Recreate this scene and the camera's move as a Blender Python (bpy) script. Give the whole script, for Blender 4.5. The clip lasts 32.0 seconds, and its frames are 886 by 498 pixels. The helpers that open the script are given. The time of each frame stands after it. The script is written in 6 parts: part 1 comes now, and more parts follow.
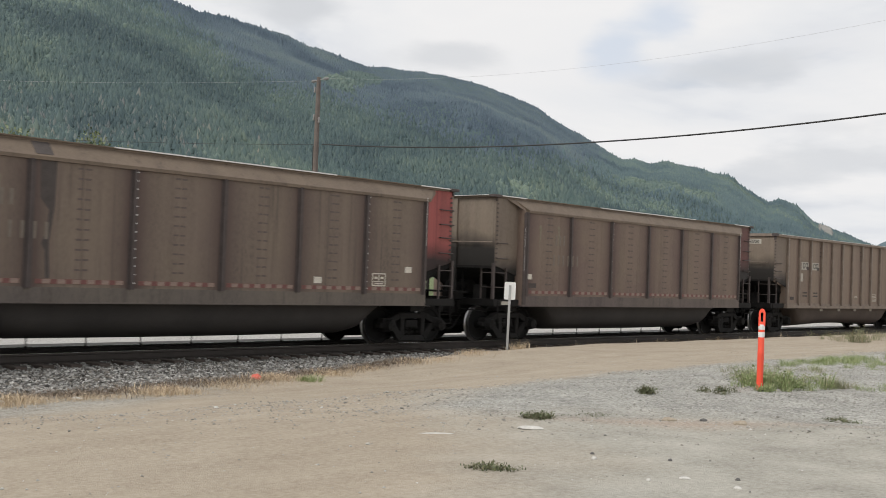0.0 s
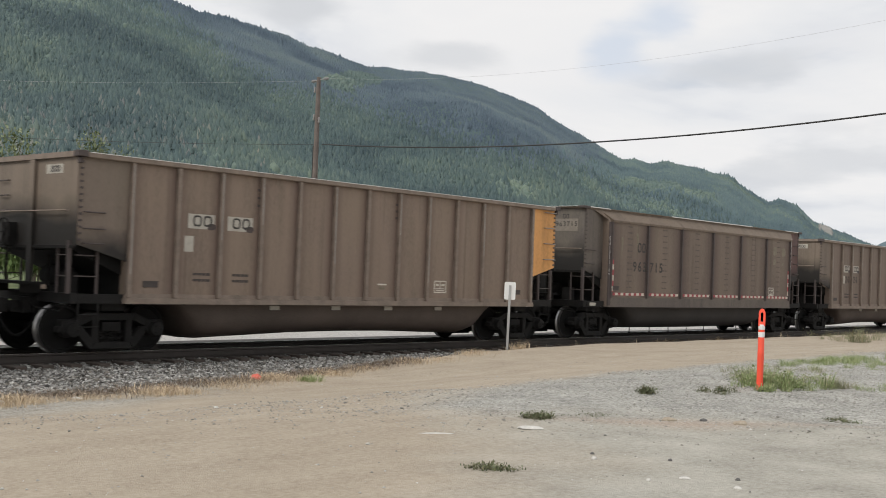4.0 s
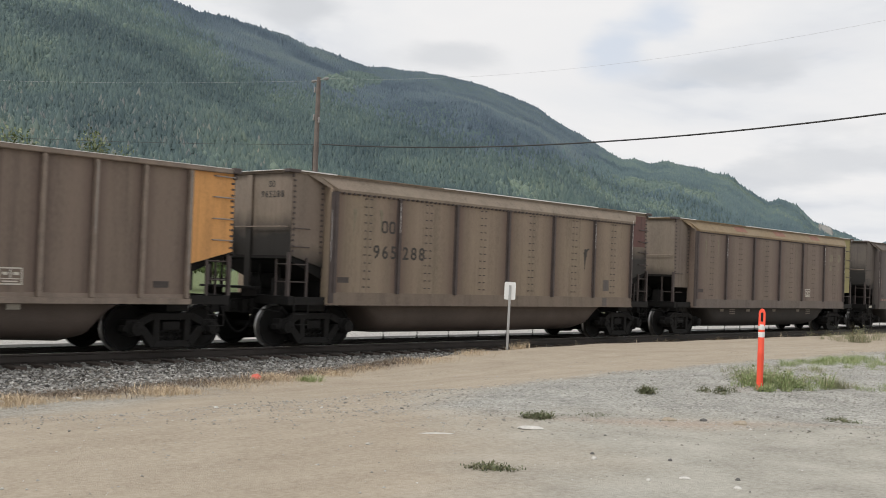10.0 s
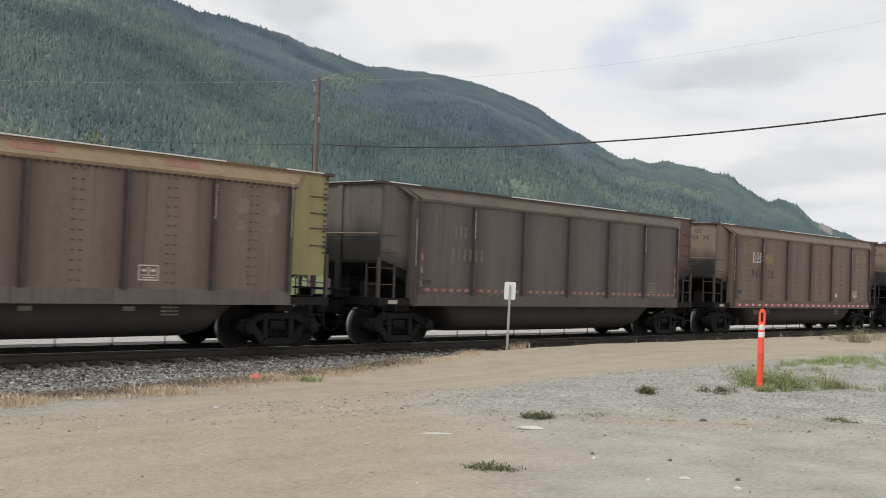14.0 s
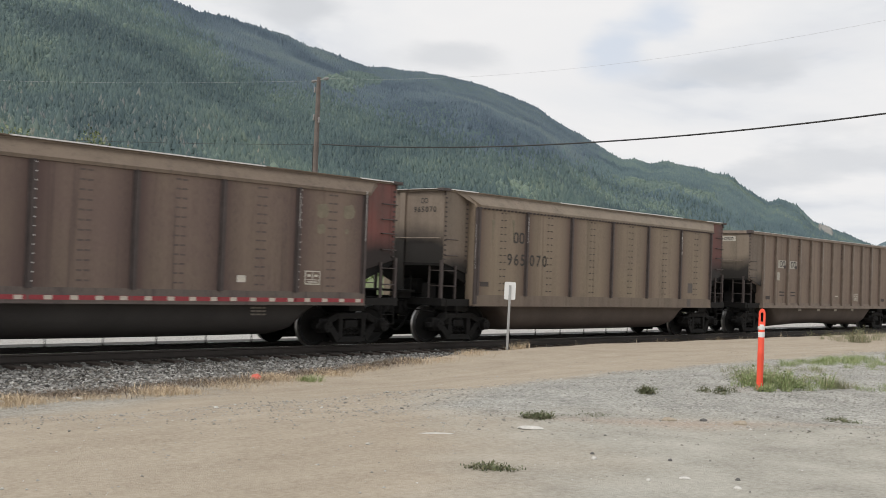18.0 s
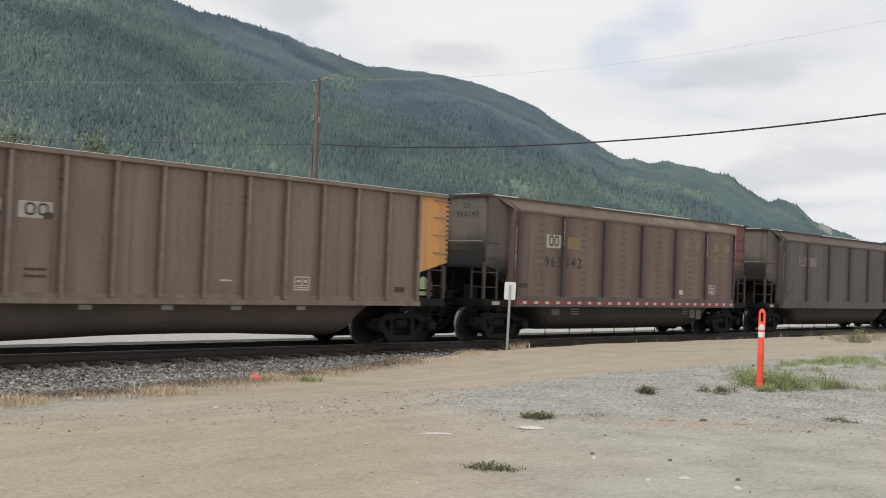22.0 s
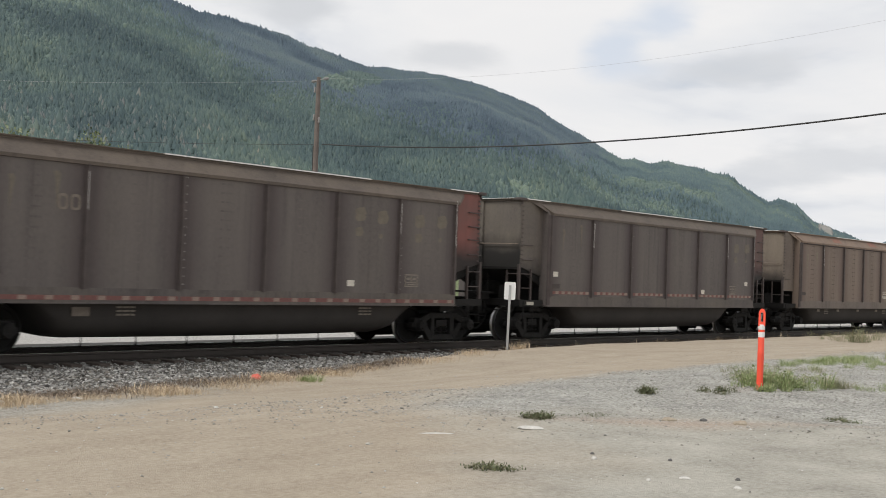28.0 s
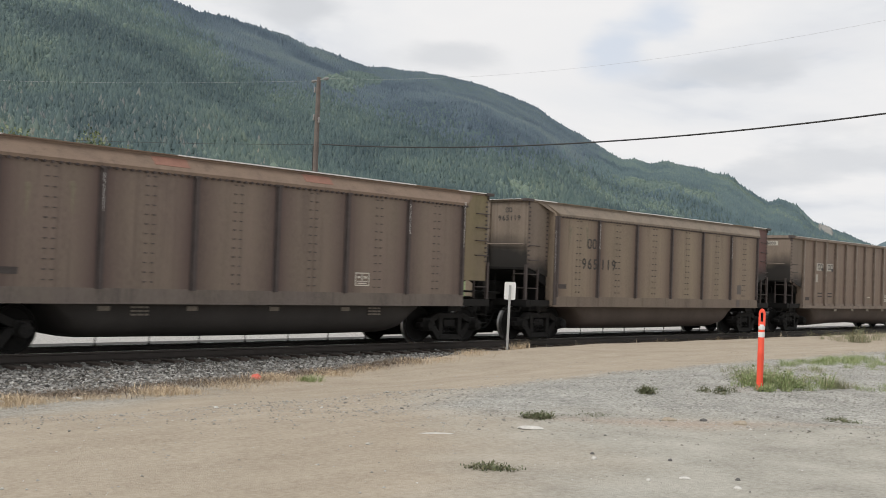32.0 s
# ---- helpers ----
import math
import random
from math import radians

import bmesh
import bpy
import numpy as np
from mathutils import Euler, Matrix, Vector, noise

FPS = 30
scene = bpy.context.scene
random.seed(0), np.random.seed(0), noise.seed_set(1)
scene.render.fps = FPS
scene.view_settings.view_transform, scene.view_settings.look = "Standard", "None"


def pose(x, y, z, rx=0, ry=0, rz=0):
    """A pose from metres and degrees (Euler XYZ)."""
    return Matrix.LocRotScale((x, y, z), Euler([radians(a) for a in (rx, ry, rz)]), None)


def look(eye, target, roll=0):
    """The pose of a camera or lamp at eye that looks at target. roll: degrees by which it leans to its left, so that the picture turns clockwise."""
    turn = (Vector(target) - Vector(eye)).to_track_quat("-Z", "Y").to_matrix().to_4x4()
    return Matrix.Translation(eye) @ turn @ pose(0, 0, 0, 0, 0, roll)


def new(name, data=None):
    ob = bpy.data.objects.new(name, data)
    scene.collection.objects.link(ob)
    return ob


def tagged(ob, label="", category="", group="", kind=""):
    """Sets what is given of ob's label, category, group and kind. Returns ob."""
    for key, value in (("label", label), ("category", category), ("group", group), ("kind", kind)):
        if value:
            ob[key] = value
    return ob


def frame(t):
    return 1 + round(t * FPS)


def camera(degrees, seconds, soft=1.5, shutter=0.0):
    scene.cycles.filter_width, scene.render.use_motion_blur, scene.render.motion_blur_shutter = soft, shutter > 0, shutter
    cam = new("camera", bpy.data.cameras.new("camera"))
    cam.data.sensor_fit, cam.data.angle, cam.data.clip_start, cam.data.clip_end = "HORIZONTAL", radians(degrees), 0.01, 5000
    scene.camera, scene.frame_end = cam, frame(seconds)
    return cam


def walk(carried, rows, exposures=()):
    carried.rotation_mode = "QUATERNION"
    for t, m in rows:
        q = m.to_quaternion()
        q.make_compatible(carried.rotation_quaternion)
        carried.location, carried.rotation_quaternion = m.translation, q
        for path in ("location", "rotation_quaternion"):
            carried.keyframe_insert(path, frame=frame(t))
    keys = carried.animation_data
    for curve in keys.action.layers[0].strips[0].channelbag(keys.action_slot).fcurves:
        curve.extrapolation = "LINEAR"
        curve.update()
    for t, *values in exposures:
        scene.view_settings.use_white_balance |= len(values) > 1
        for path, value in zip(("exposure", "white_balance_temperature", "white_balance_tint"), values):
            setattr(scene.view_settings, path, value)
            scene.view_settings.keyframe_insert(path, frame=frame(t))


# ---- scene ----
# The world: x runs along the railway (the train rolls towards -x), y from the camera across the track, z up.
# 0 m is the level of the gravel lot at the camera's foot.
CLIP = 32.0
EYE_Z = 1.45
HEADING, PITCH, ROLL = 41.75, 1.376, 2.105
RAIL_Z = -0.24          # top of rail
TRACK_Y = 19.82          # centre line of the track
COUPLED = 16.18         # length of a wagon over its couplers


def camera_pose():
    h, p = radians(HEADING), radians(PITCH)
    eye = Vector((0, 0, EYE_Z))
    return look(eye, eye + Vector((math.cos(h) * math.cos(p), math.sin(h) * math.cos(p), math.sin(p))), ROLL)


cam = camera(43.3, CLIP, soft=0.9, shutter=0.25)
walk(cam, [(0, camera_pose()), (CLIP, camera_pose())], [(0, 0.1), (CLIP, 0.1)])


# ---------------------------------------------------------------- light
def node(tree, kind, **values):
    n = tree.nodes.new(kind)
    for key, v in values.items():
        if key in n.inputs:
            n.inputs[key].default_value = v
    return n


def ramp(tree, stops):
    n = tree.nodes.new("ShaderNodeValToRGB")
    els = n.color_ramp.elements
    while len(els) < len(stops):
        els.new(0.5)
    for e, (pos, col) in zip(els, stops):
        e.position = pos
        e.color = (col, col, col, 1) if isinstance(col, (int, float)) else (*col, 1)
    return n


def mix_colour(tree, fac, a, b, blend="MIX"):
    """A mix node of colours; fac, a, b are sockets or values. Returns the result socket."""
    n = tree.nodes.new("ShaderNodeMix")
    n.data_type, n.blend_type = "RGBA", blend
    for socket, v in ((n.inputs[0], fac), (n.inputs[6], a), (n.inputs[7], b)):
        if isinstance(v, bpy.types.NodeSocket):
            tree.links.new(v, socket)
        elif isinstance(v, (int, float)):
            socket.default_value = v
        else:
            socket.default_value = (*v, 1)
    return n.outputs[2]


def maths(tree, op, a, b=0.0, clamp=False):
    n = tree.nodes.new("ShaderNodeMath")
    n.operation, n.use_clamp = op, clamp
    for socket, v in ((n.inputs[0], a), (n.inputs[1], b)):
        if isinstance(v, bpy.types.NodeSocket):
            tree.links.new(v, socket)
        else:
            socket.default_value = v
    return n.outputs[0]


def noise_of(tree, vector, scale, detail=4.0, rough=0.55, stretch=None, distortion=0.0):
    if stretch:
        m = tree.nodes.new("ShaderNodeMapping")
        m.inputs["Scale"].default_value = stretch
        tree.links.new(vector, m.inputs["Vector"])
        vector = m.outputs[0]
    n = node(tree, "ShaderNodeTexNoise", Scale=scale, Detail=detail, Roughness=rough, Distortion=distortion)
    tree.links.new(vector, n.inputs["Vector"])
    return n.outputs["Fac"]


def build_world():
    world = bpy.data.worlds.new("overcast_sky")
    scene.world = world
    world.use_nodes = True
    t = world.node_tree
    t.nodes.clear()
    out = t.nodes.new("ShaderNodeOutputWorld")
    bg = node(t, "ShaderNodeBackground", Strength=0.1)
    sky = t.nodes.new("ShaderNodeTexSky")
    sky.sky_type, sky.sun_disc = "NISHITA", False
    sky.sun_elevation, sky.sun_rotation = radians(51), radians(SUN_ROTATION)
    sky.air_density, sky.dust_density = 1.0, 2.0
    coord = t.nodes.new("ShaderNodeTexCoord")
    # cloud sheets: the direction of the sky divided by its height, so that clouds flatten towards the horizon
    sep = t.nodes.new("ShaderNodeSeparateXYZ")
    t.links.new(coord.outputs["Generated"], sep.inputs[0])
    h = maths(t, "ADD", maths(t, "MAXIMUM", sep.outputs["Z"], 0.0), 0.16)
    flat = t.nodes.new("ShaderNodeCombineXYZ")
    t.links.new(maths(t, "DIVIDE", sep.outputs["X"], h), flat.inputs["X"])
    t.links.new(maths(t, "DIVIDE", sep.outputs["Y"], h), flat.inputs["Y"])
    big = noise_of(t, flat.outputs[0], 1.15, 6.0, 0.52, distortion=0.35)
    thin = noise_of(t, flat.outputs[0], 3.1, 5.0, 0.5)
    tone = ramp(t, [(0.34, (5.9, 6.2, 6.8)), (0.47, (7.5, 7.6, 7.8)), (0.58, (8.15, 8.1, 8.12)), (0.78, (7.7, 7.7, 7.85))])
    t.links.new(maths(t, "ADD", maths(t, "MULTIPLY", big, 0.75), maths(t, "MULTIPLY", thin, 0.25)), tone.inputs[0])
    gap = ramp(t, [(0.30, 0.45), (0.40, 0.0)])
    t.links.new(big, gap.inputs[0])
    col = mix_colour(t, gap.outputs[0], tone.outputs[0], sky.outputs[0])
    # single clouds: the direction of each, its width, how flat it lies, its strength and its colour
    for way, wide, flatness, strength, tint in CLOUDS:
        sub = t.nodes.new("ShaderNodeVectorMath")
        sub.operation = "SUBTRACT"
        t.links.new(coord.outputs["Generated"], sub.inputs[0])
        sub.inputs[1].default_value = way
        mul = t.nodes.new("ShaderNodeVectorMath")
        mul.operation = "MULTIPLY"
        t.links.new(sub.outputs[0], mul.inputs[0])
        mul.inputs[1].default_value = (1 / wide, 1 / wide, flatness / wide)
        ln = t.nodes.new("ShaderNodeVectorMath")
        ln.operation = "LENGTH"
        t.links.new(mul.outputs[0], ln.inputs[0])
        edge = maths(t, "ADD", ln.outputs["Value"], maths(t, "MULTIPLY", maths(t, "SUBTRACT", maths(t, "ADD", big, thin), 1.0), 1.9))
        r = ramp(t, [(0.15, strength), (1.0, 0.0)])
        r.color_ramp.interpolation = "EASE"
        t.links.new(edge, r.inputs[0])
        col = mix_colour(t, r.outputs[0], col, tint)
    t.links.new(col, bg.inputs["Color"])
    t.links.new(bg.outputs[0], out.inputs["Surface"])


SUN_ROTATION = 279
BLUISH, GREYISH, BRIGHT = (6.3, 6.8, 7.6), (6.2, 6.35, 6.6), (8.2, 8.12, 8.12)
CLOUDS = (((0.7585, 0.6102, 0.2288), 0.16, 1.6, 0.8, BRIGHT), ((0.9514, 0.2617, 0.1625), 0.16, 1.5, 0.6, BRIGHT), ((0.8193, 0.5349, 0.2065), 0.042, 1.4, 1.0, BLUISH), ((0.8347, 0.5000, 0.2308), 0.045, 1.4, 1.0, BLUISH),
          ((0.6310, 0.7405, 0.2315), 0.075, 3.2, 1.0, GREYISH), ((0.8811, 0.4353, 0.1852), 0.06, 3.0, 0.75, GREYISH), ((0.7330, 0.6519, 0.1943), 0.07, 4.0, 0.75, GREYISH),
          ((0.9087, 0.4048, 0.1018), 0.11, 4.0, 0.65, GREYISH), ((0.9187, 0.3707, 0.1363), 0.07, 4.0, 0.4, GREYISH))
build_world()
sun = new("sun", bpy.data.lights.new("sun", "SUN"))
sun.data.energy, sun.data.angle, sun.data.color = 1.8, radians(24), (1.0, 0.97, 0.93)
sun.matrix_world = look((-186, 30, 234), (0, 0, 0))


# ---------------------------------------------------------------- materials
def material(name, rough=0.8, metal=0.0):
    """A node material; returns it with its tree, shader and coordinate node."""
    m = bpy.data.materials.new(name)
    m.use_nodes = True
    t = m.node_tree
    shader = t.nodes["Principled BSDF"]
    shader.inputs["Roughness"].default_value = rough
    shader.inputs["Metallic"].default_value = metal
    return m, t, shader, t.nodes.new("ShaderNodeTexCoord")


def bump(t, shader, height, strength=0.3, distance=0.01):
    b = node(t, "ShaderNodeBump", Strength=strength, Distance=distance)
    t.links.new(height, b.inputs["Height"])
    t.links.new(b.outputs[0], shader.inputs["Normal"])


def simple(name, base, rough=0.7, metal=0.0, vary=0.25, scale=6.0, fine=60.0, relief=0.0):
    """A surface of one colour with mottling at two scales."""
    m, t, s, c = material(name, rough, metal)
    a = noise_of(t, c.outputs["Object"], scale)
    b = noise_of(t, c.outputs["Object"], fine, 2.0)
    both = maths(t, "ADD", maths(t, "MULTIPLY", a, 0.65), maths(t, "MULTIPLY", b, 0.35))
    r = ramp(t, [(0.25, tuple(v * (1 - vary) for v in base)), (0.75, tuple(min(1, v * (1 + vary)) for v in base))])
    t.links.new(both, r.inputs[0])
    t.links.new(r.outputs[0], s.inputs["Base Color"])
    if relief:
        bump(t, s, b, 0.5, relief)
    return m


def shifted(t, c):
    """Object coordinates, moved by a random amount for each object, so that no two pieces show the same stains."""
    info = t.nodes.new("ShaderNodeObjectInfo")
    far = maths(t, "MULTIPLY", info.outputs["Random"], 90.0)
    add = t.nodes.new("ShaderNodeVectorMath")
    add.operation = "ADD"
    t.links.new(c.outputs["Object"], add.inputs[0])
    vec = t.nodes.new("ShaderNodeCombineXYZ")
    t.links.new(far, vec.inputs["X"])
    t.links.new(maths(t, "MULTIPLY", far, 0.37), vec.inputs["Y"])
    t.links.new(vec.outputs[0], add.inputs[1])
    return add.outputs[0]


def wagon_paint(name, base, dust=(0.255, 0.218, 0.155), dirt=0.55, soot=None, sheet=0.0):
    """Weathered paint: dust in uneven vertical streaks, dark runs, coal dirt and painted shade beside the ribs of a
    side sheet, and, on the ends, a band of soot over the slope sheet."""
    m, t, s, c = material(name, 0.7)
    place = shifted(t, c)
    sep = t.nodes.new("ShaderNodeSeparateXYZ")
    t.links.new(c.outputs["Object"], sep.inputs[0])
    streak = noise_of(t, place, 1.0, 5.0, 0.6, (2.6, 2.6, 0.25))
    cloud = noise_of(t, place, 0.55, 4.0, 0.6)
    fine = noise_of(t, place, 30.0, 4.0, 0.65, (1, 1, 0.35))
    r = ramp(t, [(0.30, tuple(v * 0.60 for v in base)), (0.50, base), (0.70, tuple(v * 1.22 for v in base))])
    t.links.new(maths(t, "ADD", maths(t, "MULTIPLY", streak, 0.6), maths(t, "MULTIPLY", fine, 0.4)), r.inputs[0])
    d = ramp(t, [(0.38, 0.0), (0.66, dirt)])
    t.links.new(maths(t, "ADD", maths(t, "MULTIPLY", cloud, 0.7), maths(t, "MULTIPLY", fine, 0.3)), d.inputs[0])
    col = mix_colour(t, d.outputs[0], r.outputs[0], dust)
    runs = ramp(t, [(0.58, 0.0), (0.72, 0.5)])
    t.links.new(noise_of(t, place, 1.0, 3.0, 0.7, (7.0, 7.0, 0.14)), runs.inputs[0])
    col = mix_colour(t, runs.outputs[0], col, tuple(v * 0.35 for v in base))
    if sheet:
        # dirt and the shade beside the ribs, both put into the sheet colour
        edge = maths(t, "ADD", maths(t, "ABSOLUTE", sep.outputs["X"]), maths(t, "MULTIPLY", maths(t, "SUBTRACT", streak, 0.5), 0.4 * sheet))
        rib_dirt_shade = ramp(t, [(0.0, 0.0), (0.5, 0.36), (1.0, 0.92)])
        t.links.new(maths(t, "DIVIDE", maths(t, "SUBTRACT", edge, 0.42 * sheet), 0.56 * sheet, clamp=True), rib_dirt_shade.inputs[0])
        col = mix_colour(t, rib_dirt_shade.outputs[0], col, (base[0] * 0.44, base[1] * 0.36, base[2] * 0.40))
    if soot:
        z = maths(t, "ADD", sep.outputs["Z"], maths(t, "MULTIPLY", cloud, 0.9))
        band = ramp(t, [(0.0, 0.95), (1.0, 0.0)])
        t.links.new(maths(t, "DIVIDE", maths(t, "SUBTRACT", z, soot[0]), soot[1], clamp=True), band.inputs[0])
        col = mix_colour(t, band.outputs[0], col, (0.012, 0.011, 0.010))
    t.links.new(col, s.inputs["Base Color"])
    bump(t, s, maths(t, "ADD", fine, maths(t, "MULTIPLY", cloud, 2.0)), 0.35, 0.01)
    return m


def ground_material():
    """Dirt road, grey crushed gravel and packed soil, each in its own stretch of the lot."""
    m, t, s, c = material("gravel_ground", 0.95)
    p = c.outputs["Object"]
    sep = t.nodes.new("ShaderNodeSeparateXYZ")
    t.links.new(p, sep.inputs[0])
    x, y = sep.outputs["X"], sep.outputs["Y"]
    wob = maths(t, "MULTIPLY", maths(t, "SUBTRACT", noise_of(t, p, 0.35, 5.0, 0.6), 0.5), 5.0)
    # the grey gravel lies between the road's near edge and a slanting line across the lot
    a = maths(t, "DIVIDE", maths(t, "ADD", maths(t, "SUBTRACT", maths(t, "ADD", x, y), 16.0), wob), 2.0, clamp=True)
    b = maths(t, "DIVIDE", maths(t, "SUBTRACT", 10.9, maths(t, "ADD", y, maths(t, "MULTIPLY", wob, 0.25))), 0.9, clamp=True)
    slant = maths(t, "SUBTRACT", maths(t, "ADD", 5.1, maths(t, "MULTIPLY", x, 0.42)), maths(t, "ADD", y, maths(t, "MULTIPLY", wob, 0.25)))
    b = maths(t, "MINIMUM", b, maths(t, "DIVIDE", slant, 0.9, clamp=True))
    grey = maths(t, "MULTIPLY", a, b)
    # a grey wedge beside the dry grass
    left = maths(t, "DIVIDE", maths(t, "SUBTRACT", maths(t, "ADD", y, maths(t, "MULTIPLY", wob, 0.2)), maths(t, "ADD", 8.0, maths(t, "MULTIPLY", x, 0.52))), 1.3, clamp=True)
    left = maths(t, "MULTIPLY", maths(t, "MULTIPLY", left, 0.72), maths(t, "DIVIDE", maths(t, "SUBTRACT", 15.0, x), 4.0, clamp=True))
    grey = maths(t, "MAXIMUM", grey, left)
    packed = maths(t, "DIVIDE", maths(t, "ADD", maths(t, "SUBTRACT", maths(t, "SUBTRACT", x, y), 0.4), wob), 2.6, clamp=True)
    packed = maths(t, "MULTIPLY", packed, maths(t, "DIVIDE", maths(t, "SUBTRACT", 10.6, y), 1.2, clamp=True))
    grit = noise_of(t, p, 19.0, 5.0, 0.78)
    speck = noise_of(t, p, 90.0, 2.0, 0.6)
    patch = noise_of(t, p, 1.3, 5.0, 0.62)
    track = noise_of(t, p, 1.0, 4.0, 0.55, (0.25, 2.2, 1.0))
    dirt = ramp(t, [(0.34, (0.28, 0.224, 0.162)), (0.50, (0.405, 0.34, 0.258)), (0.68, (0.515, 0.446, 0.356))])
    t.links.new(maths(t, "ADD", maths(t, "MULTIPLY", maths(t, "ADD", maths(t, "MULTIPLY", track, 0.5), maths(t, "MULTIPLY", patch, 0.5)), 0.45), maths(t, "MULTIPLY", grit, 0.55)), dirt.inputs[0])
    soil = ramp(t, [(0.34, (0.255, 0.236, 0.198)), (0.50, (0.405, 0.382, 0.326)), (0.68, (0.54, 0.515, 0.448))])
    t.links.new(maths(t, "ADD", maths(t, "MULTIPLY", patch, 0.45), maths(t, "MULTIPLY", grit, 0.55)), soil.inputs[0])
    stone = ramp(t, [(0.36, (0.122, 0.118, 0.107)), (0.50, (0.350, 0.340, 0.304)), (0.64, (0.61, 0.59, 0.535))])
    t.links.new(maths(t, "ADD", maths(t, "MULTIPLY", grit, 0.75), maths(t, "MULTIPLY", patch, 0.25)), stone.inputs[0])
    col = mix_colour(t, packed, dirt.outputs[0], soil.outputs[0])
    col = mix_colour(t, grey, col, stone.outputs[0])
    # a streak of bare tan earth across the gravel
    u = maths(t, "ADD", maths(t, "MULTIPLY", maths(t, "SUBTRACT", x, 10.5), 0.76), maths(t, "MULTIPLY", maths(t, "SUBTRACT", y, 5.85), -0.65))
    v = maths(t, "ADD", maths(t, "MULTIPLY", maths(t, "SUBTRACT", x, 10.5), 0.65), maths(t, "MULTIPLY", maths(t, "SUBTRACT", y, 5.85), 0.76))
    reach = maths(t, "ADD", maths(t, "ABSOLUTE", maths(t, "DIVIDE", u, 2.0)), maths(t, "ABSOLUTE", maths(t, "DIVIDE", v, 0.5)))
    bare = maths(t, "MULTIPLY", maths(t, "SUBTRACT", maths(t, "ADD", 1.25, maths(t, "MULTIPLY", wob, 0.25)), reach), 0.8, clamp=True)
    earth = ramp(t, [(0.36, (0.30, 0.235, 0.18)), (0.64, (0.50, 0.415, 0.335))])
    t.links.new(grit, earth.inputs[0])
    col = mix_colour(t, bare, col, earth.outputs[0])
    # pale crushed stone in the yard beyond the railway
    meadow = ramp(t, [(0.36, (0.07, 0.10, 0.035)), (0.64, (0.16, 0.19, 0.075))])
    t.links.new(patch, meadow.inputs[0])
    col = mix_colour(t, maths(t, "DIVIDE", maths(t, "SUBTRACT", y, 36.0), 5.0, clamp=True), col, meadow.outputs[0])
    yard = maths(t, "MULTIPLY", maths(t, "DIVIDE", maths(t, "SUBTRACT", y, 23.6), 0.8, clamp=True), maths(t, "DIVIDE", maths(t, "SUBTRACT", 39.0, y), 4.0, clamp=True))
    pale = ramp(t, [(0.36, (0.27, 0.255, 0.235)), (0.64, (0.60, 0.58, 0.545))])
    t.links.new(grit, pale.inputs[0])
    col = mix_colour(t, yard, col, pale.outputs[0])
    t.links.new(col, s.inputs["Base Color"])
    bump(t, s, maths(t, "ADD", grit, maths(t, "ADD", speck, maths(t, "MULTIPLY", patch, 1.5))), 0.8, 0.02)
    return m


GROUND = ground_material()
# bed colour is kept dark to stand for shade in gaps between the stones
BALLAST = simple("ballast_stone", (0.075, 0.072, 0.068), 0.9, 0, 0.5, 9.0, 50.0, 0.004)
STEEL = simple("rail_steel", (0.05, 0.042, 0.037), 0.6, 0.4, 0.3, 4.0)
SHINE = simple("polished_steel", (0.75, 0.75, 0.74), 0.22, 1.0, 0.08, 4.0)
TREAD = simple("worn_wheel_tread", (0.40, 0.39, 0.38), 0.38, 1.0, 0.15, 4.0)
TIMBER = simple("creosoted_timber", (0.075, 0.06, 0.05), 0.9, 0, 0.4, 5.0, 40.0, 0.004)
IRON = simple("sooty_cast_iron", (0.018, 0.017, 0.016), 0.85, 0.0, 0.4, 5.0, 40.0, 0.003)
IRON_DARK = simple("black_grime", (0.011, 0.0105, 0.010), 0.9, 0, 0.4, 5.0)
for sooty in (IRON, IRON_DARK):
    sooty.node_tree.nodes["Principled BSDF"].inputs["Specular IOR Level"].default_value = 0.25
TUB = simple("dusty_tub_steel", (0.042, 0.037, 0.034), 0.8, 0.0, 0.35, 1.2, 30.0)
ORANGE = simple("orange_plastic", (1.0, 0.105, 0.055), 0.45, 0, 0.06, 3.0)
WHITE = simple("white_reflective_sheet", (0.8, 0.8, 0.78), 0.4, 0, 0.06, 8.0)
GALVANISED = simple("galvanised_steel", (0.46, 0.46, 0.45), 0.5, 0.5, 0.15, 10.0)
POLE_WOOD = simple("weathered_pole_wood", (0.145, 0.12, 0.105), 0.9, 0, 0.35, 3.0, 50.0, 0.005)


# ---------------------------------------------------------------- mesh tools
def box(bm, x0, x1, y0, y1, z0, z1):
    vs = [bm.verts.new((x, y, z)) for x in (x0, x1) for y in (y0, y1) for z in (z0, z1)]
    for f in ((0, 1, 3, 2), (4, 6, 7, 5), (0, 4, 5, 1), (2, 3, 7, 6), (0, 2, 6, 4), (1, 5, 7, 3)):
        bm.faces.new([vs[i] for i in f])
    return vs


def prism(bm, outline, a, b, axis="y"):
    """Extrudes a 2D outline between a and b along an axis: y takes (x, z), x takes (y, z), z takes (x, y)."""
    def at(p, k):
        return {"y": (p[0], k, p[1]), "x": (k, p[0], p[1]), "z": (p[0], p[1], k)}[axis]
    lo, hi = [bm.verts.new(at(p, a)) for p in outline], [bm.verts.new(at(p, b)) for p in outline]
    n = len(outline)
    for i in range(n):
        bm.faces.new((lo[i], lo[(i + 1) % n], hi[(i + 1) % n], hi[i]))
    bm.faces.new(lo[::-1])
    bm.faces.new(hi)


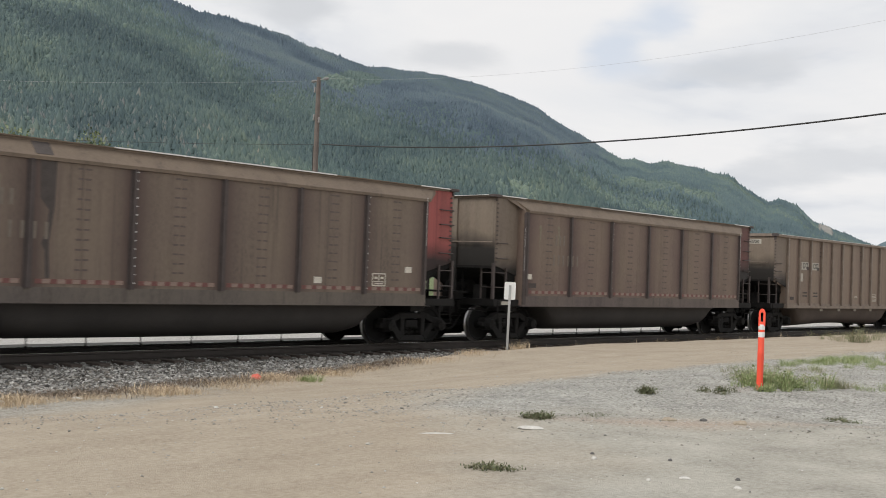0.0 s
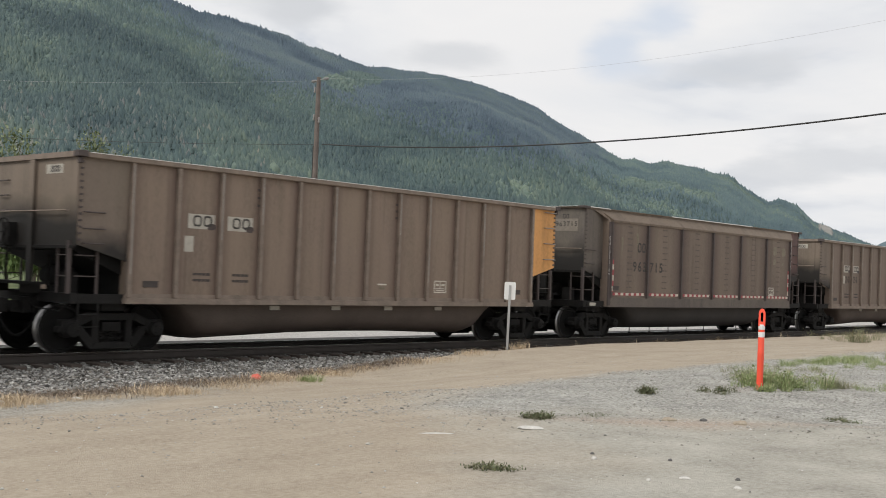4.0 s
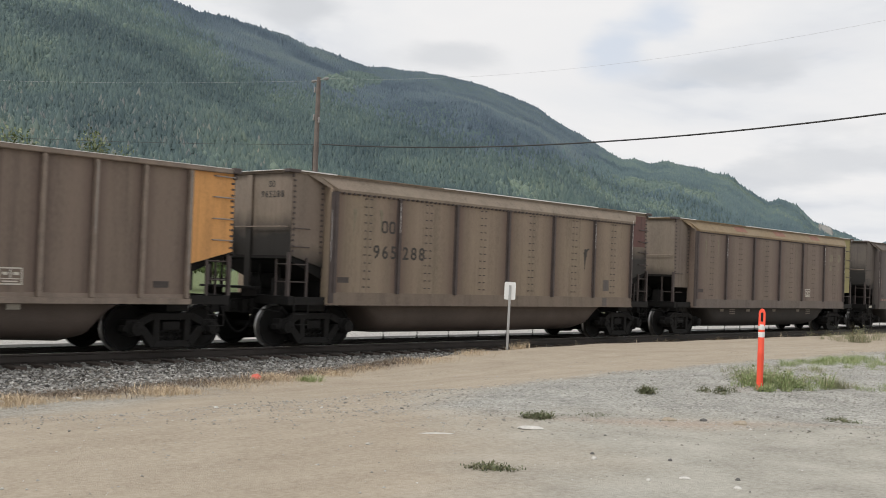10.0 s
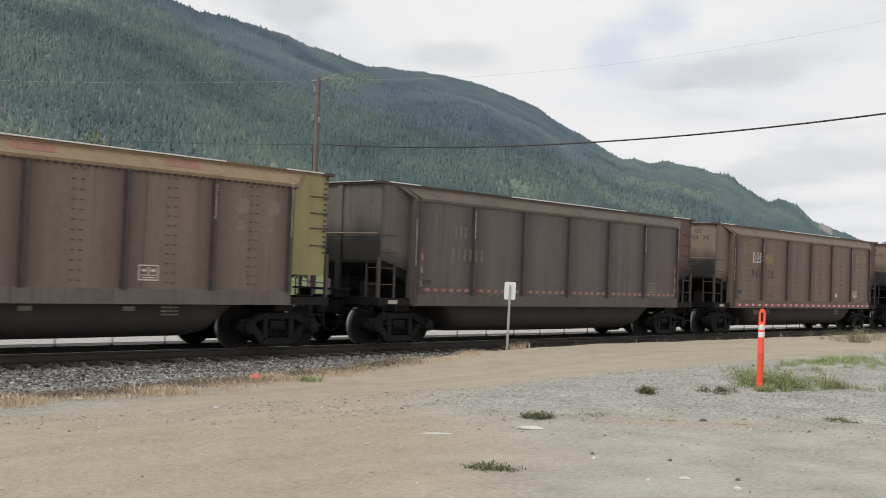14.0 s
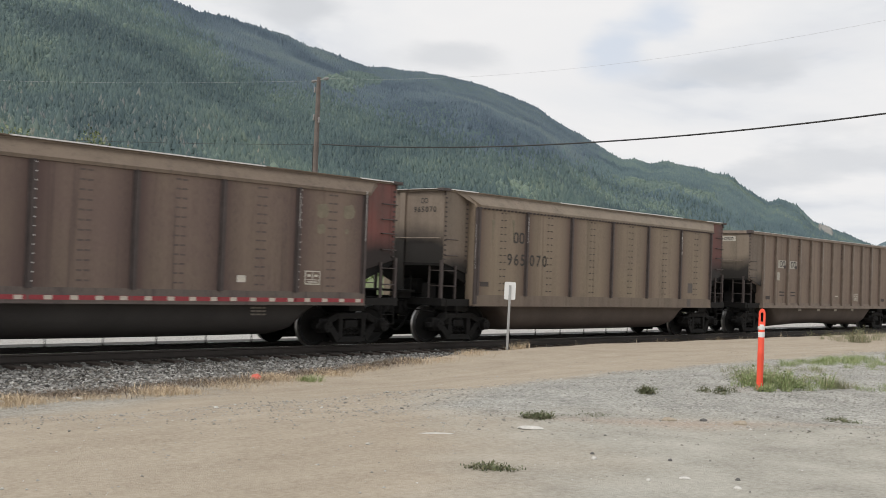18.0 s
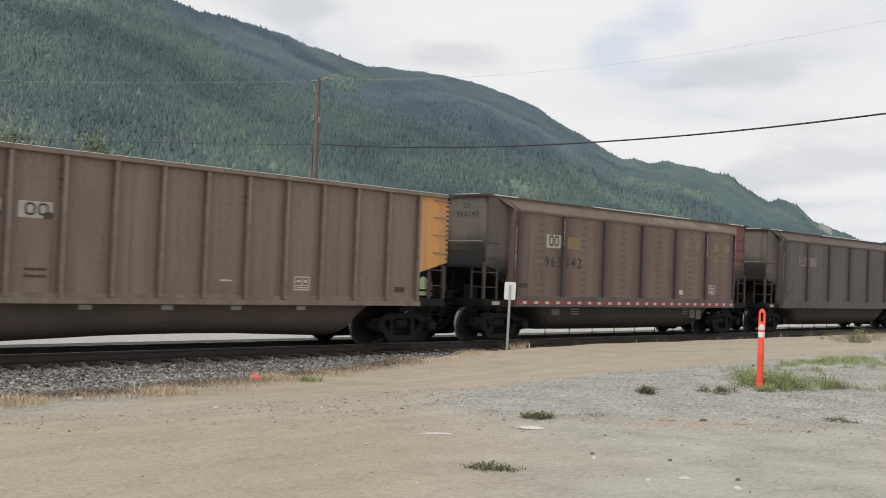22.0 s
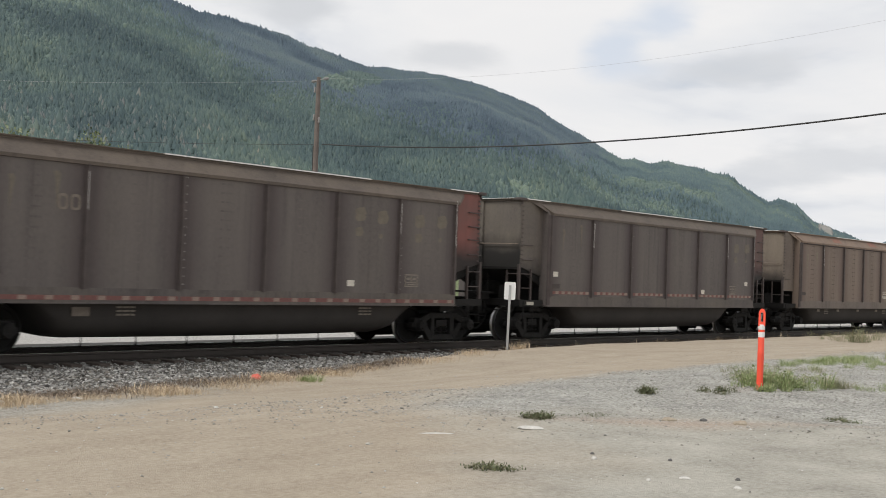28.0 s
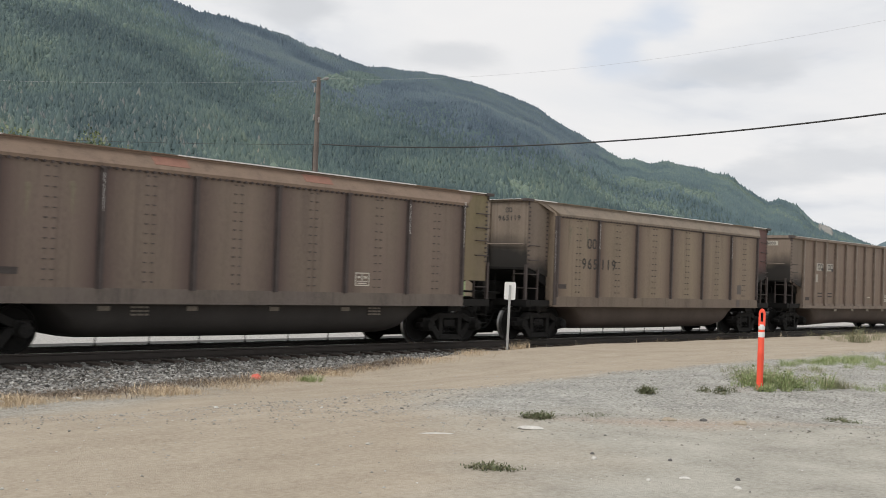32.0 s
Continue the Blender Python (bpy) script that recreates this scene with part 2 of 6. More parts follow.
def rod(bm, p, q, r, sides=8, r2=None):
    """A round bar from p to q."""
    p, q = Vector(p), Vector(q)
    turn = (q - p).to_track_quat("Z", "Y").to_matrix()
    r2 = r if r2 is None else r2
    a = [2 * math.pi * i / sides for i in range(sides)]
    lo = [bm.verts.new(p + turn @ Vector((r * math.cos(k), r * math.sin(k), 0))) for k in a]
    hi = [bm.verts.new(q + turn @ Vector((r2 * math.cos(k), r2 * math.sin(k), 0))) for k in a]
    for i in range(sides):
        bm.faces.new((lo[i], lo[(i + 1) % sides], hi[(i + 1) % sides], hi[i]))
    bm.faces.new(lo[::-1])
    bm.faces.new(hi)


def tube(bm, points, r, sides=6):
    """A bent round bar through the points, in one piece."""
    pts = [Vector(p) for p in points]
    rings, side = [], None
    for i, p in enumerate(pts):
        d = (pts[min(i + 1, len(pts) - 1)] - pts[max(i - 1, 0)]).normalized()
        if side is None:
            side = d.orthogonal().normalized()
        side = (side - d * side.dot(d)).normalized()
        up = d.cross(side)
        rings.append([bm.verts.new(p + r * (math.cos(2 * math.pi * k / sides) * side + math.sin(2 * math.pi * k / sides) * up)) for k in range(sides)])
    for a, b in zip(rings, rings[1:]):
        for i in range(sides):
            bm.faces.new((a[i], a[(i + 1) % sides], b[(i + 1) % sides], b[i]))
    bm.faces.new(rings[0][::-1])
    bm.faces.new(rings[-1])


def lathe(bm, profile, sides=24, centre=(0, 0, 0), axis="y"):
    """Turns a profile of (radius, along) about an axis."""
    rings = []
    for r, k in profile:
        ring = []
        for i in range(sides):
            a = 2 * math.pi * i / sides
            u, v = r * math.cos(a), r * math.sin(a)
            p = {"y": (u, k, v), "z": (u, v, k), "x": (k, u, v)}[axis]
            ring.append(bm.verts.new(Vector(centre) + Vector(p)))
        rings.append(ring)
    for a, b in zip(rings, rings[1:]):
        for i in range(sides):
            bm.faces.new((a[i], a[(i + 1) % sides], b[(i + 1) % sides], b[i]))
    bm.faces.new(rings[0][::-1])
    bm.faces.new(rings[-1])


def finish(bm, name, mat, round_edges=0.0, smooth=None):
    """A mesh from bm, its normals outward and its edges rounded."""
    bmesh.ops.recalc_face_normals(bm, faces=bm.faces)
    if round_edges:
        sharp = [e for e in bm.edges if len(e.link_faces) == 2 and e.calc_face_angle(0) > 0.6]
        bmesh.ops.bevel(bm, geom=sharp, offset=round_edges, segments=1, affect="EDGES", clamp_overlap=True)
    mesh = bpy.data.meshes.new(name)
    bm.to_mesh(mesh)
    bm.free()
    for mm in (mat if isinstance(mat, (list, tuple)) else [mat]):
        mesh.materials.append(mm)
    if smooth:
        mesh.shade_smooth()
        mesh.set_sharp_from_angle(angle=radians(smooth))
    return mesh


def part(name, bm, mat, parent, label="", round_edges=0.0, smooth=None):
    """Links a bmesh, or a ready mesh, as one mesh object under a thing or a part."""
    mesh = bm if isinstance(bm, bpy.types.Mesh) else finish(bm, name, mat, round_edges, smooth)
    ob = new(name, mesh)
    if parent:
        ob.parent = parent
    if label:
        tagged(ob, label)
    return ob


def thing(name, m, label, category, group=""):
    ob = new(name)
    ob.matrix_basis = m
    ob.empty_display_size = 0.2
    return tagged(ob, label, category, group)


def recolour(ob, mat):
    """A material on the object rather than on its shared mesh."""
    ob.material_slots[0].link = "OBJECT"
    ob.material_slots[0].material = mat
    return ob


# ---------------------------------------------------------------- masses of small pieces
def mass(name, templates, places, turns, sizes, mat, pick=None, stretch=None, smooth=False):
    """One mesh of many small pieces: templates of (vertices, triangles), each piece turned about z, sized and set in its place."""
    rng = np.random.default_rng(len(name) * 7 + len(places))
    n = len(places)
    pick = rng.integers(0, len(templates), n) if pick is None else pick
    stretch = np.ones((n, 3)) if stretch is None else stretch
    vs, fs, base = [], [], 0
    for k, (tv, tf) in enumerate(templates):
        sel = np.nonzero(pick == k)[0]
        if not len(sel):
            continue
        tv, tf = np.asarray(tv, float), np.asarray(tf, int)
        v = tv[None] * (sizes[sel, None, None] * stretch[sel][:, None, :])
        c, s = np.cos(turns[sel])[:, None], np.sin(turns[sel])[:, None]
        w = np.stack((v[..., 0] * c - v[..., 1] * s, v[..., 0] * s + v[..., 1] * c, v[..., 2]), -1) + places[sel][:, None, :]
        vs.append(w.reshape(-1, 3))
        fs.append((tf[None] + (np.arange(len(sel)) * len(tv))[:, None, None] + base).reshape(-1, 3))
        base += len(sel) * len(tv)
    v, f = np.concatenate(vs), np.concatenate(fs)
    mesh = bpy.data.meshes.new(name)
    mesh.vertices.add(len(v))
    mesh.vertices.foreach_set("co", v.astype(np.float32).ravel())
    mesh.loops.add(f.size)
    mesh.loops.foreach_set("vertex_index", f.astype(np.int32).ravel())
    mesh.polygons.add(len(f))
    mesh.polygons.foreach_set("loop_start", np.arange(0, f.size, 3, dtype=np.int32))
    mesh.update(calc_edges=True)
    mesh.polygons.foreach_set("use_smooth", np.full(len(f), smooth))
    mesh.materials.append(mat)
    return new(name, mesh)


def stone_template(seed):
    """A crushed stone: an uneven octahedron, about 1 across."""
    r = np.random.default_rng(seed)
    v = np.array([(1, 0, 0), (-1, 0, 0), (0, 1, 0), (0, -1, 0), (0, 0, 1), (0, 0, -1)], float) * 0.5
    v = v * r.uniform(0.65, 1.25, (6, 1)) + r.uniform(-0.16, 0.16, (6, 3))
    v[:, 2] *= 0.75
    f = [(0, 2, 4), (2, 1, 4), (1, 3, 4), (3, 0, 4), (2, 0, 5), (1, 2, 5), (3, 1, 5), (0, 3, 5)]
    return v, f


STONES = [stone_template(k) for k in range(6)]


def blade_template(seed, lean):
    """A blade of grass, 1 tall, bent and tapering to a point."""
    r = np.random.default_rng(seed)
    w, b = 0.014, lean * r.uniform(0.6, 1.4)
    v = [(-w, 0, 0), (w, 0, 0), (-w * 0.8, b * 0.3, 0.5), (w * 0.8, b * 0.3, 0.5), (0, b, 0.92 + 0.08 * r.random())]
    return v, [(0, 1, 3), (0, 3, 2), (2, 3, 4)]


BLADES = [blade_template(k, l) for k, l in enumerate((0.15, 0.3, 0.5, 0.75))]


# ---------------------------------------------------------------- ground
def smoothstep(a, b, v):
    k = np.clip((np.asarray(v, float) - a) / (b - a), 0, 1)
    return k * k * (3 - 2 * k)


def ground_height(x, y):
    """The level of the ground: the lot slopes gently to the foot of the ballast; beyond the track lies a yard."""
    x, y = np.asarray(x, float), np.asarray(y, float)
    u = smoothstep(10, 24, x)
    lot = -0.46 * (1 - 0.55 * u) * smoothstep(8, 14.3, y)
    edge = 15.3 + 1.3 * u
    k = np.clip((y - edge) / 1.2, 0, 1)
    k = k * k * (3 - 2 * k)
    z = lot * (1 - k) - 0.58 * k + 0.06 * smoothstep(24, 27, y)
    near = np.clip(1 - np.hypot(x - 12, y - 8) / 60, 0, 1)
    z = z + near * (0.018 * np.sin(0.9 * x + 1.7 * y) * np.sin(0.55 * y - 0.3 * x) + 0.012 * np.sin(2.3 * x - 1.1 * y))
    return z


def spread(lo, hi, step, far, grow=1.28):
    """Grid lines: even between lo and hi, then wider and wider out to far."""
    mid = list(np.arange(lo, hi + step, step))
    up, d = [hi + step], step
    while up[-1] < far:
        d *= grow
        up.append(up[-1] + d)
    dn, d = [lo - step], step
    while dn[-1] > -far:
        d *= grow
        dn.append(dn[-1] - d)
    return np.array(dn[::-1] + mid + up[1:])


def grid_mesh(name, xs, ys, zs, mat):
    nx, ny = len(xs), len(ys)
    gx, gy = np.meshgrid(xs, ys, indexing="ij")
    v = np.stack((gx, gy, zs), -1).reshape(-1, 3)
    i = np.arange(nx * ny).reshape(nx, ny)
    q = np.stack((i[:-1, :-1], i[1:, :-1], i[1:, 1:], i[:-1, 1:]), -1).reshape(-1, 4)
    mesh = bpy.data.meshes.new(name)
    mesh.from_pydata(v.tolist(), [], q.tolist())
    mesh.shade_smooth()
    mesh.materials.append(mat)
    return new(name, mesh)


gxs, gys = spread(-4, 60, 0.5, 4900), spread(-4, 30, 0.4, 4900)
ground = grid_mesh("ground", gxs, gys, ground_height(*np.meshgrid(gxs, gys, indexing="ij")), GROUND)
tagged(ground, "tan dirt road and grey crushed gravel lot", "ground", kind="structure")

# the ballast bed
bm = bmesh.new()
c = TRACK_Y
prism(bm, [(c - 4.5, -0.80), (c - 4.35, RAIL_Z - 0.33), (c - 1.9, RAIL_Z - 0.27), (c - 0.95, RAIL_Z - 0.235), (c - 0.7, RAIL_Z - 0.185), (c + 1.9, RAIL_Z - 0.185), (c + 2.4, RAIL_Z - 0.075), (c + 2.8, RAIL_Z - 0.13), (c + 4.2, RAIL_Z - 0.31), (c + 4.3, -0.80)], -420, 560, "x")
bed = part("ballast", bm, BALLAST, None)
tagged(bed, "bed of grey crushed stone under the railway track", "ballast", kind="structure")


def ballast_top(y):
    d = np.abs(y - TRACK_Y)
    return RAIL_Z + np.interp(d, [0, 0.7, 0.95, 1.9, 4.35, 4.6], [-0.185, -0.185, -0.235, -0.27, -0.33, -0.36])


def scatter_ballast():
    rng = np.random.default_rng(5)
    x = np.concatenate((rng.uniform(5, 34, 62000), rng.uniform(34, 80, 20000)))
    y = np.concatenate((rng.uniform(c - 5.2, c - 0.78, 62000), rng.uniform(c - 3.6, c - 0.78, 20000)))
    line = np.interp(x, [6, 9, 12, 16, 19.5, 23, 60], [14.85, 15.0, 15.35, 15.9, 16.7, 17.4, 17.7])
    keep = y > line + rng.normal(0, 0.12, len(x))
    x, y = x[keep], y[keep]
    z = np.maximum(ballast_top(y), ground_height(x, y)) + rng.uniform(-0.012, 0.024, len(x))
    size = rng.uniform(0.038, 0.088, len(x)) * np.where(x > 34, 1.5, 1.0)
    ob = mass("ballast_stones", STONES, np.stack((x, y, z), -1), rng.uniform(0, 6.28, len(x)), size, STONE_MIX)
    tagged(ob, "loose grey crushed stones along the track", "ballast", kind="stuff")


def island_mix(name, colours, rough=0.9):
    """A material whose pieces each take a colour of their own."""
    m, t, s, co = material(name, rough)
    geo = t.nodes.new("ShaderNodeNewGeometry")
    r = ramp(t, [(k / max(1, len(colours) - 1), col) for k, col in enumerate(colours)])
    t.links.new(geo.outputs["Random Per Island"], r.inputs[0])
    fine = noise_of(t, co.outputs["Object"], 40.0, 3.0)
    t.links.new(mix_colour(t, 0.5, r.outputs[0], mix_colour(t, 1.0, r.outputs[0], ramp_out(t, fine), "MULTIPLY")), s.inputs["Base Color"])
    return m


def ramp_out(t, socket, lo=0.55, hi=1.35):
    r = ramp(t, [(0.3, lo), (0.7, hi)])
    t.links.new(socket, r.inputs[0])
    return r.outputs[0]


STONE_MIX = island_mix("ballast_pieces", [(0.040, 0.037, 0.033), (0.17, 0.167, 0.158), (0.33, 0.322, 0.300), (0.085, 0.078, 0.069), (0.50, 0.49, 0.46), (0.19, 0.172, 0.146), (0.06, 0.055, 0.049)])
scatter_ballast()


# ---------------------------------------------------------------- track
def rail(y):
    bm = bmesh.new()
    p = [(-0.075, 0), (0.075, 0), (0.075, 0.012), (0.012, 0.03), (0.012, 0.125), (0.036, 0.135), (0.036, 0.165), (0.030, 0.172),
         (-0.030, 0.172), (-0.036, 0.165), (-0.036, 0.135), (-0.012, 0.125), (-0.012, 0.03), (-0.075, 0.012)]
    prism(bm, [(y + a, RAIL_Z - 0.172 + b) for a, b in p], -420, 560, "x")
    ob = part("rail", bm, STEEL, track)
    bm = bmesh.new()
    box(bm, -420, 560, y - 0.026, y + 0.026, RAIL_Z - 0.003, RAIL_Z + 0.002)
    part("rail_head", bm, SHINE, ob, "bright worn running surface")


track = tagged(new("railway_track"), "railway track with brown steel rails on dark timber sleepers", "railway track", kind="structure")
rail(TRACK_Y - 0.7535)
rail(TRACK_Y + 0.7535)


def sleepers():
    bm = bmesh.new()
    box(bm, -0.115, 0.115, -1.3, 1.3, -0.16, 0)
    mesh = finish(bm, "sleeper", TIMBER, 0.012)
    rest = bmesh.new()
    for k in range(1700):
        x = -400 + k * 0.55
        if -6 < x < 110:
            ob = part("sleeper", mesh, TIMBER, track)
            ob.location = (x, TRACK_Y + 0.04 * math.sin(k * 2.3), RAIL_Z - 0.172 + 0.002 * math.sin(k))
        else:
            box(rest, x - 0.115, x + 0.115, TRACK_Y - 1.3, TRACK_Y + 1.3, RAIL_Z - 0.33, RAIL_Z - 0.173)
    tagged(part("sleepers", rest, TIMBER, track), "far dark timber sleepers", kind="stuff")


sleepers()


# ---------------------------------------------------------------- the wagons
MESHES = {}


def stamp(name, key, build, mat, parent, at=None, tone=None, label="", round_edges=0.0, smooth=None):
    """A part from a mesh that is built once per key; tone: another material for this one."""
    if key not in MESHES:
        bm = bmesh.new()
        build(bm)
        MESHES[key] = finish(bm, name, mat, round_edges, smooth)
    ob = part(name, MESHES[key], mat, parent, label)
    if at is not None:
        ob.matrix_basis = at
    if tone:
        recolour(ob, tone)
    return ob


def lettering(text, size):
    key = ("text", text, size)
    if key not in MESHES:
        cu = bpy.data.curves.new("lettering", "FONT")
        cu.body, cu.size, cu.align_x, cu.extrude = text, size, "CENTER", 0.002
        cu.offset = 0.014 * size
        ob = new("lettering", cu)
        bpy.context.view_layer.update()
        mesh = bpy.data.meshes.new_from_object(ob.evaluated_get(bpy.context.evaluated_depsgraph_get()))
        bpy.data.objects.remove(ob)
        mesh.materials.clear()
        mesh.materials.append(MARK_DARK)
        MESHES[key] = mesh
    return MESHES[key]


def write(text, size, x, y, z, parent, mat, facing="side"):
    """Digits on the near side of a wagon, or on its leading end, each a part of its own."""
    for k, sign in enumerate(text):
        if sign != " ":
            step = (k - (len(text) - 1) / 2) * size * 0.67
            ob = recolour(part("digit", lettering(sign, size), mat, parent), mat)
            ob.matrix_basis = pose(x + step, y, z, 90, 0, 0) if facing == "side" else pose(x, y - step, z, 90, 0, -90)


WHEEL_R = 0.457


def wheelset(bm):
    for s in (-1, 1):
        g = 0.7175
        prof = [(0.06, g - 0.02), (0.10, g - 0.03), (0.10, g + 0.0), (0.38, g - 0.02), (0.40, g - 0.045), (WHEEL_R + 0.025, g - 0.045), (WHEEL_R + 0.026, g - 0.02),
                (WHEEL_R, g + 0.0), (WHEEL_R - 0.004, g + 0.09), (0.40, g + 0.09), (0.375, g + 0.06), (0.14, g + 0.04), (0.12, g + 0.11), (0.07, g + 0.11)]
        lathe(bm, [(r, s * k) for r, k in prof], 28)
    rod(bm, (0, -1.12, 0), (0, 1.12, 0), 0.075, 10)
    # the worn treads and flanges are bright
    for f in bm.faces:
        if all(math.hypot(v.co.x, v.co.z) > WHEEL_R - 0.01 for v in f.verts):
            f.material_index = 1


def side_frame(bm):
    """A cast truck side: arched top member, sagging bottom member, two columns and journal boxes, drawn on y = 0."""
    y0, y1 = -0.09, 0.09
    top = [(-1.12, 0.50), (-0.85, 0.60), (-0.5, 0.76), (0.5, 0.76), (0.85, 0.60), (1.12, 0.50), (1.12, 0.40), (0.80, 0.46), (0.45, 0.62), (-0.45, 0.62), (-0.80, 0.46), (-1.12, 0.40)]
    low = [(-0.80, 0.46), (-0.62, 0.44), (-0.40, 0.20), (0.40, 0.20), (0.62, 0.44), (0.80, 0.46), (0.45, 0.09), (-0.45, 0.09)]
    # each member as slices between its upper and lower edge
    for a, b, cc, d in ((top[0], top[1], top[10], top[11]), (top[1], top[2], top[9], top[10]), (top[2], top[3], top[8], top[9]), (top[3], top[4], top[7], top[8]), (top[4], top[5], top[6], top[7])):
        prism(bm, [a, b, cc, d], y0, y1)
    for q in ([(-0.84, 0.50), (-0.62, 0.50), (-0.36, 0.22), (-0.47, 0.08)], [(-0.47, 0.08), (-0.36, 0.21), (0.36, 0.21), (0.47, 0.08)], [(0.47, 0.08), (0.36, 0.22), (0.62, 0.50), (0.84, 0.50)]):
        prism(bm, q, y0, y1)
    for sx in (-1, 1):
        box(bm, sx * 0.36 - 0.07, sx * 0.36 + 0.07, y0, y1, 0.2, 0.64)
        box(bm, sx * 0.89 - 0.17, sx * 0.89 + 0.17, y0 - 0.02, y1 + 0.02, 0.40, 0.63)


def bearing(bm):
    lathe(bm, [(0.05, -0.30), (0.13, -0.29), (0.14, -0.16), (0.16, -0.15), (0.16, 0.05), (0.10, 0.06)], 14)
    for k in range(3):
        a = 2 * math.pi * k / 3
        rod(bm, (0.07 * math.cos(a), -0.32, 0.07 * math.sin(a)), (0.07 * math.cos(a), -0.28, 0.07 * math.sin(a)), 0.022, 6)


def spring(bm):
    tube(bm, [(0.065 * math.cos(k * 1.05), 0.065 * math.sin(k * 1.05), k * 0.017) for k in range(15)], 0.015, 5)


def bolster(bm):
    prism(bm, [(-1.08, 0.42), (-0.5, 0.40), (0.5, 0.40), (1.08, 0.42), (1.08, 0.58), (0.4, 0.72), (-0.4, 0.72), (-1.08, 0.58)], -0.2, 0.2, "x")
    box(bm, -0.75, 0.75, -0.06, 0.06, 0.38, 0.46)
    lathe(bm, [(0.2, 0.70), (0.2, 0.80)], 14, axis="z")
    # filler block added behind the frame openings to keep them dark
    box(bm, -0.34, 0.34, -0.93, 0.93, 0.18, 0.60)


def truck(wagon, x):
    tk = stamp("truck", "truck", bolster, IRON, wagon, pose(x, 0, 0), label="black cast steel two-axle truck")
    for s in (-1, 1):
        stamp("side_frame", "side_frame", side_frame, IRON, tk, pose(0, s * 1.03, 0), round_edges=0.012)
        for dx in (-0.2, 0, 0.2):
            stamp("spring", "spring", spring, IRON, tk, pose(dx, s * 1.03 - 0.02 * s, 0.21), smooth=40)
        for dx in (-0.89, 0.89):
            stamp("bearing_cap", "bearing", bearing, IRON, tk, pose(dx, s * 1.0, WHEEL_R, 0, 0, 0 if s < 0 else 180), smooth=40)
    axles = []
    for dx in (-0.89, 0.89):
        w = stamp("wheelset", "wheelset", wheelset, [IRON_DARK, TREAD], tk, pose(dx, 0, WHEEL_R), smooth=35)
        axles.append(w)
    return axles


def coupler(bm):
    box(bm, -0.55, 0.25, -0.07, 0.07, 0.79, 0.95)
    prism(bm, [(-0.81, 0.02), (-0.74, 0.17), (-0.55, 0.20), (-0.48, 0.08), (-0.48, -0.10), (-0.60, -0.19), (-0.70, -0.17), (-0.72, -0.10), (-0.62, -0.08), (-0.62, 0.02)], 0.73, 1.0, "z")
    box(bm, -0.12, 0.0, -0.3, 0.3, 0.72, 1.05)


def air_hose(bm):
    pts = []
    for k in range(11):
        a = k / 10
        pts.append((-0.05 - 0.72 * a, -0.38 + 0.25 * a, 0.80 - 0.52 * math.sin(math.pi * min(1, a * 1.02)) ** 0.8 + 0.05 * a))
    tube(bm, pts, 0.03, 7)


def stirrup(bm):
    tube(bm, [(-0.2, 0, 0.98), (-0.2, -0.03, 0.52), (0.2, -0.03, 0.52), (0.2, 0, 0.98)], 0.016, 6)
    rod(bm, (-0.2, -0.015, 0.74), (0.2, -0.015, 0.74), 0.013, 6)


def rung(bm):
    tube(bm, [(-0.21, 0.05, 0), (-0.21, 0, 0), (0.21, 0, 0), (0.21, 0.05, 0)], 0.013, 6)


def long_rung(bm):
    tube(bm, [(-0.24, 0.05, 0), (-0.24, 0, 0), (0.24, 0, 0), (0.24, 0.05, 0)], 0.014, 6)


def brake_wheel(bm):
    for k in range(18):
        a, b = 2 * math.pi * k / 18, 2 * math.pi * (k + 1) / 18
        rod(bm, (0, 0.26 * math.cos(a), 0.26 * math.sin(a)), (0, 0.26 * math.cos(b), 0.26 * math.sin(b)), 0.018, 6)
    for k in range(5):
        a = 2 * math.pi * k / 5
        rod(bm, (0.04, 0, 0), (0, 0.26 * math.cos(a), 0.26 * math.sin(a)), 0.012, 5)
    rod(bm, (0, 0, 0), (0.16, 0, 0), 0.03, 8)


def brake_gear(bm):
    """Reservoir, valve and pipes that stand on the leading platform."""
    lathe(bm, [(0.02, -0.45), (0.18, -0.42), (0.2, -0.36), (0.2, 0.36), (0.18, 0.42), (0.02, 0.45)], 14, (-6.55, 0.35, 1.42))
    box(bm, -6.95, -6.75, -0.75, -0.45, 1.12, 1.5)
    tube(bm, [(-6.85, -0.6, 1.5), (-6.85, -0.6, 1.75), (-6.6, -0.2, 1.75)], 0.025, 6)
    tube(bm, [(-7.0, -0.1, 1.1), (-7.0, -0.1, 1.9), (-7.2, -0.1, 1.95)], 0.03, 6)


def platform(bm):
    """The end frame: end sill, side beams, floor plate and the centre sill under it."""
    box(bm, -7.30, -7.14, -1.46, 1.46, 0.94, 1.13)
    for s in (-1, 1):
        box(bm, -7.14, -6.16, s * 1.43 - 0.05, s * 1.43 + 0.05, 0.95, 1.12)
    box(bm, -7.14, -6.2, -0.75, 0.75, 1.05, 1.09)
    box(bm, -7.55, -4.5, -0.24, 0.24, 0.72, 1.02)
    box(bm, -6.5, -6.0, -1.2, 1.2, 0.80, 1.04)


def slope_sheet(bm):
    prism(bm, [(-7.27, 2.0), (-4.75, 0.98), (-4.75, 0.92), (-7.27, 1.94)], -1.34, 1.34)
    prism(bm, [(-7.20, 2.03), (-6.12, 1.74), (-6.12, 1.44), (-7.20, 1.9)], -1.33, 1.33)
    box(bm, -6.2, -6.12, -1.32, 1.32, 0.98, 1.50)


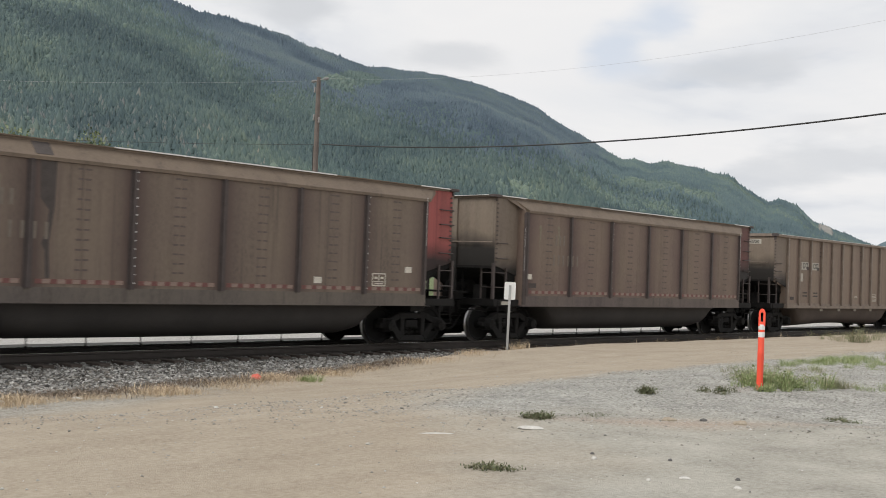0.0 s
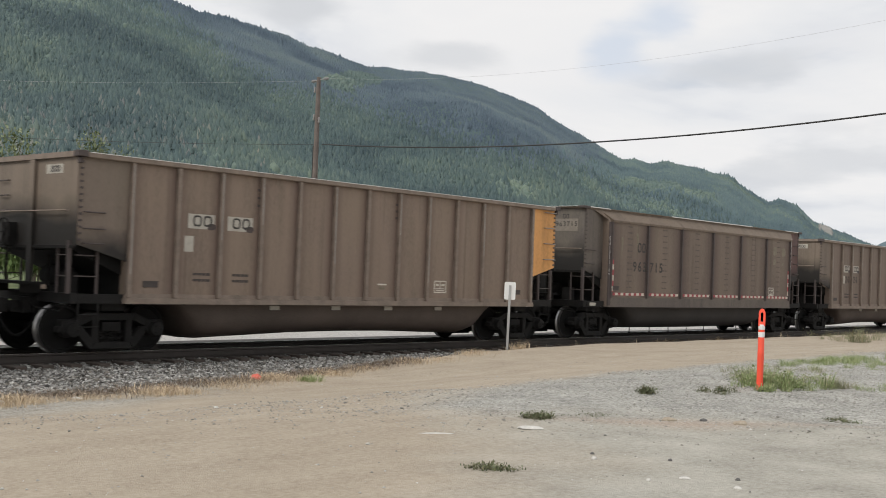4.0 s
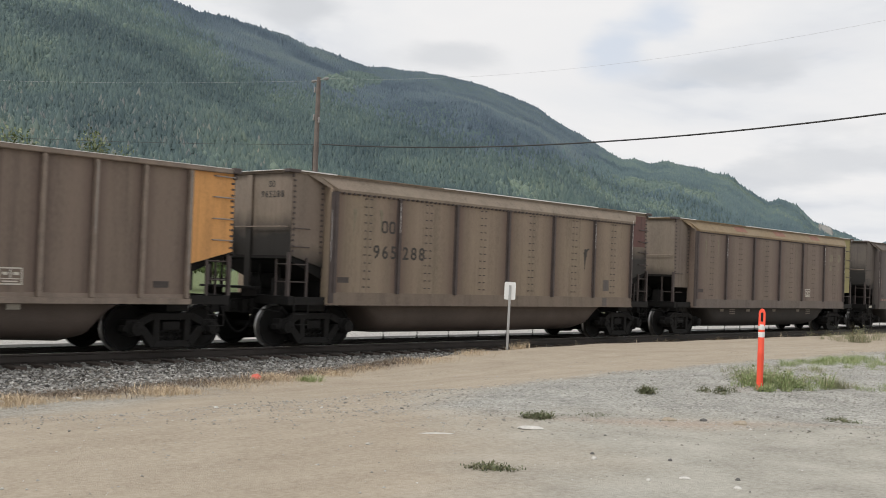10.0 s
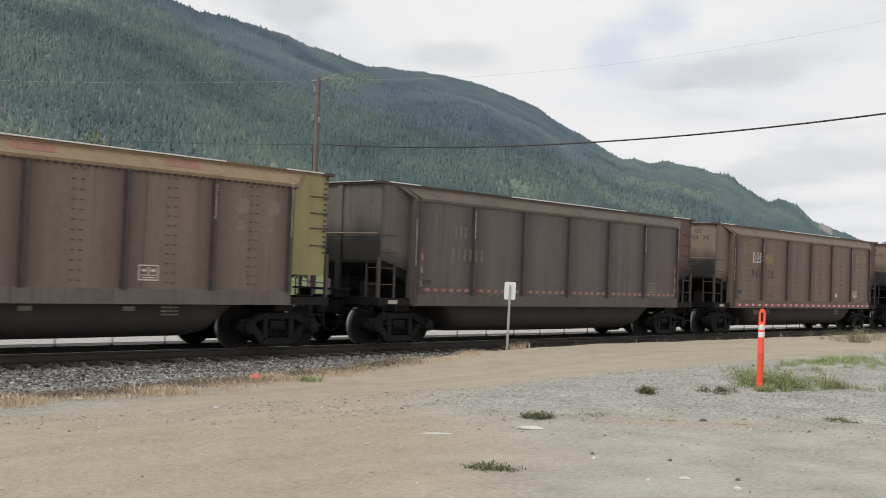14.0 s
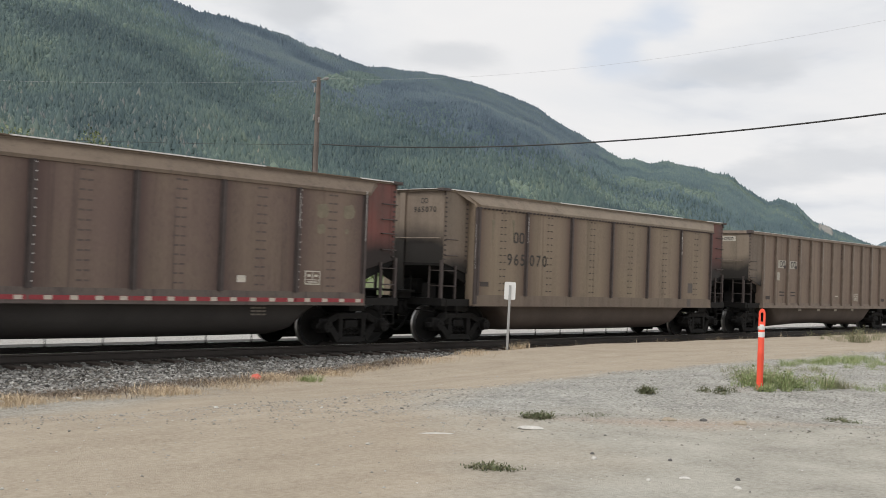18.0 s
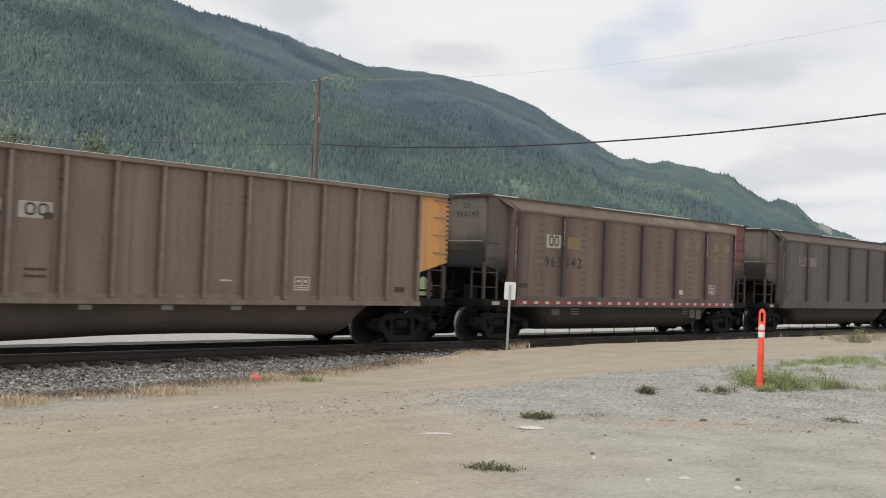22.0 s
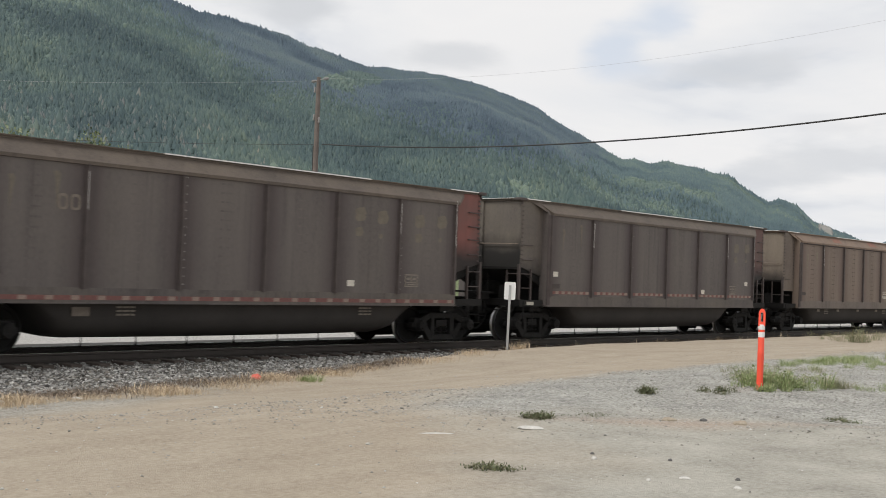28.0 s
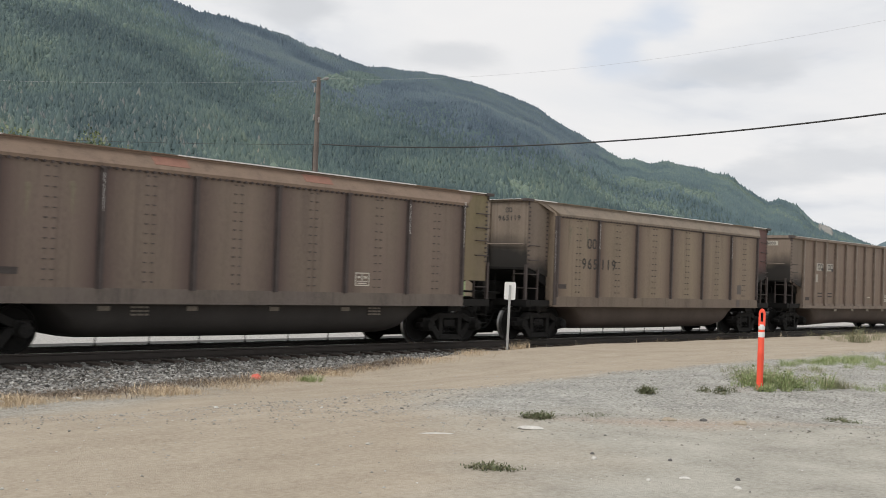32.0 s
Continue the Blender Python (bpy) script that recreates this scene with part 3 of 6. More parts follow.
def tub(low_mid, low_end):
    """The round-bottomed tub between the trucks, deepest at low_end near its ends and at low_mid half way."""
    def build(bm):
        rings = []
        for x, low in ((-4.95, 0.93), (-4.7, 0.72), (-4.35, low_end + 0.08), (-4.0, low_end), (-3.0, 0.65 * low_end + 0.35 * low_mid), (-1.5, 0.15 * low_end + 0.85 * low_mid), (0, low_mid),
                       (1.5, 0.15 * low_end + 0.85 * low_mid), (3.0, 0.65 * low_end + 0.35 * low_mid), (4.0, low_end), (4.35, low_end + 0.08), (4.7, 0.72), (4.95, 0.93)):
            ring = []
            for k in range(13):
                a = math.pi * k / 12
                cy, cz = -math.cos(a), math.sin(a)
                ring.append(bm.verts.new((x, 1.32 * math.copysign(abs(cy) ** 0.55, cy), 1.02 - (1.02 - low) * cz ** 0.6)))
            rings.append(ring)
        for a, b in zip(rings, rings[1:]):
            for i in range(12):
                bm.faces.new((a[i], a[i + 1], b[i + 1], b[i]))
        bm.faces.new(rings[0])
        bm.faces.new(rings[-1][::-1])
    return build


def hanger(bm):
    rod(bm, (0, 0, 0.34), (0, 0, 0.18), 0.012, 5)
    rod(bm, (0, 0, 0.2), (0, 0, 0.16), 0.028, 6)


def reflector_strip(parent, n, length, at, red, white):
    """Red tape with white patches on it."""
    strip = stamp("reflector_strip", ("tape", red.name, length), lambda bm: box(bm, -length / 2, length / 2, -0.003, 0.0, -0.042, 0.042), red, parent, at, label="red and white reflective tape")
    step = length / n
    for k in range(n):
        stamp("reflector", ("patch", white.name), lambda bm: box(bm, -0.078, 0.078, -0.006, -0.003, -0.038, 0.038), white, strip, pose(-length / 2 + (k + 0.7) * step, 0, 0))


def bolt_rows(bm):
    """Pairs of bolt heads, one above the other, down the middle of a side sheet."""
    for k in range(12):
        z = 1.37 + k * 0.182
        for x in (-0.08, 0.08):
            box(bm, x - 0.034, x + 0.034, -0.014, 0.0, z - 0.013, z + 0.013)


def smear_rows(bm):
    """Bolt heads under coal dust: one low smear above the other."""
    for k in range(12):
        z = 1.37 + k * 0.182
        for x in (-0.075, 0.075):
            box(bm, x - 0.06, x + 0.06, -0.004, 0.0, z - 0.018, z + 0.018)


def marks(name, widths, height, gap, mat, parent, at, tone=None, label=""):
    """Marks that cannot be read: bars side by side, each a part of its own."""
    x = 0
    for w in widths:
        stamp(name, ("bar", w, height), lambda bm: box(bm, 0, w, -0.004, 0, 0, height), mat, parent, at @ pose(x, 0, 0), tone or mat, label)
        x += w * gap


def notice(parent, at, mat):
    """A small outlined notice, its field divided by bars."""
    def ring(bm):
        v = [[bm.verts.new((sx * (k + 0.06), y, sz * (k - 0.01))) for sx, sz in ((-1, -1), (1, -1), (1, 1), (-1, 1))] for y in (-0.004, 0) for k in (0.16, 0.136)]
        for i in range(4):
            j = (i + 1) % 4
            for a, b in ((0, 1), (2, 3), (0, 2), (1, 3)):
                bm.faces.new((v[a][i], v[a][j], v[b][j], v[b][i]))
    n = stamp("notice", "notice", ring, MARK_PALE, parent, at, mat, "small outlined pale notice")
    for x, z, w, h in ((-0.17, -0.055, 0.34, 0.018), (-0.012, -0.04, 0.024, 0.155), (-0.15, 0.02, 0.10, 0.05), (0.05, 0.02, 0.10, 0.05), (-0.14, -0.105, 0.28, 0.025)):
        stamp("bar", ("bar", w, h), lambda bm: box(bm, 0, w, -0.004, 0, 0, h), MARK_PALE, n, pose(x, 0, z), mat)


BARE = simple("bare_scuffed_metal", (0.72, 0.70, 0.67), 0.45, 0.25, 0.15, 10.0)
SCUFFED = simple("dull_scuffed_steel", (0.30, 0.28, 0.26), 0.5, 0.2, 0.3, 10.0)
RUST = simple("rust_red_patch", (0.25, 0.125, 0.09), 0.8, 0, 0.3, 6.0)
MARK_PALE = simple("faded_white_lettering", (0.62, 0.58, 0.50), 0.7, 0, 0.25, 12.0)
MARK_FAINT = simple("worn_lettering", (0.175, 0.145, 0.118), 0.7, 0, 0.3, 9.0)
MARK_DARK = simple("black_lettering", (0.045, 0.040, 0.036), 0.7, 0, 0.25, 12.0)
MARK_PLATE = simple("grimy_white_panel", (0.46, 0.43, 0.37), 0.7, 0, 0.25, 9.0)
MARK_DULL = simple("grimy_number_panel", (0.22, 0.19, 0.155), 0.7, 0, 0.3, 9.0)
SCRAPED = simple("pale_scraped_paint", (0.205, 0.176, 0.124), 0.7, 0, 0.35, 7.0)
SCRAPED_DIM = simple("dull_scraped_paint", (0.150, 0.127, 0.098), 0.7, 0, 0.35, 7.0)
PALE_STEEL = simple("worn_rung_steel", (0.30, 0.27, 0.24), 0.5, 0.2, 0.25, 8.0)
MARK_YELLOW = simple("faded_yellow_panel", (0.25, 0.185, 0.09), 0.7, 0, 0.3, 7.0)
TAPE_RED = simple("red_reflective_tape", (0.32, 0.035, 0.045), 0.45, 0, 0.25, 15.0)
TAPE_WHITE = simple("white_reflective_tape", (0.58, 0.52, 0.44), 0.45, 0, 0.2, 15.0)
TAPE_RED_OLD = simple("grimy_red_reflective_tape", (0.17, 0.068, 0.058), 0.6, 0, 0.3, 15.0)
TAPE_WHITE_OLD = simple("grimy_white_reflective_tape", (0.265, 0.19, 0.155), 0.6, 0, 0.3, 15.0)
SMUDGE = simple("dark_coal_smudge", (0.072, 0.060, 0.055), 0.8, 0, 0.35, 5.0, 40.0)
BOLT_GRIME = simple("grimy_bolt_steel", (0.100, 0.081, 0.072), 0.8, 0, 0.3, 5.0, 40.0)
SMEAR = simple("dusty_bolt_smear", (0.120, 0.093, 0.081), 0.8, 0, 0.35, 9.0, 40.0)
RIB_DARK = simple("grimy_rib_steel", (0.074, 0.058, 0.054), 0.7, 0, 0.4, 3.0, 40.0)
RIB_PALE = simple("dusty_rib_steel", (0.225, 0.178, 0.142), 0.7, 0, 0.4, 3.0, 40.0)


def end_corner_parts(wagon, out, nose, grabs, deep=False, bolts=None):
    """Posts, ladders, steps and coupling gear at both ends; grabs: the heights of the grab irons on the leading and the trailing corner panel."""
    for e, turn in ((-1, 0), (1, 180)):
        stamp("platform", "platform", platform, IRON, wagon, pose(0, 0, 0, 0, 0, turn), label="black end platform")
        stamp("slope_sheet", "slope_sheet", slope_sheet, IRON_DARK, wagon, pose(0, 0, 0, 0, 0, turn), label="soot-black sloping end sheet")
        stamp("coupler", "coupler", coupler, IRON, wagon, pose(e * 7.28, 0, 0, 0, 0, turn), round_edges=0.015)
        stamp("air_hose", "air_hose", air_hose, IRON_DARK, wagon, pose(e * 7.28, 0, 0, 0, 0, turn), label="black rubber air hose", smooth=50)
        stamp("uncoupling_lever", "uncoupling_lever", lambda bm: tube(bm, [(-0.02, -1.30, 0.92), (-0.10, -1.28, 0.80), (-0.10, -0.4, 0.84), (-0.16, -0.1, 0.98)], 0.014, 6), IRON, wagon, pose(e * 7.30, 0, 0, 0, 0, turn))
        for s in (-1, 1):
            side = 0 if s < 0 else 180
            stamp("corner_post", "corner_post", lambda bm: box(bm, -0.035, 0.035, -0.035, 0.035, 1.12, 2.08), RIB_DARK, wagon, pose(e * (nose + 0.05), s * 1.38, 0))
            if not deep:
                stamp("ladder_post", "ladder_post", lambda bm: box(bm, -0.022, 0.022, -0.022, 0.022, 1.12, 1.96), RIB_DARK, wagon, pose(e * 6.76, s * 1.40, 0))
            for z in ((1.44,) if deep else (1.44, 1.82)):
                stamp("rung", "rung", rung, RIB_DARK, wagon, pose(e * 6.99, s * 1.43, z, 0, 0, side))
                # the ladder goes on round the corner, across the end
                stamp("end_rung", "end_rung", lambda bm: tube(bm, [(0.05, -0.2, 0), (0, -0.2, 0), (0, 0.2, 0), (0.05, 0.2, 0)], 0.013, 6), RIB_DARK, wagon, pose(e * (nose + 0.06), s * 1.17, z, 0, 0, turn))
            stamp("ladder_post", "end_ladder_post", lambda bm: box(bm, -0.018, 0.018, -0.018, 0.018, 1.12, 2.0), RIB_DARK, wagon, pose(e * (nose + 0.03), s * 0.96, 0))
            stamp("step", "stirrup", stirrup, IRON, wagon, pose(e * 6.95, s * 1.47, 0, 0, 0, side))
            for z in grabs[0 if e < 0 else 1]:
                stamp("grab_iron", ("rung", e), rung if e < 0 else long_rung, RIB_DARK, wagon, tone=PALE_STEEL if e > 0 and out > 1.5 else None, at=pose(e * (6.94 if e < 0 else 7.0), s * (out + 0.05), z, 0, 0, side))
            tagged(stamp("rivet_seam", "edge_bolts", edge_bolts, RIB_DARK, wagon, pose(e * (nose - 0.05), s * (out + 0.005), 0, 0, 0, side), bolts if e < 0 else None), kind="stuff")
        # three rungs high on the end, beside the brake wheel
        for z in (2.66, 2.95, 3.24):
            stamp("end_rung", "end_grab", lambda bm: tube(bm, [(0.05, -0.17, 0), (0, -0.17, 0), (0, 0.17, 0), (0.05, 0.17, 0)], 0.013, 6), RIB_DARK, wagon, pose(e * (nose + 0.08), -e * 1.12, z, 0, 0, turn))
        stamp("handrail", "handrail", lambda bm: tube(bm, [(0.06, -1.3, 0), (0, -1.3, 0), (0, 1.3, 0), (0.06, 1.3, 0)], 0.014, 6), RIB_PALE, wagon, pose(e * (nose + 0.11), 0, 2.63, 0, 0, turn))
    stamp("brake_step", "brake_step", lambda bm: (box(bm, -7.78, -7.32, -0.55, 1.05, 1.26, 1.31), box(bm, -7.70, -7.30, -0.4, -0.34, 1.1, 1.26), box(bm, -7.70, -7.30, 0.84, 0.9, 1.1, 1.26)), IRON, wagon, label="dark steel brake step")
    stamp("brake_gear", "brake_gear", brake_gear, IRON, wagon, smooth=40, label="black brake reservoir and pipes")
    stamp("brake_chain_guide", "brake_chain", lambda bm: (rod(bm, (-7.42, 0.75, 1.3), (-7.42, 0.75, 2.15), 0.018, 6), box(bm, -7.46, -7.24, 0.60, 0.90, 1.98, 2.42)), IRON, wagon)
    stamp("brake_wheel", "brake_wheel", brake_wheel, IRON, wagon, pose(-7.5, 0.75, 2.24))


def beam(bm, outline, ends):
    """A length of rolled section whose ends are cut obliquely: outline of (y, z), ends of the half length at each point."""
    lo, hi = [[bm.verts.new((k * h, y, z)) for (y, z), h in zip(outline, ends)] for k in (-1, 1)]
    n = len(outline)
    for i in range(n):
        bm.faces.new((lo[i], lo[(i + 1) % n], hi[(i + 1) % n], hi[i]))
    bm.faces.new(lo[::-1])
    bm.faces.new(hi)


def chord_cp(bm):
    """The slanting upper shoulder of the side over a short upright lip, cut off obliquely at both ends (near side)."""
    beam(bm, [(-1.595, 3.455), (-1.635, 3.46), (-1.637, 3.525), (-1.62, 3.545), (-1.50, 3.677), (-1.42, 3.764), (-1.36, 3.83), (-1.31, 3.78)], (6.12, 6.12, 6.12, 6.15, 6.27, 6.44, 6.88, 6.70))


RIBS = (-6.15, -4.12, -2.06, 0.02, 2.03, 4.02, 6.0)


def rib_bolts(bm):
    """A row of bolt heads beside a rib."""
    for k in range(14):
        z = 1.34 + k * 0.16
        box(bm, 0.05, 0.075, -1.622, -1.612, z - 0.012, z + 0.012)


def chord_bolts(bm):
    """Bolt heads along the lower edge of the shoulder, a third of its length."""
    for k in range(26):
        x = -2.0 + k * 0.16
        box(bm, x - 0.03, x + 0.03, -1.65, -1.60, 3.425, 3.47)


def edge_bolts(bm):
    """Bolt heads down the outer edge of an end panel."""
    for k in range(14):
        z = 2.10 + k * 0.118
        box(bm, -0.03, 0.03, -0.02, 0.0, z - 0.02, z + 0.02)


def chord_patch(bm):
    """A repaired stretch of the slanting shoulder, lying on its slope."""
    prism(bm, [(-1.566, 3.612), (-1.406, 3.787), (-1.400, 3.781), (-1.560, 3.606)], -0.4, 0.4, "x")


def card_plate(bm):
    box(bm, -0.17, 0.17, -0.008, 0, -0.055, 0.055)
    box(bm, -0.18, 0.18, -0.014, 0, 0.055, 0.067)


def scrape(bm):
    """A thin pale streak down a sheet, widest near its top."""
    prism(bm, [(0.0, -0.34), (0.025, -0.12), (0.05, 0.10), (0.07, 0.26), (0.02, 0.33), (-0.06, 0.30), (-0.02, 0.12), (-0.012, -0.12)], -0.002, 0)


def long_stain(bm):
    """A broad dark run that narrows and bends as it goes down."""
    prism(bm, [(-0.20, 0.98), (0.12, 0.98), (0.11, 0.2), (0.06, -0.2), (0.02, -0.5), (0.06, -1.1), (-0.02, -1.1), (-0.05, -0.62), (-0.12, -0.5), (-0.03, -0.25), (0.0, 0.1), (-0.17, 0.3)], -0.0025, 0)


def mark_ring(w, h, line):
    """A plain hollow oval block, the size of one painted character."""
    def build(bm):
        turns = [2 * math.pi * k / 20 for k in range(20)]
        v = []
        for y in (-0.004, 0):
            for inset in (0, line):
                a, b = w / 2 - inset, h / 2 - inset
                v.append([bm.verts.new((w / 2 + a * math.copysign(abs(math.cos(q)) ** 0.6, math.cos(q)), y, h / 2 + b * math.copysign(abs(math.sin(q)) ** 0.6, math.sin(q)))) for q in turns])
        for i in range(20):
            j = (i + 1) % 20
            for a, b in ((0, 1), (2, 3), (0, 2), (1, 3)):
                bm.faces.new((v[a][i], v[a][j], v[b][j], v[b][i]))
    return build


def owner_mark(parent, at, mat, h=0.29, n=2, w=0.20):
    """The owner's mark: plain hollow blocks in a row."""
    for k in range(n):
        stamp("owner_mark", ("ring", h, w), mark_ring(w, h, h * 0.16), MARK_DARK, parent, at @ pose(k * w * 1.22, 0, 0), mat)


def worn_patch(a, b):
    """A thin uneven oval where the paint is scraped."""
    return lambda bm: prism(bm, [(a * math.copysign(abs(math.cos(q)) ** 0.5, math.cos(q)) * (1 + 0.12 * math.sin(5 * q + 9 * a)), b * math.copysign(abs(math.sin(q)) ** 0.5, math.sin(q)) * (1 + 0.12 * math.cos(4 * q + 7 * b))) for q in [2 * math.pi * k / 14 for k in range(14)]], -0.002, 0.0)


def bathtub_wagon(spec, at):
    """A rotary-dump coal gondola with bulging side sheets between vertical ribs, slanting shoulders and inset ends."""
    tone, deep = spec["tone"], spec.get("deep_end", False)
    dusty = tone in (TAN, TAN_ROSE)
    w = thing("coal_gondola", at, spec["label"], "railway wagon", "wagons of the coal train")
    for s, turn in ((-1, 0), (1, 180)):
        for k in range(6):
            x, half = (RIBS[k] + RIBS[k + 1]) / 2, (RIBS[k + 1] - RIBS[k]) / 2 - 0.01
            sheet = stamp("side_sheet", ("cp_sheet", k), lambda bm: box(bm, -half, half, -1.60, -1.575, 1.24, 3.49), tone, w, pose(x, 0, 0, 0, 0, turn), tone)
            tagged(stamp("rivet_seam", *(("bolt_rows", bolt_rows) if dusty else ("smear_rows", smear_rows)), RIB_DARK, sheet, pose(0, -1.6, 0), None if tone is TAN else BOLT_GRIME if tone is TAN_ROSE else tone if tone is GREY else SMEAR), kind="stuff")
        for k, x in enumerate(RIBS):
            rib = stamp("rib", "cp_rib", lambda bm: (box(bm, -0.035, 0.035, -1.645, -1.57, 1.22, 3.47), box(bm, -0.08, 0.08, -1.612, -1.57, 1.22, 3.47)), RIB_DARK, w, pose(x, 0, 0, 0, 0, turn), spec["rib"])
            if k == 0:
                stamp("rib_flange", "corner_stile", lambda bm: box(bm, -0.126, 0.0, -1.625, -1.58, 1.0, 3.455), RIB_DARK, rib, None, spec["rib"])
            if dusty or k in (2, 5):
                tagged(stamp("rivet_seam", "rib_bolts", rib_bolts, RIB_DARK, rib, None, None if dusty else SCUFFED if tone is GREY else BARE), kind="stuff")
            if s < 0 and k in (0, 1, 5, 6) and (k * 3 + len(spec["label"])) % 4:
                z0 = 1.9 + 0.25 * ((k * 3) % 4)
                stamp("wear_strip", ("wear", z0, k in (0, 6)), lambda bm: box(bm, -0.004, 0.004, -1.648, -1.643, z0, z0 + (1.15 if k in (0, 6) else 0.7)), BARE, rib, pose(-0.118, 0.021, 0) if k == 0 else pose(0, 0, 0), label="bare bright metal edge")
        stamp("side_sill", "cp_sill", lambda bm: (box(bm, -6.275, 6.08, -1.605, -1.56, 0.95, 1.24), box(bm, -6.275, 6.08, -1.63, -1.48, 0.95, 0.975)), tone, w, pose(0, 0, 0, 0, 0, turn), PLAIN[tone.name])
        stamp("top_chord", "cp_chord", chord_cp, tone, w, pose(0, 0, 0, 0, 0, turn), spec["chord"])
        stamp("rim", "cp_rim", lambda bm: (box(bm, -7.26, 7.26, -1.40, -1.30, 3.795, 3.86), box(bm, -7.26, 7.26, -1.43, -1.40, 3.835, 3.856)), tone, w, pose(0, 0, 0, 0, 0, turn), spec["chord"])
        for e in (-1, 1):
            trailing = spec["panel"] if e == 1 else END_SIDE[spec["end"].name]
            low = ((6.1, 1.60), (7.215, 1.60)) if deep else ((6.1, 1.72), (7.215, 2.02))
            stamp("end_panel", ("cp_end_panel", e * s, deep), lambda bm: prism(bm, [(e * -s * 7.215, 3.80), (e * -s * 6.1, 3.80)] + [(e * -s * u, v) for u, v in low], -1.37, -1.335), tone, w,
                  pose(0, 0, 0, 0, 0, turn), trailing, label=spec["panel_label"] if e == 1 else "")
            stamp("return_plate", "cp_return", lambda bm: prism(bm, [(-1.60, 0.98), (-1.33, 0.98), (-1.33, 3.78), (-1.40, 3.78), (-1.60, 3.50)], -0.02, 0.02, "x"), tone, w, pose(-6.255 if e < 0 else 6.06, 0, 0, 0, 0, turn), tone)
            if e < 0 and dusty:
                tagged(stamp("rivet_seam", "inner_bolts", edge_bolts, RIB_DARK, w, pose(-6.36, s * 1.375, 0, 0, 0, turn)), kind="stuff")
    for e, turn in ((-1, 0), (1, 180)):
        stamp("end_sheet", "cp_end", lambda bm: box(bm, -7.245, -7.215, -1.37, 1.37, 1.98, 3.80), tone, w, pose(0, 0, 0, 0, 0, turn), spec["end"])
        stamp("end_rib", "end_rib", lambda bm: box(bm, -7.30, -7.245, -0.09, 0.09, 1.2, 3.79), tone, w, pose(0, 0, 0, 0, 0, turn), spec["end"])
        stamp("end_flange", "end_flange", lambda bm: box(bm, -7.29, -7.245, -1.37, 1.37, 1.94, 1.99), IRON, w, pose(0, 0, 0, 0, 0, turn))
        stamp("end_rim", "cp_end_rim", lambda bm: (box(bm, -7.30, -7.19, -1.30, 1.30, 3.80, 3.866), box(bm, -7.35, -7.30, -1.30, 1.30, 3.845, 3.864)), tone, w, pose(0, 0, 0, 0, 0, turn), spec["chord"])
        stamp("wear_strip", "end_wear", lambda bm: box(bm, -7.354, -7.34, -1.2, 1.28, 3.856, 3.868), BARE, w, pose(0, 0, 0, 0, 0, turn), label="bare bright metal edge")
        for s in (-1, 1):
            stamp("corner_cap", "corner_cap", lambda bm: (box(bm, -0.19, 0.13, -0.10, 0.10, 0.0, 0.075), box(bm, -0.05, 0.0, -0.06, 0.06, -0.10, 0.0)), RIB_DARK, w, pose(e * 7.19, s * 1.35, 3.80, 0, 0, turn), label="dark worn corner plate", round_edges=0.01)
    stamp("tub", "cp_tub", tub(0.24, 0.26), TUB, w, None, spec["tub"], smooth=40)
    for x in (-3.6, -2.4, -1.2, 0, 1.2, 2.4, 3.6):
        stamp("drain_pipe", "hanger", hanger, IRON, w, pose(x, -0.7, -0.06))
    end_corner_parts(w, 1.37, 7.215, ((2.04,) if deep else (2.20, 2.60), (2.25, 2.63, 2.96, 3.32)), deep, None if dusty else BOLT_GRIME)
    axles = truck(w, -6.20) + truck(w, 6.20)
    stamp("card_plate", "card_plate", card_plate, SMUDGE, w, pose(-5.86, -1.602, 1.51), label="small dark card plate")
    if not dusty:
        stamp("small_plate", "sill_plate", lambda bm: box(bm, -0.15, 0.15, -0.005, 0, -0.045, 0.045), MARK_PLATE, w, pose(-6.86, -1.482, 1.03), label="small pale plate on the end sill")
    for k, (x, z) in enumerate(((-5.58, 2.80), (-4.72, 2.90))):
        stamp("worn_patch", ("scrape", k), scrape, SCRAPED, w, pose(x, -1.6018, z + 0.08 * math.sin(len(spec["label"]) + k), 0, 3 - 5 * k, 0), SCRAPED_DIM if tone is GREY else None, "pale scraped streak")
    # tape along the foot of the side sheets
    tape = spec.get("tape")
    if tape:
        mats = (TAPE_RED, TAPE_WHITE) if tape == "new" else (TAPE_RED_OLD, TAPE_WHITE_OLD)
        for k in range(6):
            reflector_strip(w, *((4, 2.02) if spec.get("tape_z", 1.34) < 1.2 else (6, 1.75)), pose((RIBS[k] + RIBS[k + 1]) / 2, -1.603 - 0.004 * (spec.get("tape_z", 1.34) < 1.2), spec.get("tape_z", 1.34)), *mats)
        if spec.get("upright_tape"):
            for x in (-6.03, 5.88):
                reflector_strip(w, 3, 0.95, pose(x, -1.603, 1.88, 0, 90, 0), *mats)
    if spec.get("faint"):
        marks("faded_marking", (0.07,) * 6, 0.30, 3.2, MARK_FAINT, w, pose(-4.95, -1.603, 2.08), label="worn lettering that cannot be read")
        marks("faded_marking", (0.07,) * 3, 0.28, 2.6, MARK_FAINT, w, pose(-4.86, -1.603, 2.64))
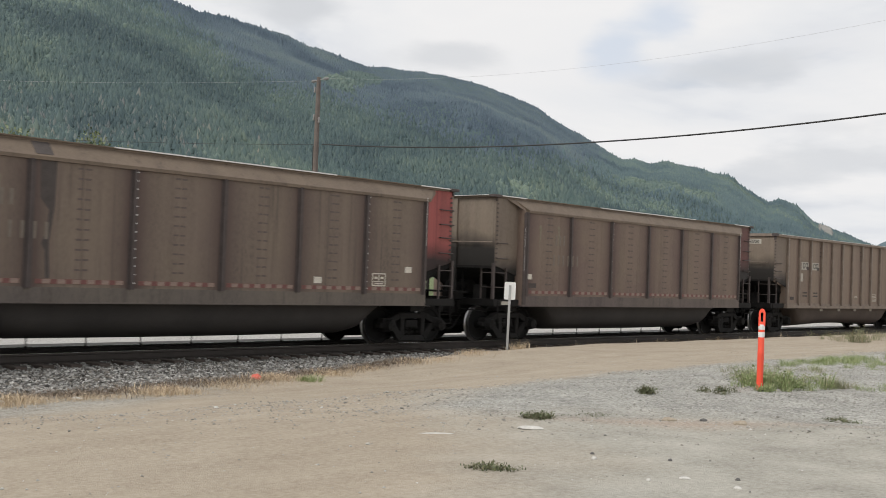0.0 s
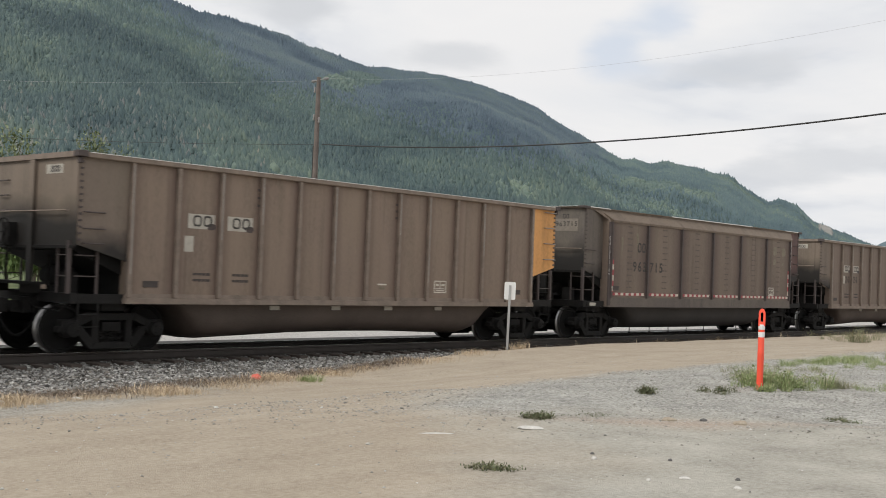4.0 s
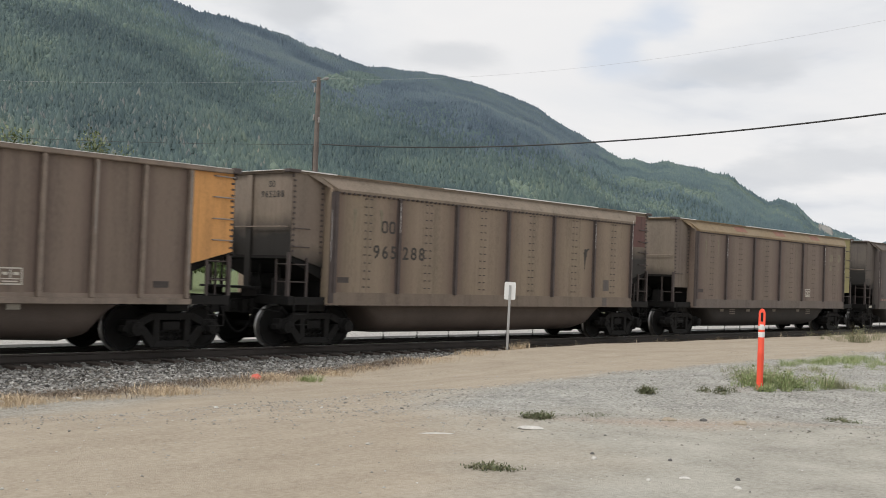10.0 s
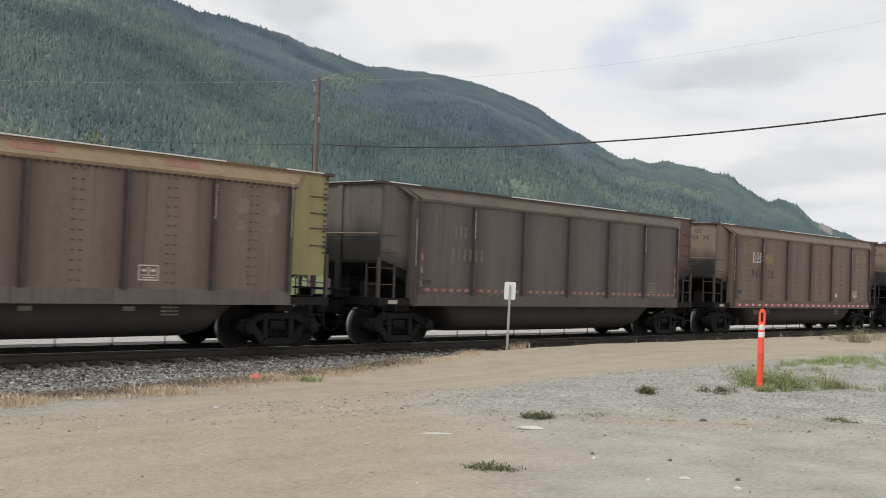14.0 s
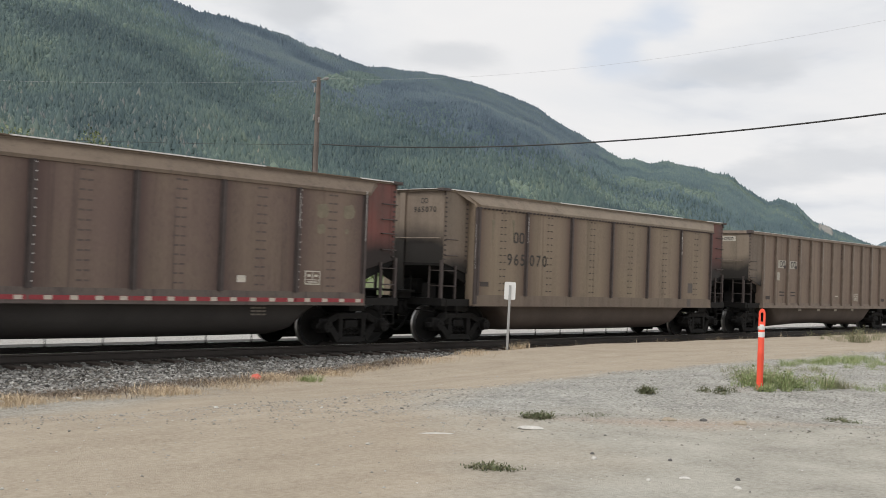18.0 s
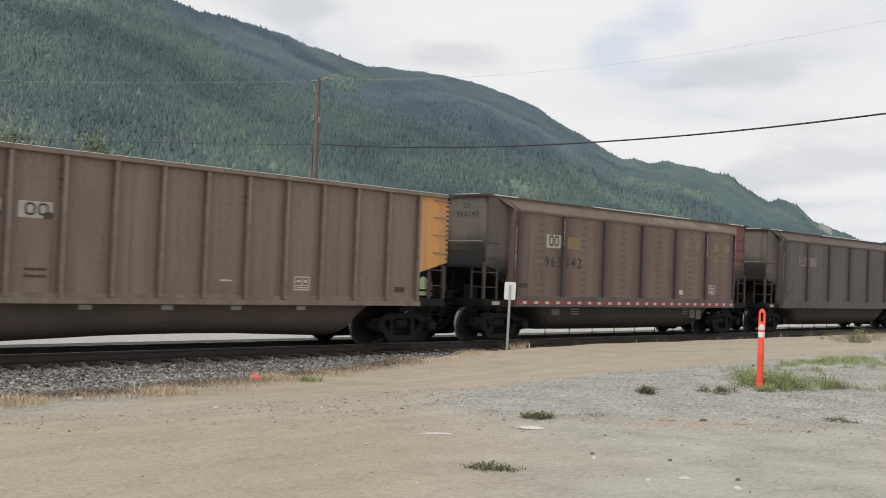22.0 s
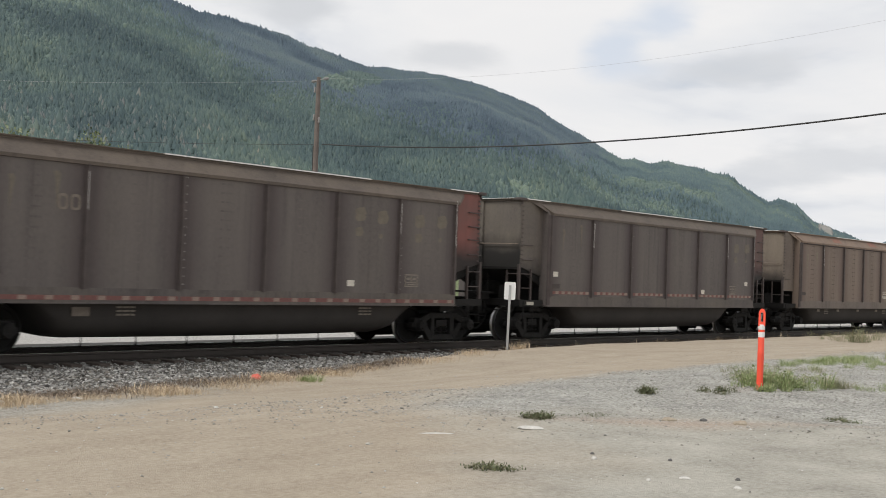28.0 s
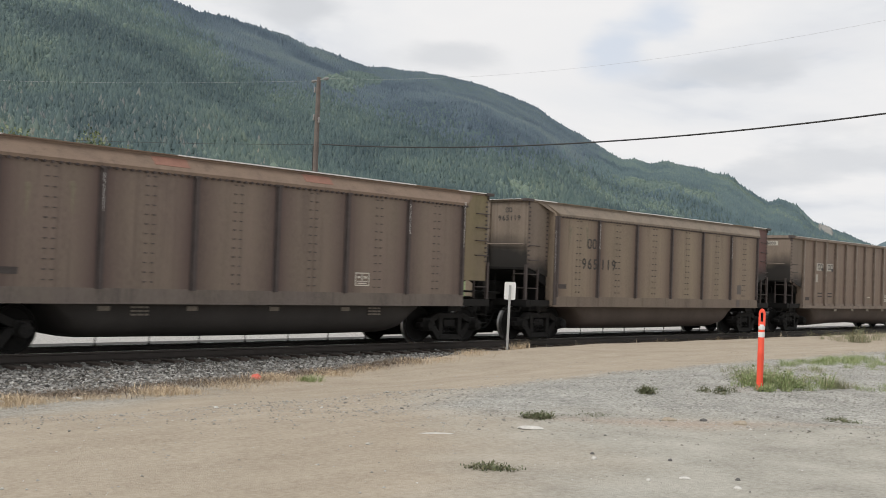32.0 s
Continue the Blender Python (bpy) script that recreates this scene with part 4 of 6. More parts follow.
    if spec.get("tub_plates"):
        for x in (-3.95, -1.98, 0.12, 2.2):
            marks("tub_marking", (0.26,), 0.09, 1.15, MARK_DULL, w, pose(x, -1.325, 0.81), label="faded grey painted block")
    elif spec.get("tape_z"):
        for x, wide, z, high in ((-4.17, 0.36, 0.71, 0.17), (3.55, 0.34, 0.60, 0.28), (3.96, 0.34, 0.56, 0.32))[:3 if spec.get("chord_pale") else 1]:
            marks("tub_marking", (wide,), high, 1.0, MARK_FAINT, w, pose(x, -1.325, z), label="faded tan painted block")
    if spec.get("tub_plates") or spec.get("tape_z"):
        for x in (-3.25, 3.05):
            for z in (0.86, 0.79, 0.72):
                marks("tub_lettering", (0.12, 0.14, 0.10), 0.035, 1.15, MARK_DULL, w, pose(x, -1.325, z), label="faded grey stencilled line")
    for x, z in spec.get("plates", ()):
        stamp("small_plate", "small_plate", lambda bm: box(bm, -0.11, 0.11, -0.004, 0, -0.07, 0.07), MARK_PALE, w, pose(x, -1.603, z))
    # the rim is scuffed bare where it is gripped by the dumper
    for x0, x1 in ((-7.05, -6.0), (-2.4, 4.4 if dusty else 3.2), (6.0, 7.1)):
        stamp("wear_strip", ("rim_wear", x0, x1), lambda bm: box(bm, x0, x1, -1.438, -1.40, 3.840, 3.866), BARE, w, label="bare bright metal edge")
    for x in (-4.1, 0, 4.1) if dusty else ():
        tagged(stamp("rivet_seam", "chord_bolts", chord_bolts, RIB_DARK, w, pose(x, 0, 0)), kind="stuff")
    number = spec.get("number")
    ink = spec.get("ink", MARK_PALE)
    if number:
        write(number[:3], 0.42, -4.56, -1.606, 2.04, w, ink)
        write(number[3:], 0.42, -3.59, -1.606, 2.04, w, ink)
        write(number, 0.20, -7.252, -0.74, 3.28, w, MARK_DARK if spec.get("end_plate") else ink, "end")
        owner_mark(w, pose(-7.246, -0.60, 3.50, 0, 0, -90), ink, 0.14, 2, 0.10)
    if spec.get("end_plate"):
        stamp("number_panel", "end_plate", lambda bm: box(bm, -0.004, 0, -0.40, 0.40, -0.1, 0.26), MARK_DULL, w, pose(-7.2465, -0.74, 3.24))
    for x in spec.get("rust", ()):
        stamp("patch", "chord_patch", chord_patch, RUST, w, pose(x, 0, 0), label="rust-red repaired patch")
    if spec.get("two_tone"):
        # red upper half; shade under the chord's end is put into its darker tone
        stamp("panel_patch", "panel_patch", lambda bm: box(bm, 6.14, 7.13, -1.376, -1.371, 2.80, 3.74), PANEL_DARK_RED, w, label="faded dark red painted upper half")
    mark = spec.get("mark")
    if mark:
        if mark == "boxed":
            stamp("mark_panel", "mark_panel", lambda bm: box(bm, -0.33, 0.33, -0.003, 0, -0.03, 0.33), MARK_PLATE, w, pose(-4.56, -1.6025, 2.60), MARK_DULL if spec.get("faded") else None)
            stamp("mark_panel", "mark_yellow", lambda bm: box(bm, -0.31, 0.31, -0.003, 0, -0.03, 0.30), MARK_YELLOW, w, pose(-3.59, -1.6025, 2.60), MARK_DULL if spec.get("faded") else None)
        owner_mark(w, pose(-4.78 if mark == "boxed" else -4.70, -1.6055, 2.62), (SMUDGE if spec.get("faded") else MARK_DARK) if mark == "boxed" else ink, 0.29, 2, 0.205)
    for x, long in spec.get("chord_pale", ()):
        stamp("worn_patch", ("pale_chord", long), lambda bm: prism(bm, [(-1.566, 3.612), (-1.406, 3.787), (-1.400, 3.781), (-1.560, 3.606)], -long / 2, long / 2, "x"), SCRAPED, w, pose(x, 0, 0), label="pale scraped paint")
    if spec.get("long_stain"):
        stamp("tar_stain", "long_stain", long_stain, MARK_DARK, w, pose(-3.76, -1.6022, 2.50), SMUDGE, label="long dark run of tar")
        stamp("tar_stain", "chord_stain", lambda bm: prism(bm, [(-1.612, 3.562), (-1.37, 3.827), (-1.364, 3.821), (-1.606, 3.556)], -0.17, 0.17, "x"), SMUDGE, w, pose(-3.88, 0, 0), label="dark tar on the shoulder")
    if spec["tone"] is TAN:
        stamp("grey_patch", "grey_patch", lambda bm: box(bm, -0.15, 0.15, -0.002, 0, -0.16, 0.16), GREY, w, pose(4.68, -1.602, 1.58), label="square of grey paint")
        stamp("grey_patch", "sill_patch", lambda bm: box(bm, -0.12, 0.12, -0.002, 0, -0.14, 0.12), GREY, w, pose(4.62, -1.606, 1.10), label="square of grey paint")
    if spec.get("stain"):
        stamp("tar_stain", "tar_stain", lambda bm: prism(bm, [(0.0, -0.48), (0.035, -0.2), (0.08, -0.05), (0.10, 0.08), (0.20, 0.15), (0.18, 0.18), (0.07, 0.14), (-0.03, 0.15), (-0.065, 0.04), (-0.04, -0.12)], -0.003, 0), MARK_DARK, w, pose(3.56, -1.602, 2.45), label="black tar stain with a run")
    for k, x, wide in spec.get("scraped", ()):
        for dx, z, a, b in ((-0.29, 3.0, 0.17, 0.15), (0.50, 3.0, 0.17, 0.15), (-0.32, 2.6, 0.12, 0.10), (0.45, 2.56, 0.06, 0.05)):
            stamp("worn_patch", ("worn", a, b), worn_patch(a, b), SCRAPED, w, pose(x + dx * wide, -1.6015, z + 0.04 * math.sin(k + dx)), SCRAPED_DIM if tone is GREY else None, "pale scraped paint")
    if spec.get("notice", True):
        notice(w, pose(2.55 if deep else 4.48, -1.603, 1.545), MARK_DULL if tone is GREY else MARK_PALE)
    return w, axles


def ribbed_wagon(spec, at):
    """A rotary-dump coal gondola with straight sides between thirteen outside ribs and a box top chord."""
    tone = spec["tone"]
    w = thing("coal_gondola", at, spec["label"], "railway wagon", "wagons of the coal train")
    for s, turn in ((-1, 0), (1, 180)):
        for k in range(12):
            x = -5.665 + k * 1.03
            stamp("side_sheet", "ge_sheet", lambda bm: box(bm, -0.515, 0.515, -1.53, -1.505, 1.06, 3.60), tone, w, pose(-s * x, 0, 0, 0, 0, turn), tone)
        for k in range(13):
            x = -6.18 + k * 1.03
            stamp("rib", "ge_rib", lambda bm: box(bm, -0.045, 0.045, -1.615, -1.50, 1.06, 3.59), RIB_PALE, w, pose(s * x, 0, 0, 0, 0, turn), spec["rib"], round_edges=0.012)
        stamp("side_sill", "ge_sill", lambda bm: (box(bm, -6.25, 6.25, -1.63, -1.48, 0.95, 1.06), box(bm, -6.25, 6.25, -1.545, -1.50, 1.06, 1.14)), tone, w, pose(0, 0, 0, 0, 0, turn), spec["rib"])
        stamp("top_chord", "ge_chord", lambda bm: box(bm, -7.16, 7.16, -1.63, -1.46, 3.59, 3.69), RIB_PALE, w, pose(0, 0, 0, 0, 0, turn), spec["rib"], round_edges=0.015)
        for e in (-1, 1):
            stamp("end_panel", ("ge_end_panel", e * s), lambda bm: prism(bm, [(e * -s * 7.27, 3.60), (e * -s * 6.17, 3.60), (e * -s * 6.17, 1.72), (e * -s * 7.27, 2.02)], -1.53, -1.50), tone, w,
                  pose(0, 0, 0, 0, 0, turn), spec["panel"] if e == 1 else END_SIDE[spec["end"].name], label=spec["panel_label"] if e == 1 else "")
            stamp("return_plate", "ge_return", lambda bm: box(bm, -0.02, 0.02, -1.52, -1.3, 0.98, 1.80), tone, w, pose(e * 6.19, 0, 0, 0, 0, turn), tone)
    for e, turn in ((-1, 0), (1, 180)):
        stamp("end_sheet", "ge_end", lambda bm: box(bm, -7.30, -7.27, -1.53, 1.53, 1.98, 3.60), tone, w, pose(0, 0, 0, 0, 0, turn), spec["end"])
        stamp("end_rib", "ge_end_rib", lambda bm: box(bm, -7.37, -7.30, -0.09, 0.09, 1.2, 3.59), tone, w, pose(0, 0, 0, 0, 0, turn), spec["end"])
        stamp("end_flange", "ge_end_flange", lambda bm: box(bm, -7.345, -7.30, -1.53, 1.53, 1.94, 1.99), IRON, w, pose(0, 0, 0, 0, 0, turn))
        stamp("end_rim", "ge_end_rim", lambda bm: box(bm, -7.35, -7.24, -1.46, 1.46, 3.60, 3.70), RIB_PALE, w, pose(0, 0, 0, 0, 0, turn), spec["rib"])
        for s in (-1, 1):
            stamp("corner_cap", "ge_corner_cap", lambda bm: (box(bm, -0.10, 0.10, -0.10, 0.10, 0.0, 0.115), box(bm, -0.05, 0.03, -0.04, 0.04, -0.12, 0.0)), RIB_DARK, w, pose(e * 7.26, s * 1.55, 3.60, 0, 0, turn), label="dark worn corner plate", round_edges=0.01)
    # the chord's edge and some ribs are worn bright
    for x0, x1 in ((-7.1, -2.4), (-2.2, 3.1), (3.2, 7.1)):
        stamp("wear_strip", ("ge_rim_wear", x0), lambda bm: box(bm, x0, x1, -1.634, -1.60, 3.682, 3.694), BARE, w, label="bare bright metal edge")
    for k in (0, 2, 3, 5, 7, 8, 10, 12):
        z0 = 1.5 + 0.37 * ((k * 5) % 4)
        stamp("wear_strip", ("ge_rib_wear", z0), lambda bm: box(bm, -0.012, 0.006, -1.618, -1.614, z0, 3.55), SCUFFED, w, pose(-6.18 + k * 1.03, 0, 0), label="scuffed metal edge")
    stamp("tub", "ge_tub", tub(0.30, 0.20), TUB, w, None, spec["tub"], smooth=40)
    end_corner_parts(w, 1.53, 7.27, ((2.04, 2.31, 2.61), (2.24, 2.67, 3.10, 3.52)))
    axles = truck(w, -6.20) + truck(w, 6.20)
    for x in (-4.57, -3.61):
        stamp("mark_panel", "ge_plate", lambda bm: box(bm, -0.32, 0.32, -0.003, 0, -0.02, 0.27), MARK_PLATE, w, pose(x, -1.533, 2.46))
        owner_mark(w, pose(x - 0.20, -1.537, 2.485), MARK_DARK, 0.22, 2, 0.20)
        stamp("tar_spot", "tar_spot", worn_patch(0.10, 0.06), MARK_DARK, w, pose(x + 0.24, -1.538, 2.49), RIB_DARK, label="dark torn corner of the panel")
        for z in (1.52, 1.40):
            marks("faded_marking", (0.09, 0.11, 0.08, 0.10), 0.05, 1.12, SMUDGE, w, pose(x - 0.16, -1.532, z))
    stamp("mark_panel", "ge_small", lambda bm: box(bm, -0.105, 0.105, -0.003, 0, 0, 0.31), MARK_PLATE, w, pose(-4.85, -1.533, 1.98))
    stamp("mark_panel", "ge_end_plate", lambda bm: box(bm, -0.004, 0, -0.30, 0.30, 0, 0.17), MARK_PLATE, w, pose(-7.301, -0.72, 3.32))
    owner_mark(w, pose(-7.305, -0.58, 3.345, 0, 0, -90), MARK_DARK, 0.12, 4, 0.075)
    for x in (-5.69, 5.61):
        stamp("card_plate", "card_plate", card_plate, SMUDGE, w, pose(x, -1.532, 1.32), label="small dark card plate")
    for x in (-3.16, 0.95):
        tagged(stamp("rivet_seam", "three_bolts", lambda bm: [box(bm, -0.025, 0.025, -0.014, 0, z - 0.025, z + 0.025) for z in (3.0, 3.16, 3.32)], RIB_DARK, w, pose(x, -1.53, 0)), kind="stuff")
    if spec.get("number"):
        a, b = spec["number"]
        write(a, 0.36, -4.50, -1.536, 2.03, w, SMUDGE)
        write(b, 0.36, -3.66, -1.536, 2.03, w, SMUDGE)
    notice(w, pose(2.575, -1.534, 1.415), MARK_PALE)
    marks("notice", (0.30,), 0.035, 1.35, MARK_PALE, w, pose(0.40, -1.534, 1.42))
    marks("notice", (0.07, 0.08), 0.07, 1.35, SCRAPED, w, pose(0.47, -1.534, 1.32))
    for x in (-2.45, -0.68, 1.0, 2.76):
        stamp("tub_notice", "tub_notice", lambda bm: box(bm, -0.13, 0.13, -0.006, 0, 0, 0.09), MARK_PLATE, w, pose(x, -1.325, 0.83))
    return w, axles


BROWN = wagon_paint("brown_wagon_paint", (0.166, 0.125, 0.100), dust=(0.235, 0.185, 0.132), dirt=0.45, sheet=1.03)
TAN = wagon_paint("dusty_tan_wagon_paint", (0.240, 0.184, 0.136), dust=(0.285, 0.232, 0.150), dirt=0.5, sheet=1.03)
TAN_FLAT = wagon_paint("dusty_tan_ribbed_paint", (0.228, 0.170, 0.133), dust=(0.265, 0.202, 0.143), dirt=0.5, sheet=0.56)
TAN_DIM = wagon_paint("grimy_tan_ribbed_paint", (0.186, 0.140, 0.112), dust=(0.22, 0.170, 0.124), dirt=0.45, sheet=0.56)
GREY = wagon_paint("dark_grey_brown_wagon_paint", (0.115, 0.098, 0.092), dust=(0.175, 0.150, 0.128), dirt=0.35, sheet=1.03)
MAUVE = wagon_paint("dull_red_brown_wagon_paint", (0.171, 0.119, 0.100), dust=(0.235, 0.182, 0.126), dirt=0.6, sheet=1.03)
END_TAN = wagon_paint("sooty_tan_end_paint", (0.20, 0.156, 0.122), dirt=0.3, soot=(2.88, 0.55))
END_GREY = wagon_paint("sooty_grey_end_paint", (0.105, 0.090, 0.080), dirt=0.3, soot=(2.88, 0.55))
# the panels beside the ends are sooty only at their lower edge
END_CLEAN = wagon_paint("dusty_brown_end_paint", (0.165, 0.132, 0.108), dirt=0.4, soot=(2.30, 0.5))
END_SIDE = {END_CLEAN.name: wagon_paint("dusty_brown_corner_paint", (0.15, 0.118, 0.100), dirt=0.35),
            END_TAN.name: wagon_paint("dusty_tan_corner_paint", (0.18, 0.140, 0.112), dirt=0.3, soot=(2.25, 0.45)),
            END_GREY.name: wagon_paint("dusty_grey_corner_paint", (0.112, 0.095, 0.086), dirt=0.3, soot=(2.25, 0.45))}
DUST_CHORD = wagon_paint("dust_coated_chord", (0.200, 0.155, 0.116), dirt=0.4)
GRIMY_CHORD = wagon_paint("grimy_chord", (0.092, 0.073, 0.060), dust=(0.17, 0.13, 0.092), dirt=0.45)
RUSTY_CHORD = wagon_paint("rusty_brown_chord_paint", (0.185, 0.128, 0.092), dust=(0.23, 0.165, 0.115), dirt=0.5)
BROWN_CHORD = wagon_paint("dusty_brown_chord_paint", (0.150, 0.112, 0.082), dust=(0.20, 0.152, 0.108), dirt=0.5)
OCHRE_CHORD = wagon_paint("ochre_chord_paint", (0.225, 0.160, 0.088), dust=(0.27, 0.215, 0.14), dirt=0.5)
TAN_ROSE = wagon_paint("dusty_rose_brown_wagon_paint", (0.188, 0.141, 0.115), dust=(0.215, 0.173, 0.125), dirt=0.5, sheet=1.03)
PANEL_ORANGE = wagon_paint("orange_end_panel_paint", (0.68, 0.34, 0.115), (0.45, 0.28, 0.14), 0.2)
PANEL_RED = wagon_paint("red_end_panel_paint", (0.225, 0.072, 0.060), (0.10, 0.075, 0.066), 0.85, soot=(2.55, 0.5))
PANEL_BRIGHT_RED = wagon_paint("bright_red_end_panel_paint", (0.36, 0.085, 0.080), (0.22, 0.09, 0.075), 0.5, soot=(2.5, 0.5))
PANEL_DARK_RED = wagon_paint("grimy_dark_red_end_paint", (0.15, 0.06, 0.052), (0.095, 0.078, 0.070), 0.8, soot=(2.55, 0.5))
PANEL_OLIVE = wagon_paint("yellow_green_end_paint", (0.31, 0.29, 0.12), (0.27, 0.19, 0.12), 0.75)
PANEL_OCHRE = wagon_paint("dull_ochre_end_paint", (0.22, 0.185, 0.095), (0.20, 0.15, 0.11), 0.7)
TUB_TAN = simple("dusty_tan_tub_steel", (0.098, 0.075, 0.062), 0.8, 0.0, 0.35, 1.2, 30.0)

# the plain sill under the side sheets of each colour
PLAIN = {m.name: wagon_paint(m.name.replace("wagon_paint", "sill_paint"), tone, dirt=0.25) for m, tone in
         ((BROWN, (0.118, 0.098, 0.086)), (TAN, (0.180, 0.138, 0.108)), (GREY, (0.098, 0.084, 0.079)), (MAUVE, (0.122, 0.096, 0.088)), (TAN_ROSE, (0.145, 0.118, 0.104)))}
RED_PANEL, DARK_PANEL, ORANGE_PANEL, OLIVE_PANEL = "faded red end panel", "grimy dark red end panel", "orange end panel", "yellow-green end panel"


def cp(tone, end, panel, panel_label, label, **more):
    d = dict(kind=bathtub_wagon, tone=tone, end=end, panel=panel, panel_label=panel_label, label=label, chord=DUST_CHORD if tone is TAN else OCHRE_CHORD if tone is TAN_ROSE else GRIMY_CHORD if tone is GREY else BROWN_CHORD, rib=RIB_DARK, tub=TUB)
    d.update(more)
    return d


def ge(label, **more):
    d = dict(kind=ribbed_wagon, tone=TAN_FLAT, end=END_TAN, panel=PANEL_ORANGE, panel_label=ORANGE_PANEL, label=label, rib=RIB_PALE, tub=TUB_TAN)
    d.update(more)
    return d


TRAIN = [
    (-2, cp(BROWN, END_GREY, PANEL_DARK_RED, DARK_PANEL, "grimy brown steel coal gondola coupled in the train")),
    (-1, cp(BROWN, END_TAN, PANEL_BRIGHT_RED, "bright red end panel", "grimy brown coal gondola with worn tape and a red end", tape="old", faint=True, long_stain=True, plates=((2.6, 1.5), (5.45, 1.8)))),
    (0, cp(MAUVE, END_TAN, PANEL_DARK_RED, DARK_PANEL, "dull red-brown coal gondola with worn reflective tape", tape="old", notice=False, faint=True, plates=((-6.0, 1.75),))),
    (1, ge("dusty tan ribbed coal gondola with an orange end panel")),
    (2, cp(BROWN, END_GREY, PANEL_DARK_RED, DARK_PANEL, "brown coal gondola with bright red and white tape", tape="new", upright_tape=True, number="963715", ink=MARK_DARK, mark="plain", end_plate=True, scraped=((2, 5.0, 0.9),))),
    (3, ge("dusty tan ribbed coal gondola with pale lettering panels", tone=TAN_DIM, number=("20", "26"))),
    (4, cp(TAN, END_TAN, END_TAN, "dusty tan end panel", "tan dust-covered coal gondola with dark numbers", two_tone=True, stain=True, number="965288", ink=MARK_DARK, mark="plain", end_plate=False, notice=False, tub=TUB_TAN)),
    (5, cp(TAN_ROSE, END_CLEAN, PANEL_OLIVE, OLIVE_PANEL, "tan dusty coal gondola with a yellow-green end panel", rust=(-2.94, 0.16, 3.29), deep_end=True, tub_plates=True, scraped=((5, 5.0, 1.0),))),
    (6, cp(GREY, END_GREY, PANEL_DARK_RED, DARK_PANEL, "dark grey-brown coal gondola with worn upright tape", tape="old", upright_tape=True, faint=True)),
    (7, cp(MAUVE, END_TAN, PANEL_RED, RED_PANEL, "red-brown coal gondola with white and yellow panels", tape="new", tape_z=1.06, mark="boxed", number="963 28", ink=SMUDGE, plates=((2.55, 1.48),), scraped=((7, 5.0, 1.0),))),
    (8, cp(TAN, END_TAN, PANEL_DARK_RED, DARK_PANEL, "tan dusty coal gondola with large dark numbers", number="965070", ink=MARK_DARK, mark="plain", notice=False, tub=TUB_TAN)),
    (9, ge("dusty tan ribbed coal gondola with a clean orange end")),
    (10, cp(MAUVE, END_GREY, PANEL_RED, RED_PANEL, "brown coal gondola with white and yellow marking panels", tape="new", tape_z=1.06, plates=((2.45, 1.44),), chord_pale=((1.47, 1.27), (2.87, 1.1), (4.64, 0.64)), number="963142", ink=MARK_DARK, mark="boxed", scraped=((10, 5.0, 1.0), (3, 3.0, 0.9),))),
    (11, cp(GREY, END_GREY, PANEL_DARK_RED, DARK_PANEL, "dark grimy coal gondola with faded marking panels", mark="boxed", notice=False, faded=True)),
    (12, cp(GREY, END_GREY, PANEL_RED, RED_PANEL, "dark brown coal gondola with faded tape and red end", tape="old", tape_z=1.06, mark="plain", ink=MARK_FAINT, plates=((2.5, 1.45),), scraped=((12, 5.0, 1.0), (3, 3.0, 0.9),))),
    (13, cp(GREY, END_GREY, PANEL_DARK_RED, DARK_PANEL, "dark grey-brown coal gondola with faint tape", tape="old", plates=((-5.9, 1.85), (2.41, 1.47), (5.48, 1.79)), scraped=((13, 5.0, 1.0),))),
    (14, cp(TAN_ROSE, END_CLEAN, PANEL_OCHRE, "dull yellow-brown end panel", "tan coal gondola with rust patches and ochre end", chord=RUSTY_CHORD, rust=(-2.6, 1.2), deep_end=True, tub_plates=True)),
    (15, cp(TAN, END_TAN, PANEL_DARK_RED, DARK_PANEL, "tan dusty coal gondola with faded dark numbers", number="965119", ink=MARK_DARK, mark="plain", notice=False, tub=TUB_TAN)),
    (16, ge("dusty tan ribbed coal gondola near the train's end")),
    (17, cp(BROWN, END_GREY, PANEL_DARK_RED, DARK_PANEL, "grimy brown steel coal gondola coupled in the train")),
]

FIRST_X = 29.93        # centre of wagon 0 at the start


def rolled(t):
    """How far the train has rolled by t seconds: it gathers speed slowly."""
    return 7.0 * t + 0.0169 * t * t


WAGONS = []
for k, spec in TRAIN:
    x = FIRST_X + k * COUPLED + (0.015 if spec["kind"] is ribbed_wagon else 0.0)
    WAGONS.append((x, *spec["kind"](spec, pose(x, TRACK_Y, RAIL_Z))))


def motions():
    """The train rolls by; its wheels turn while a wagon is near the camera."""
    for x, wagon, axles in WAGONS:
        walk(wagon, [(t, pose(x - rolled(t), TRACK_Y, RAIL_Z)) for t in range(0, 33, 4)])
        near = [f for f in range(0, int(CLIP * FPS) + 1, 2) if -12 < x - rolled(f / FPS) < 75]
        if not near:
            near = [0]
        times = sorted({0, *near, int(CLIP * FPS)})
        for a in axles:
            dx = a.location.x
            rows = []
            for f in times:
                f2 = min(max(f, near[0]), near[-1])
                rows.append((f / FPS, pose(dx, 0, WHEEL_R, 0, math.degrees(-rolled(f2 / FPS) / WHEEL_R), 0)))
            walk(a, rows)


# ---------------------------------------------------------------- the lot: marker post, sign, weeds, stones
def way_of(turn):
    """A direction on the plan, in degrees from the railway's line."""
    return Vector((math.cos(radians(turn)), math.sin(radians(turn)), 0))


def gz(x, y):
    return float(ground_height(x, y))


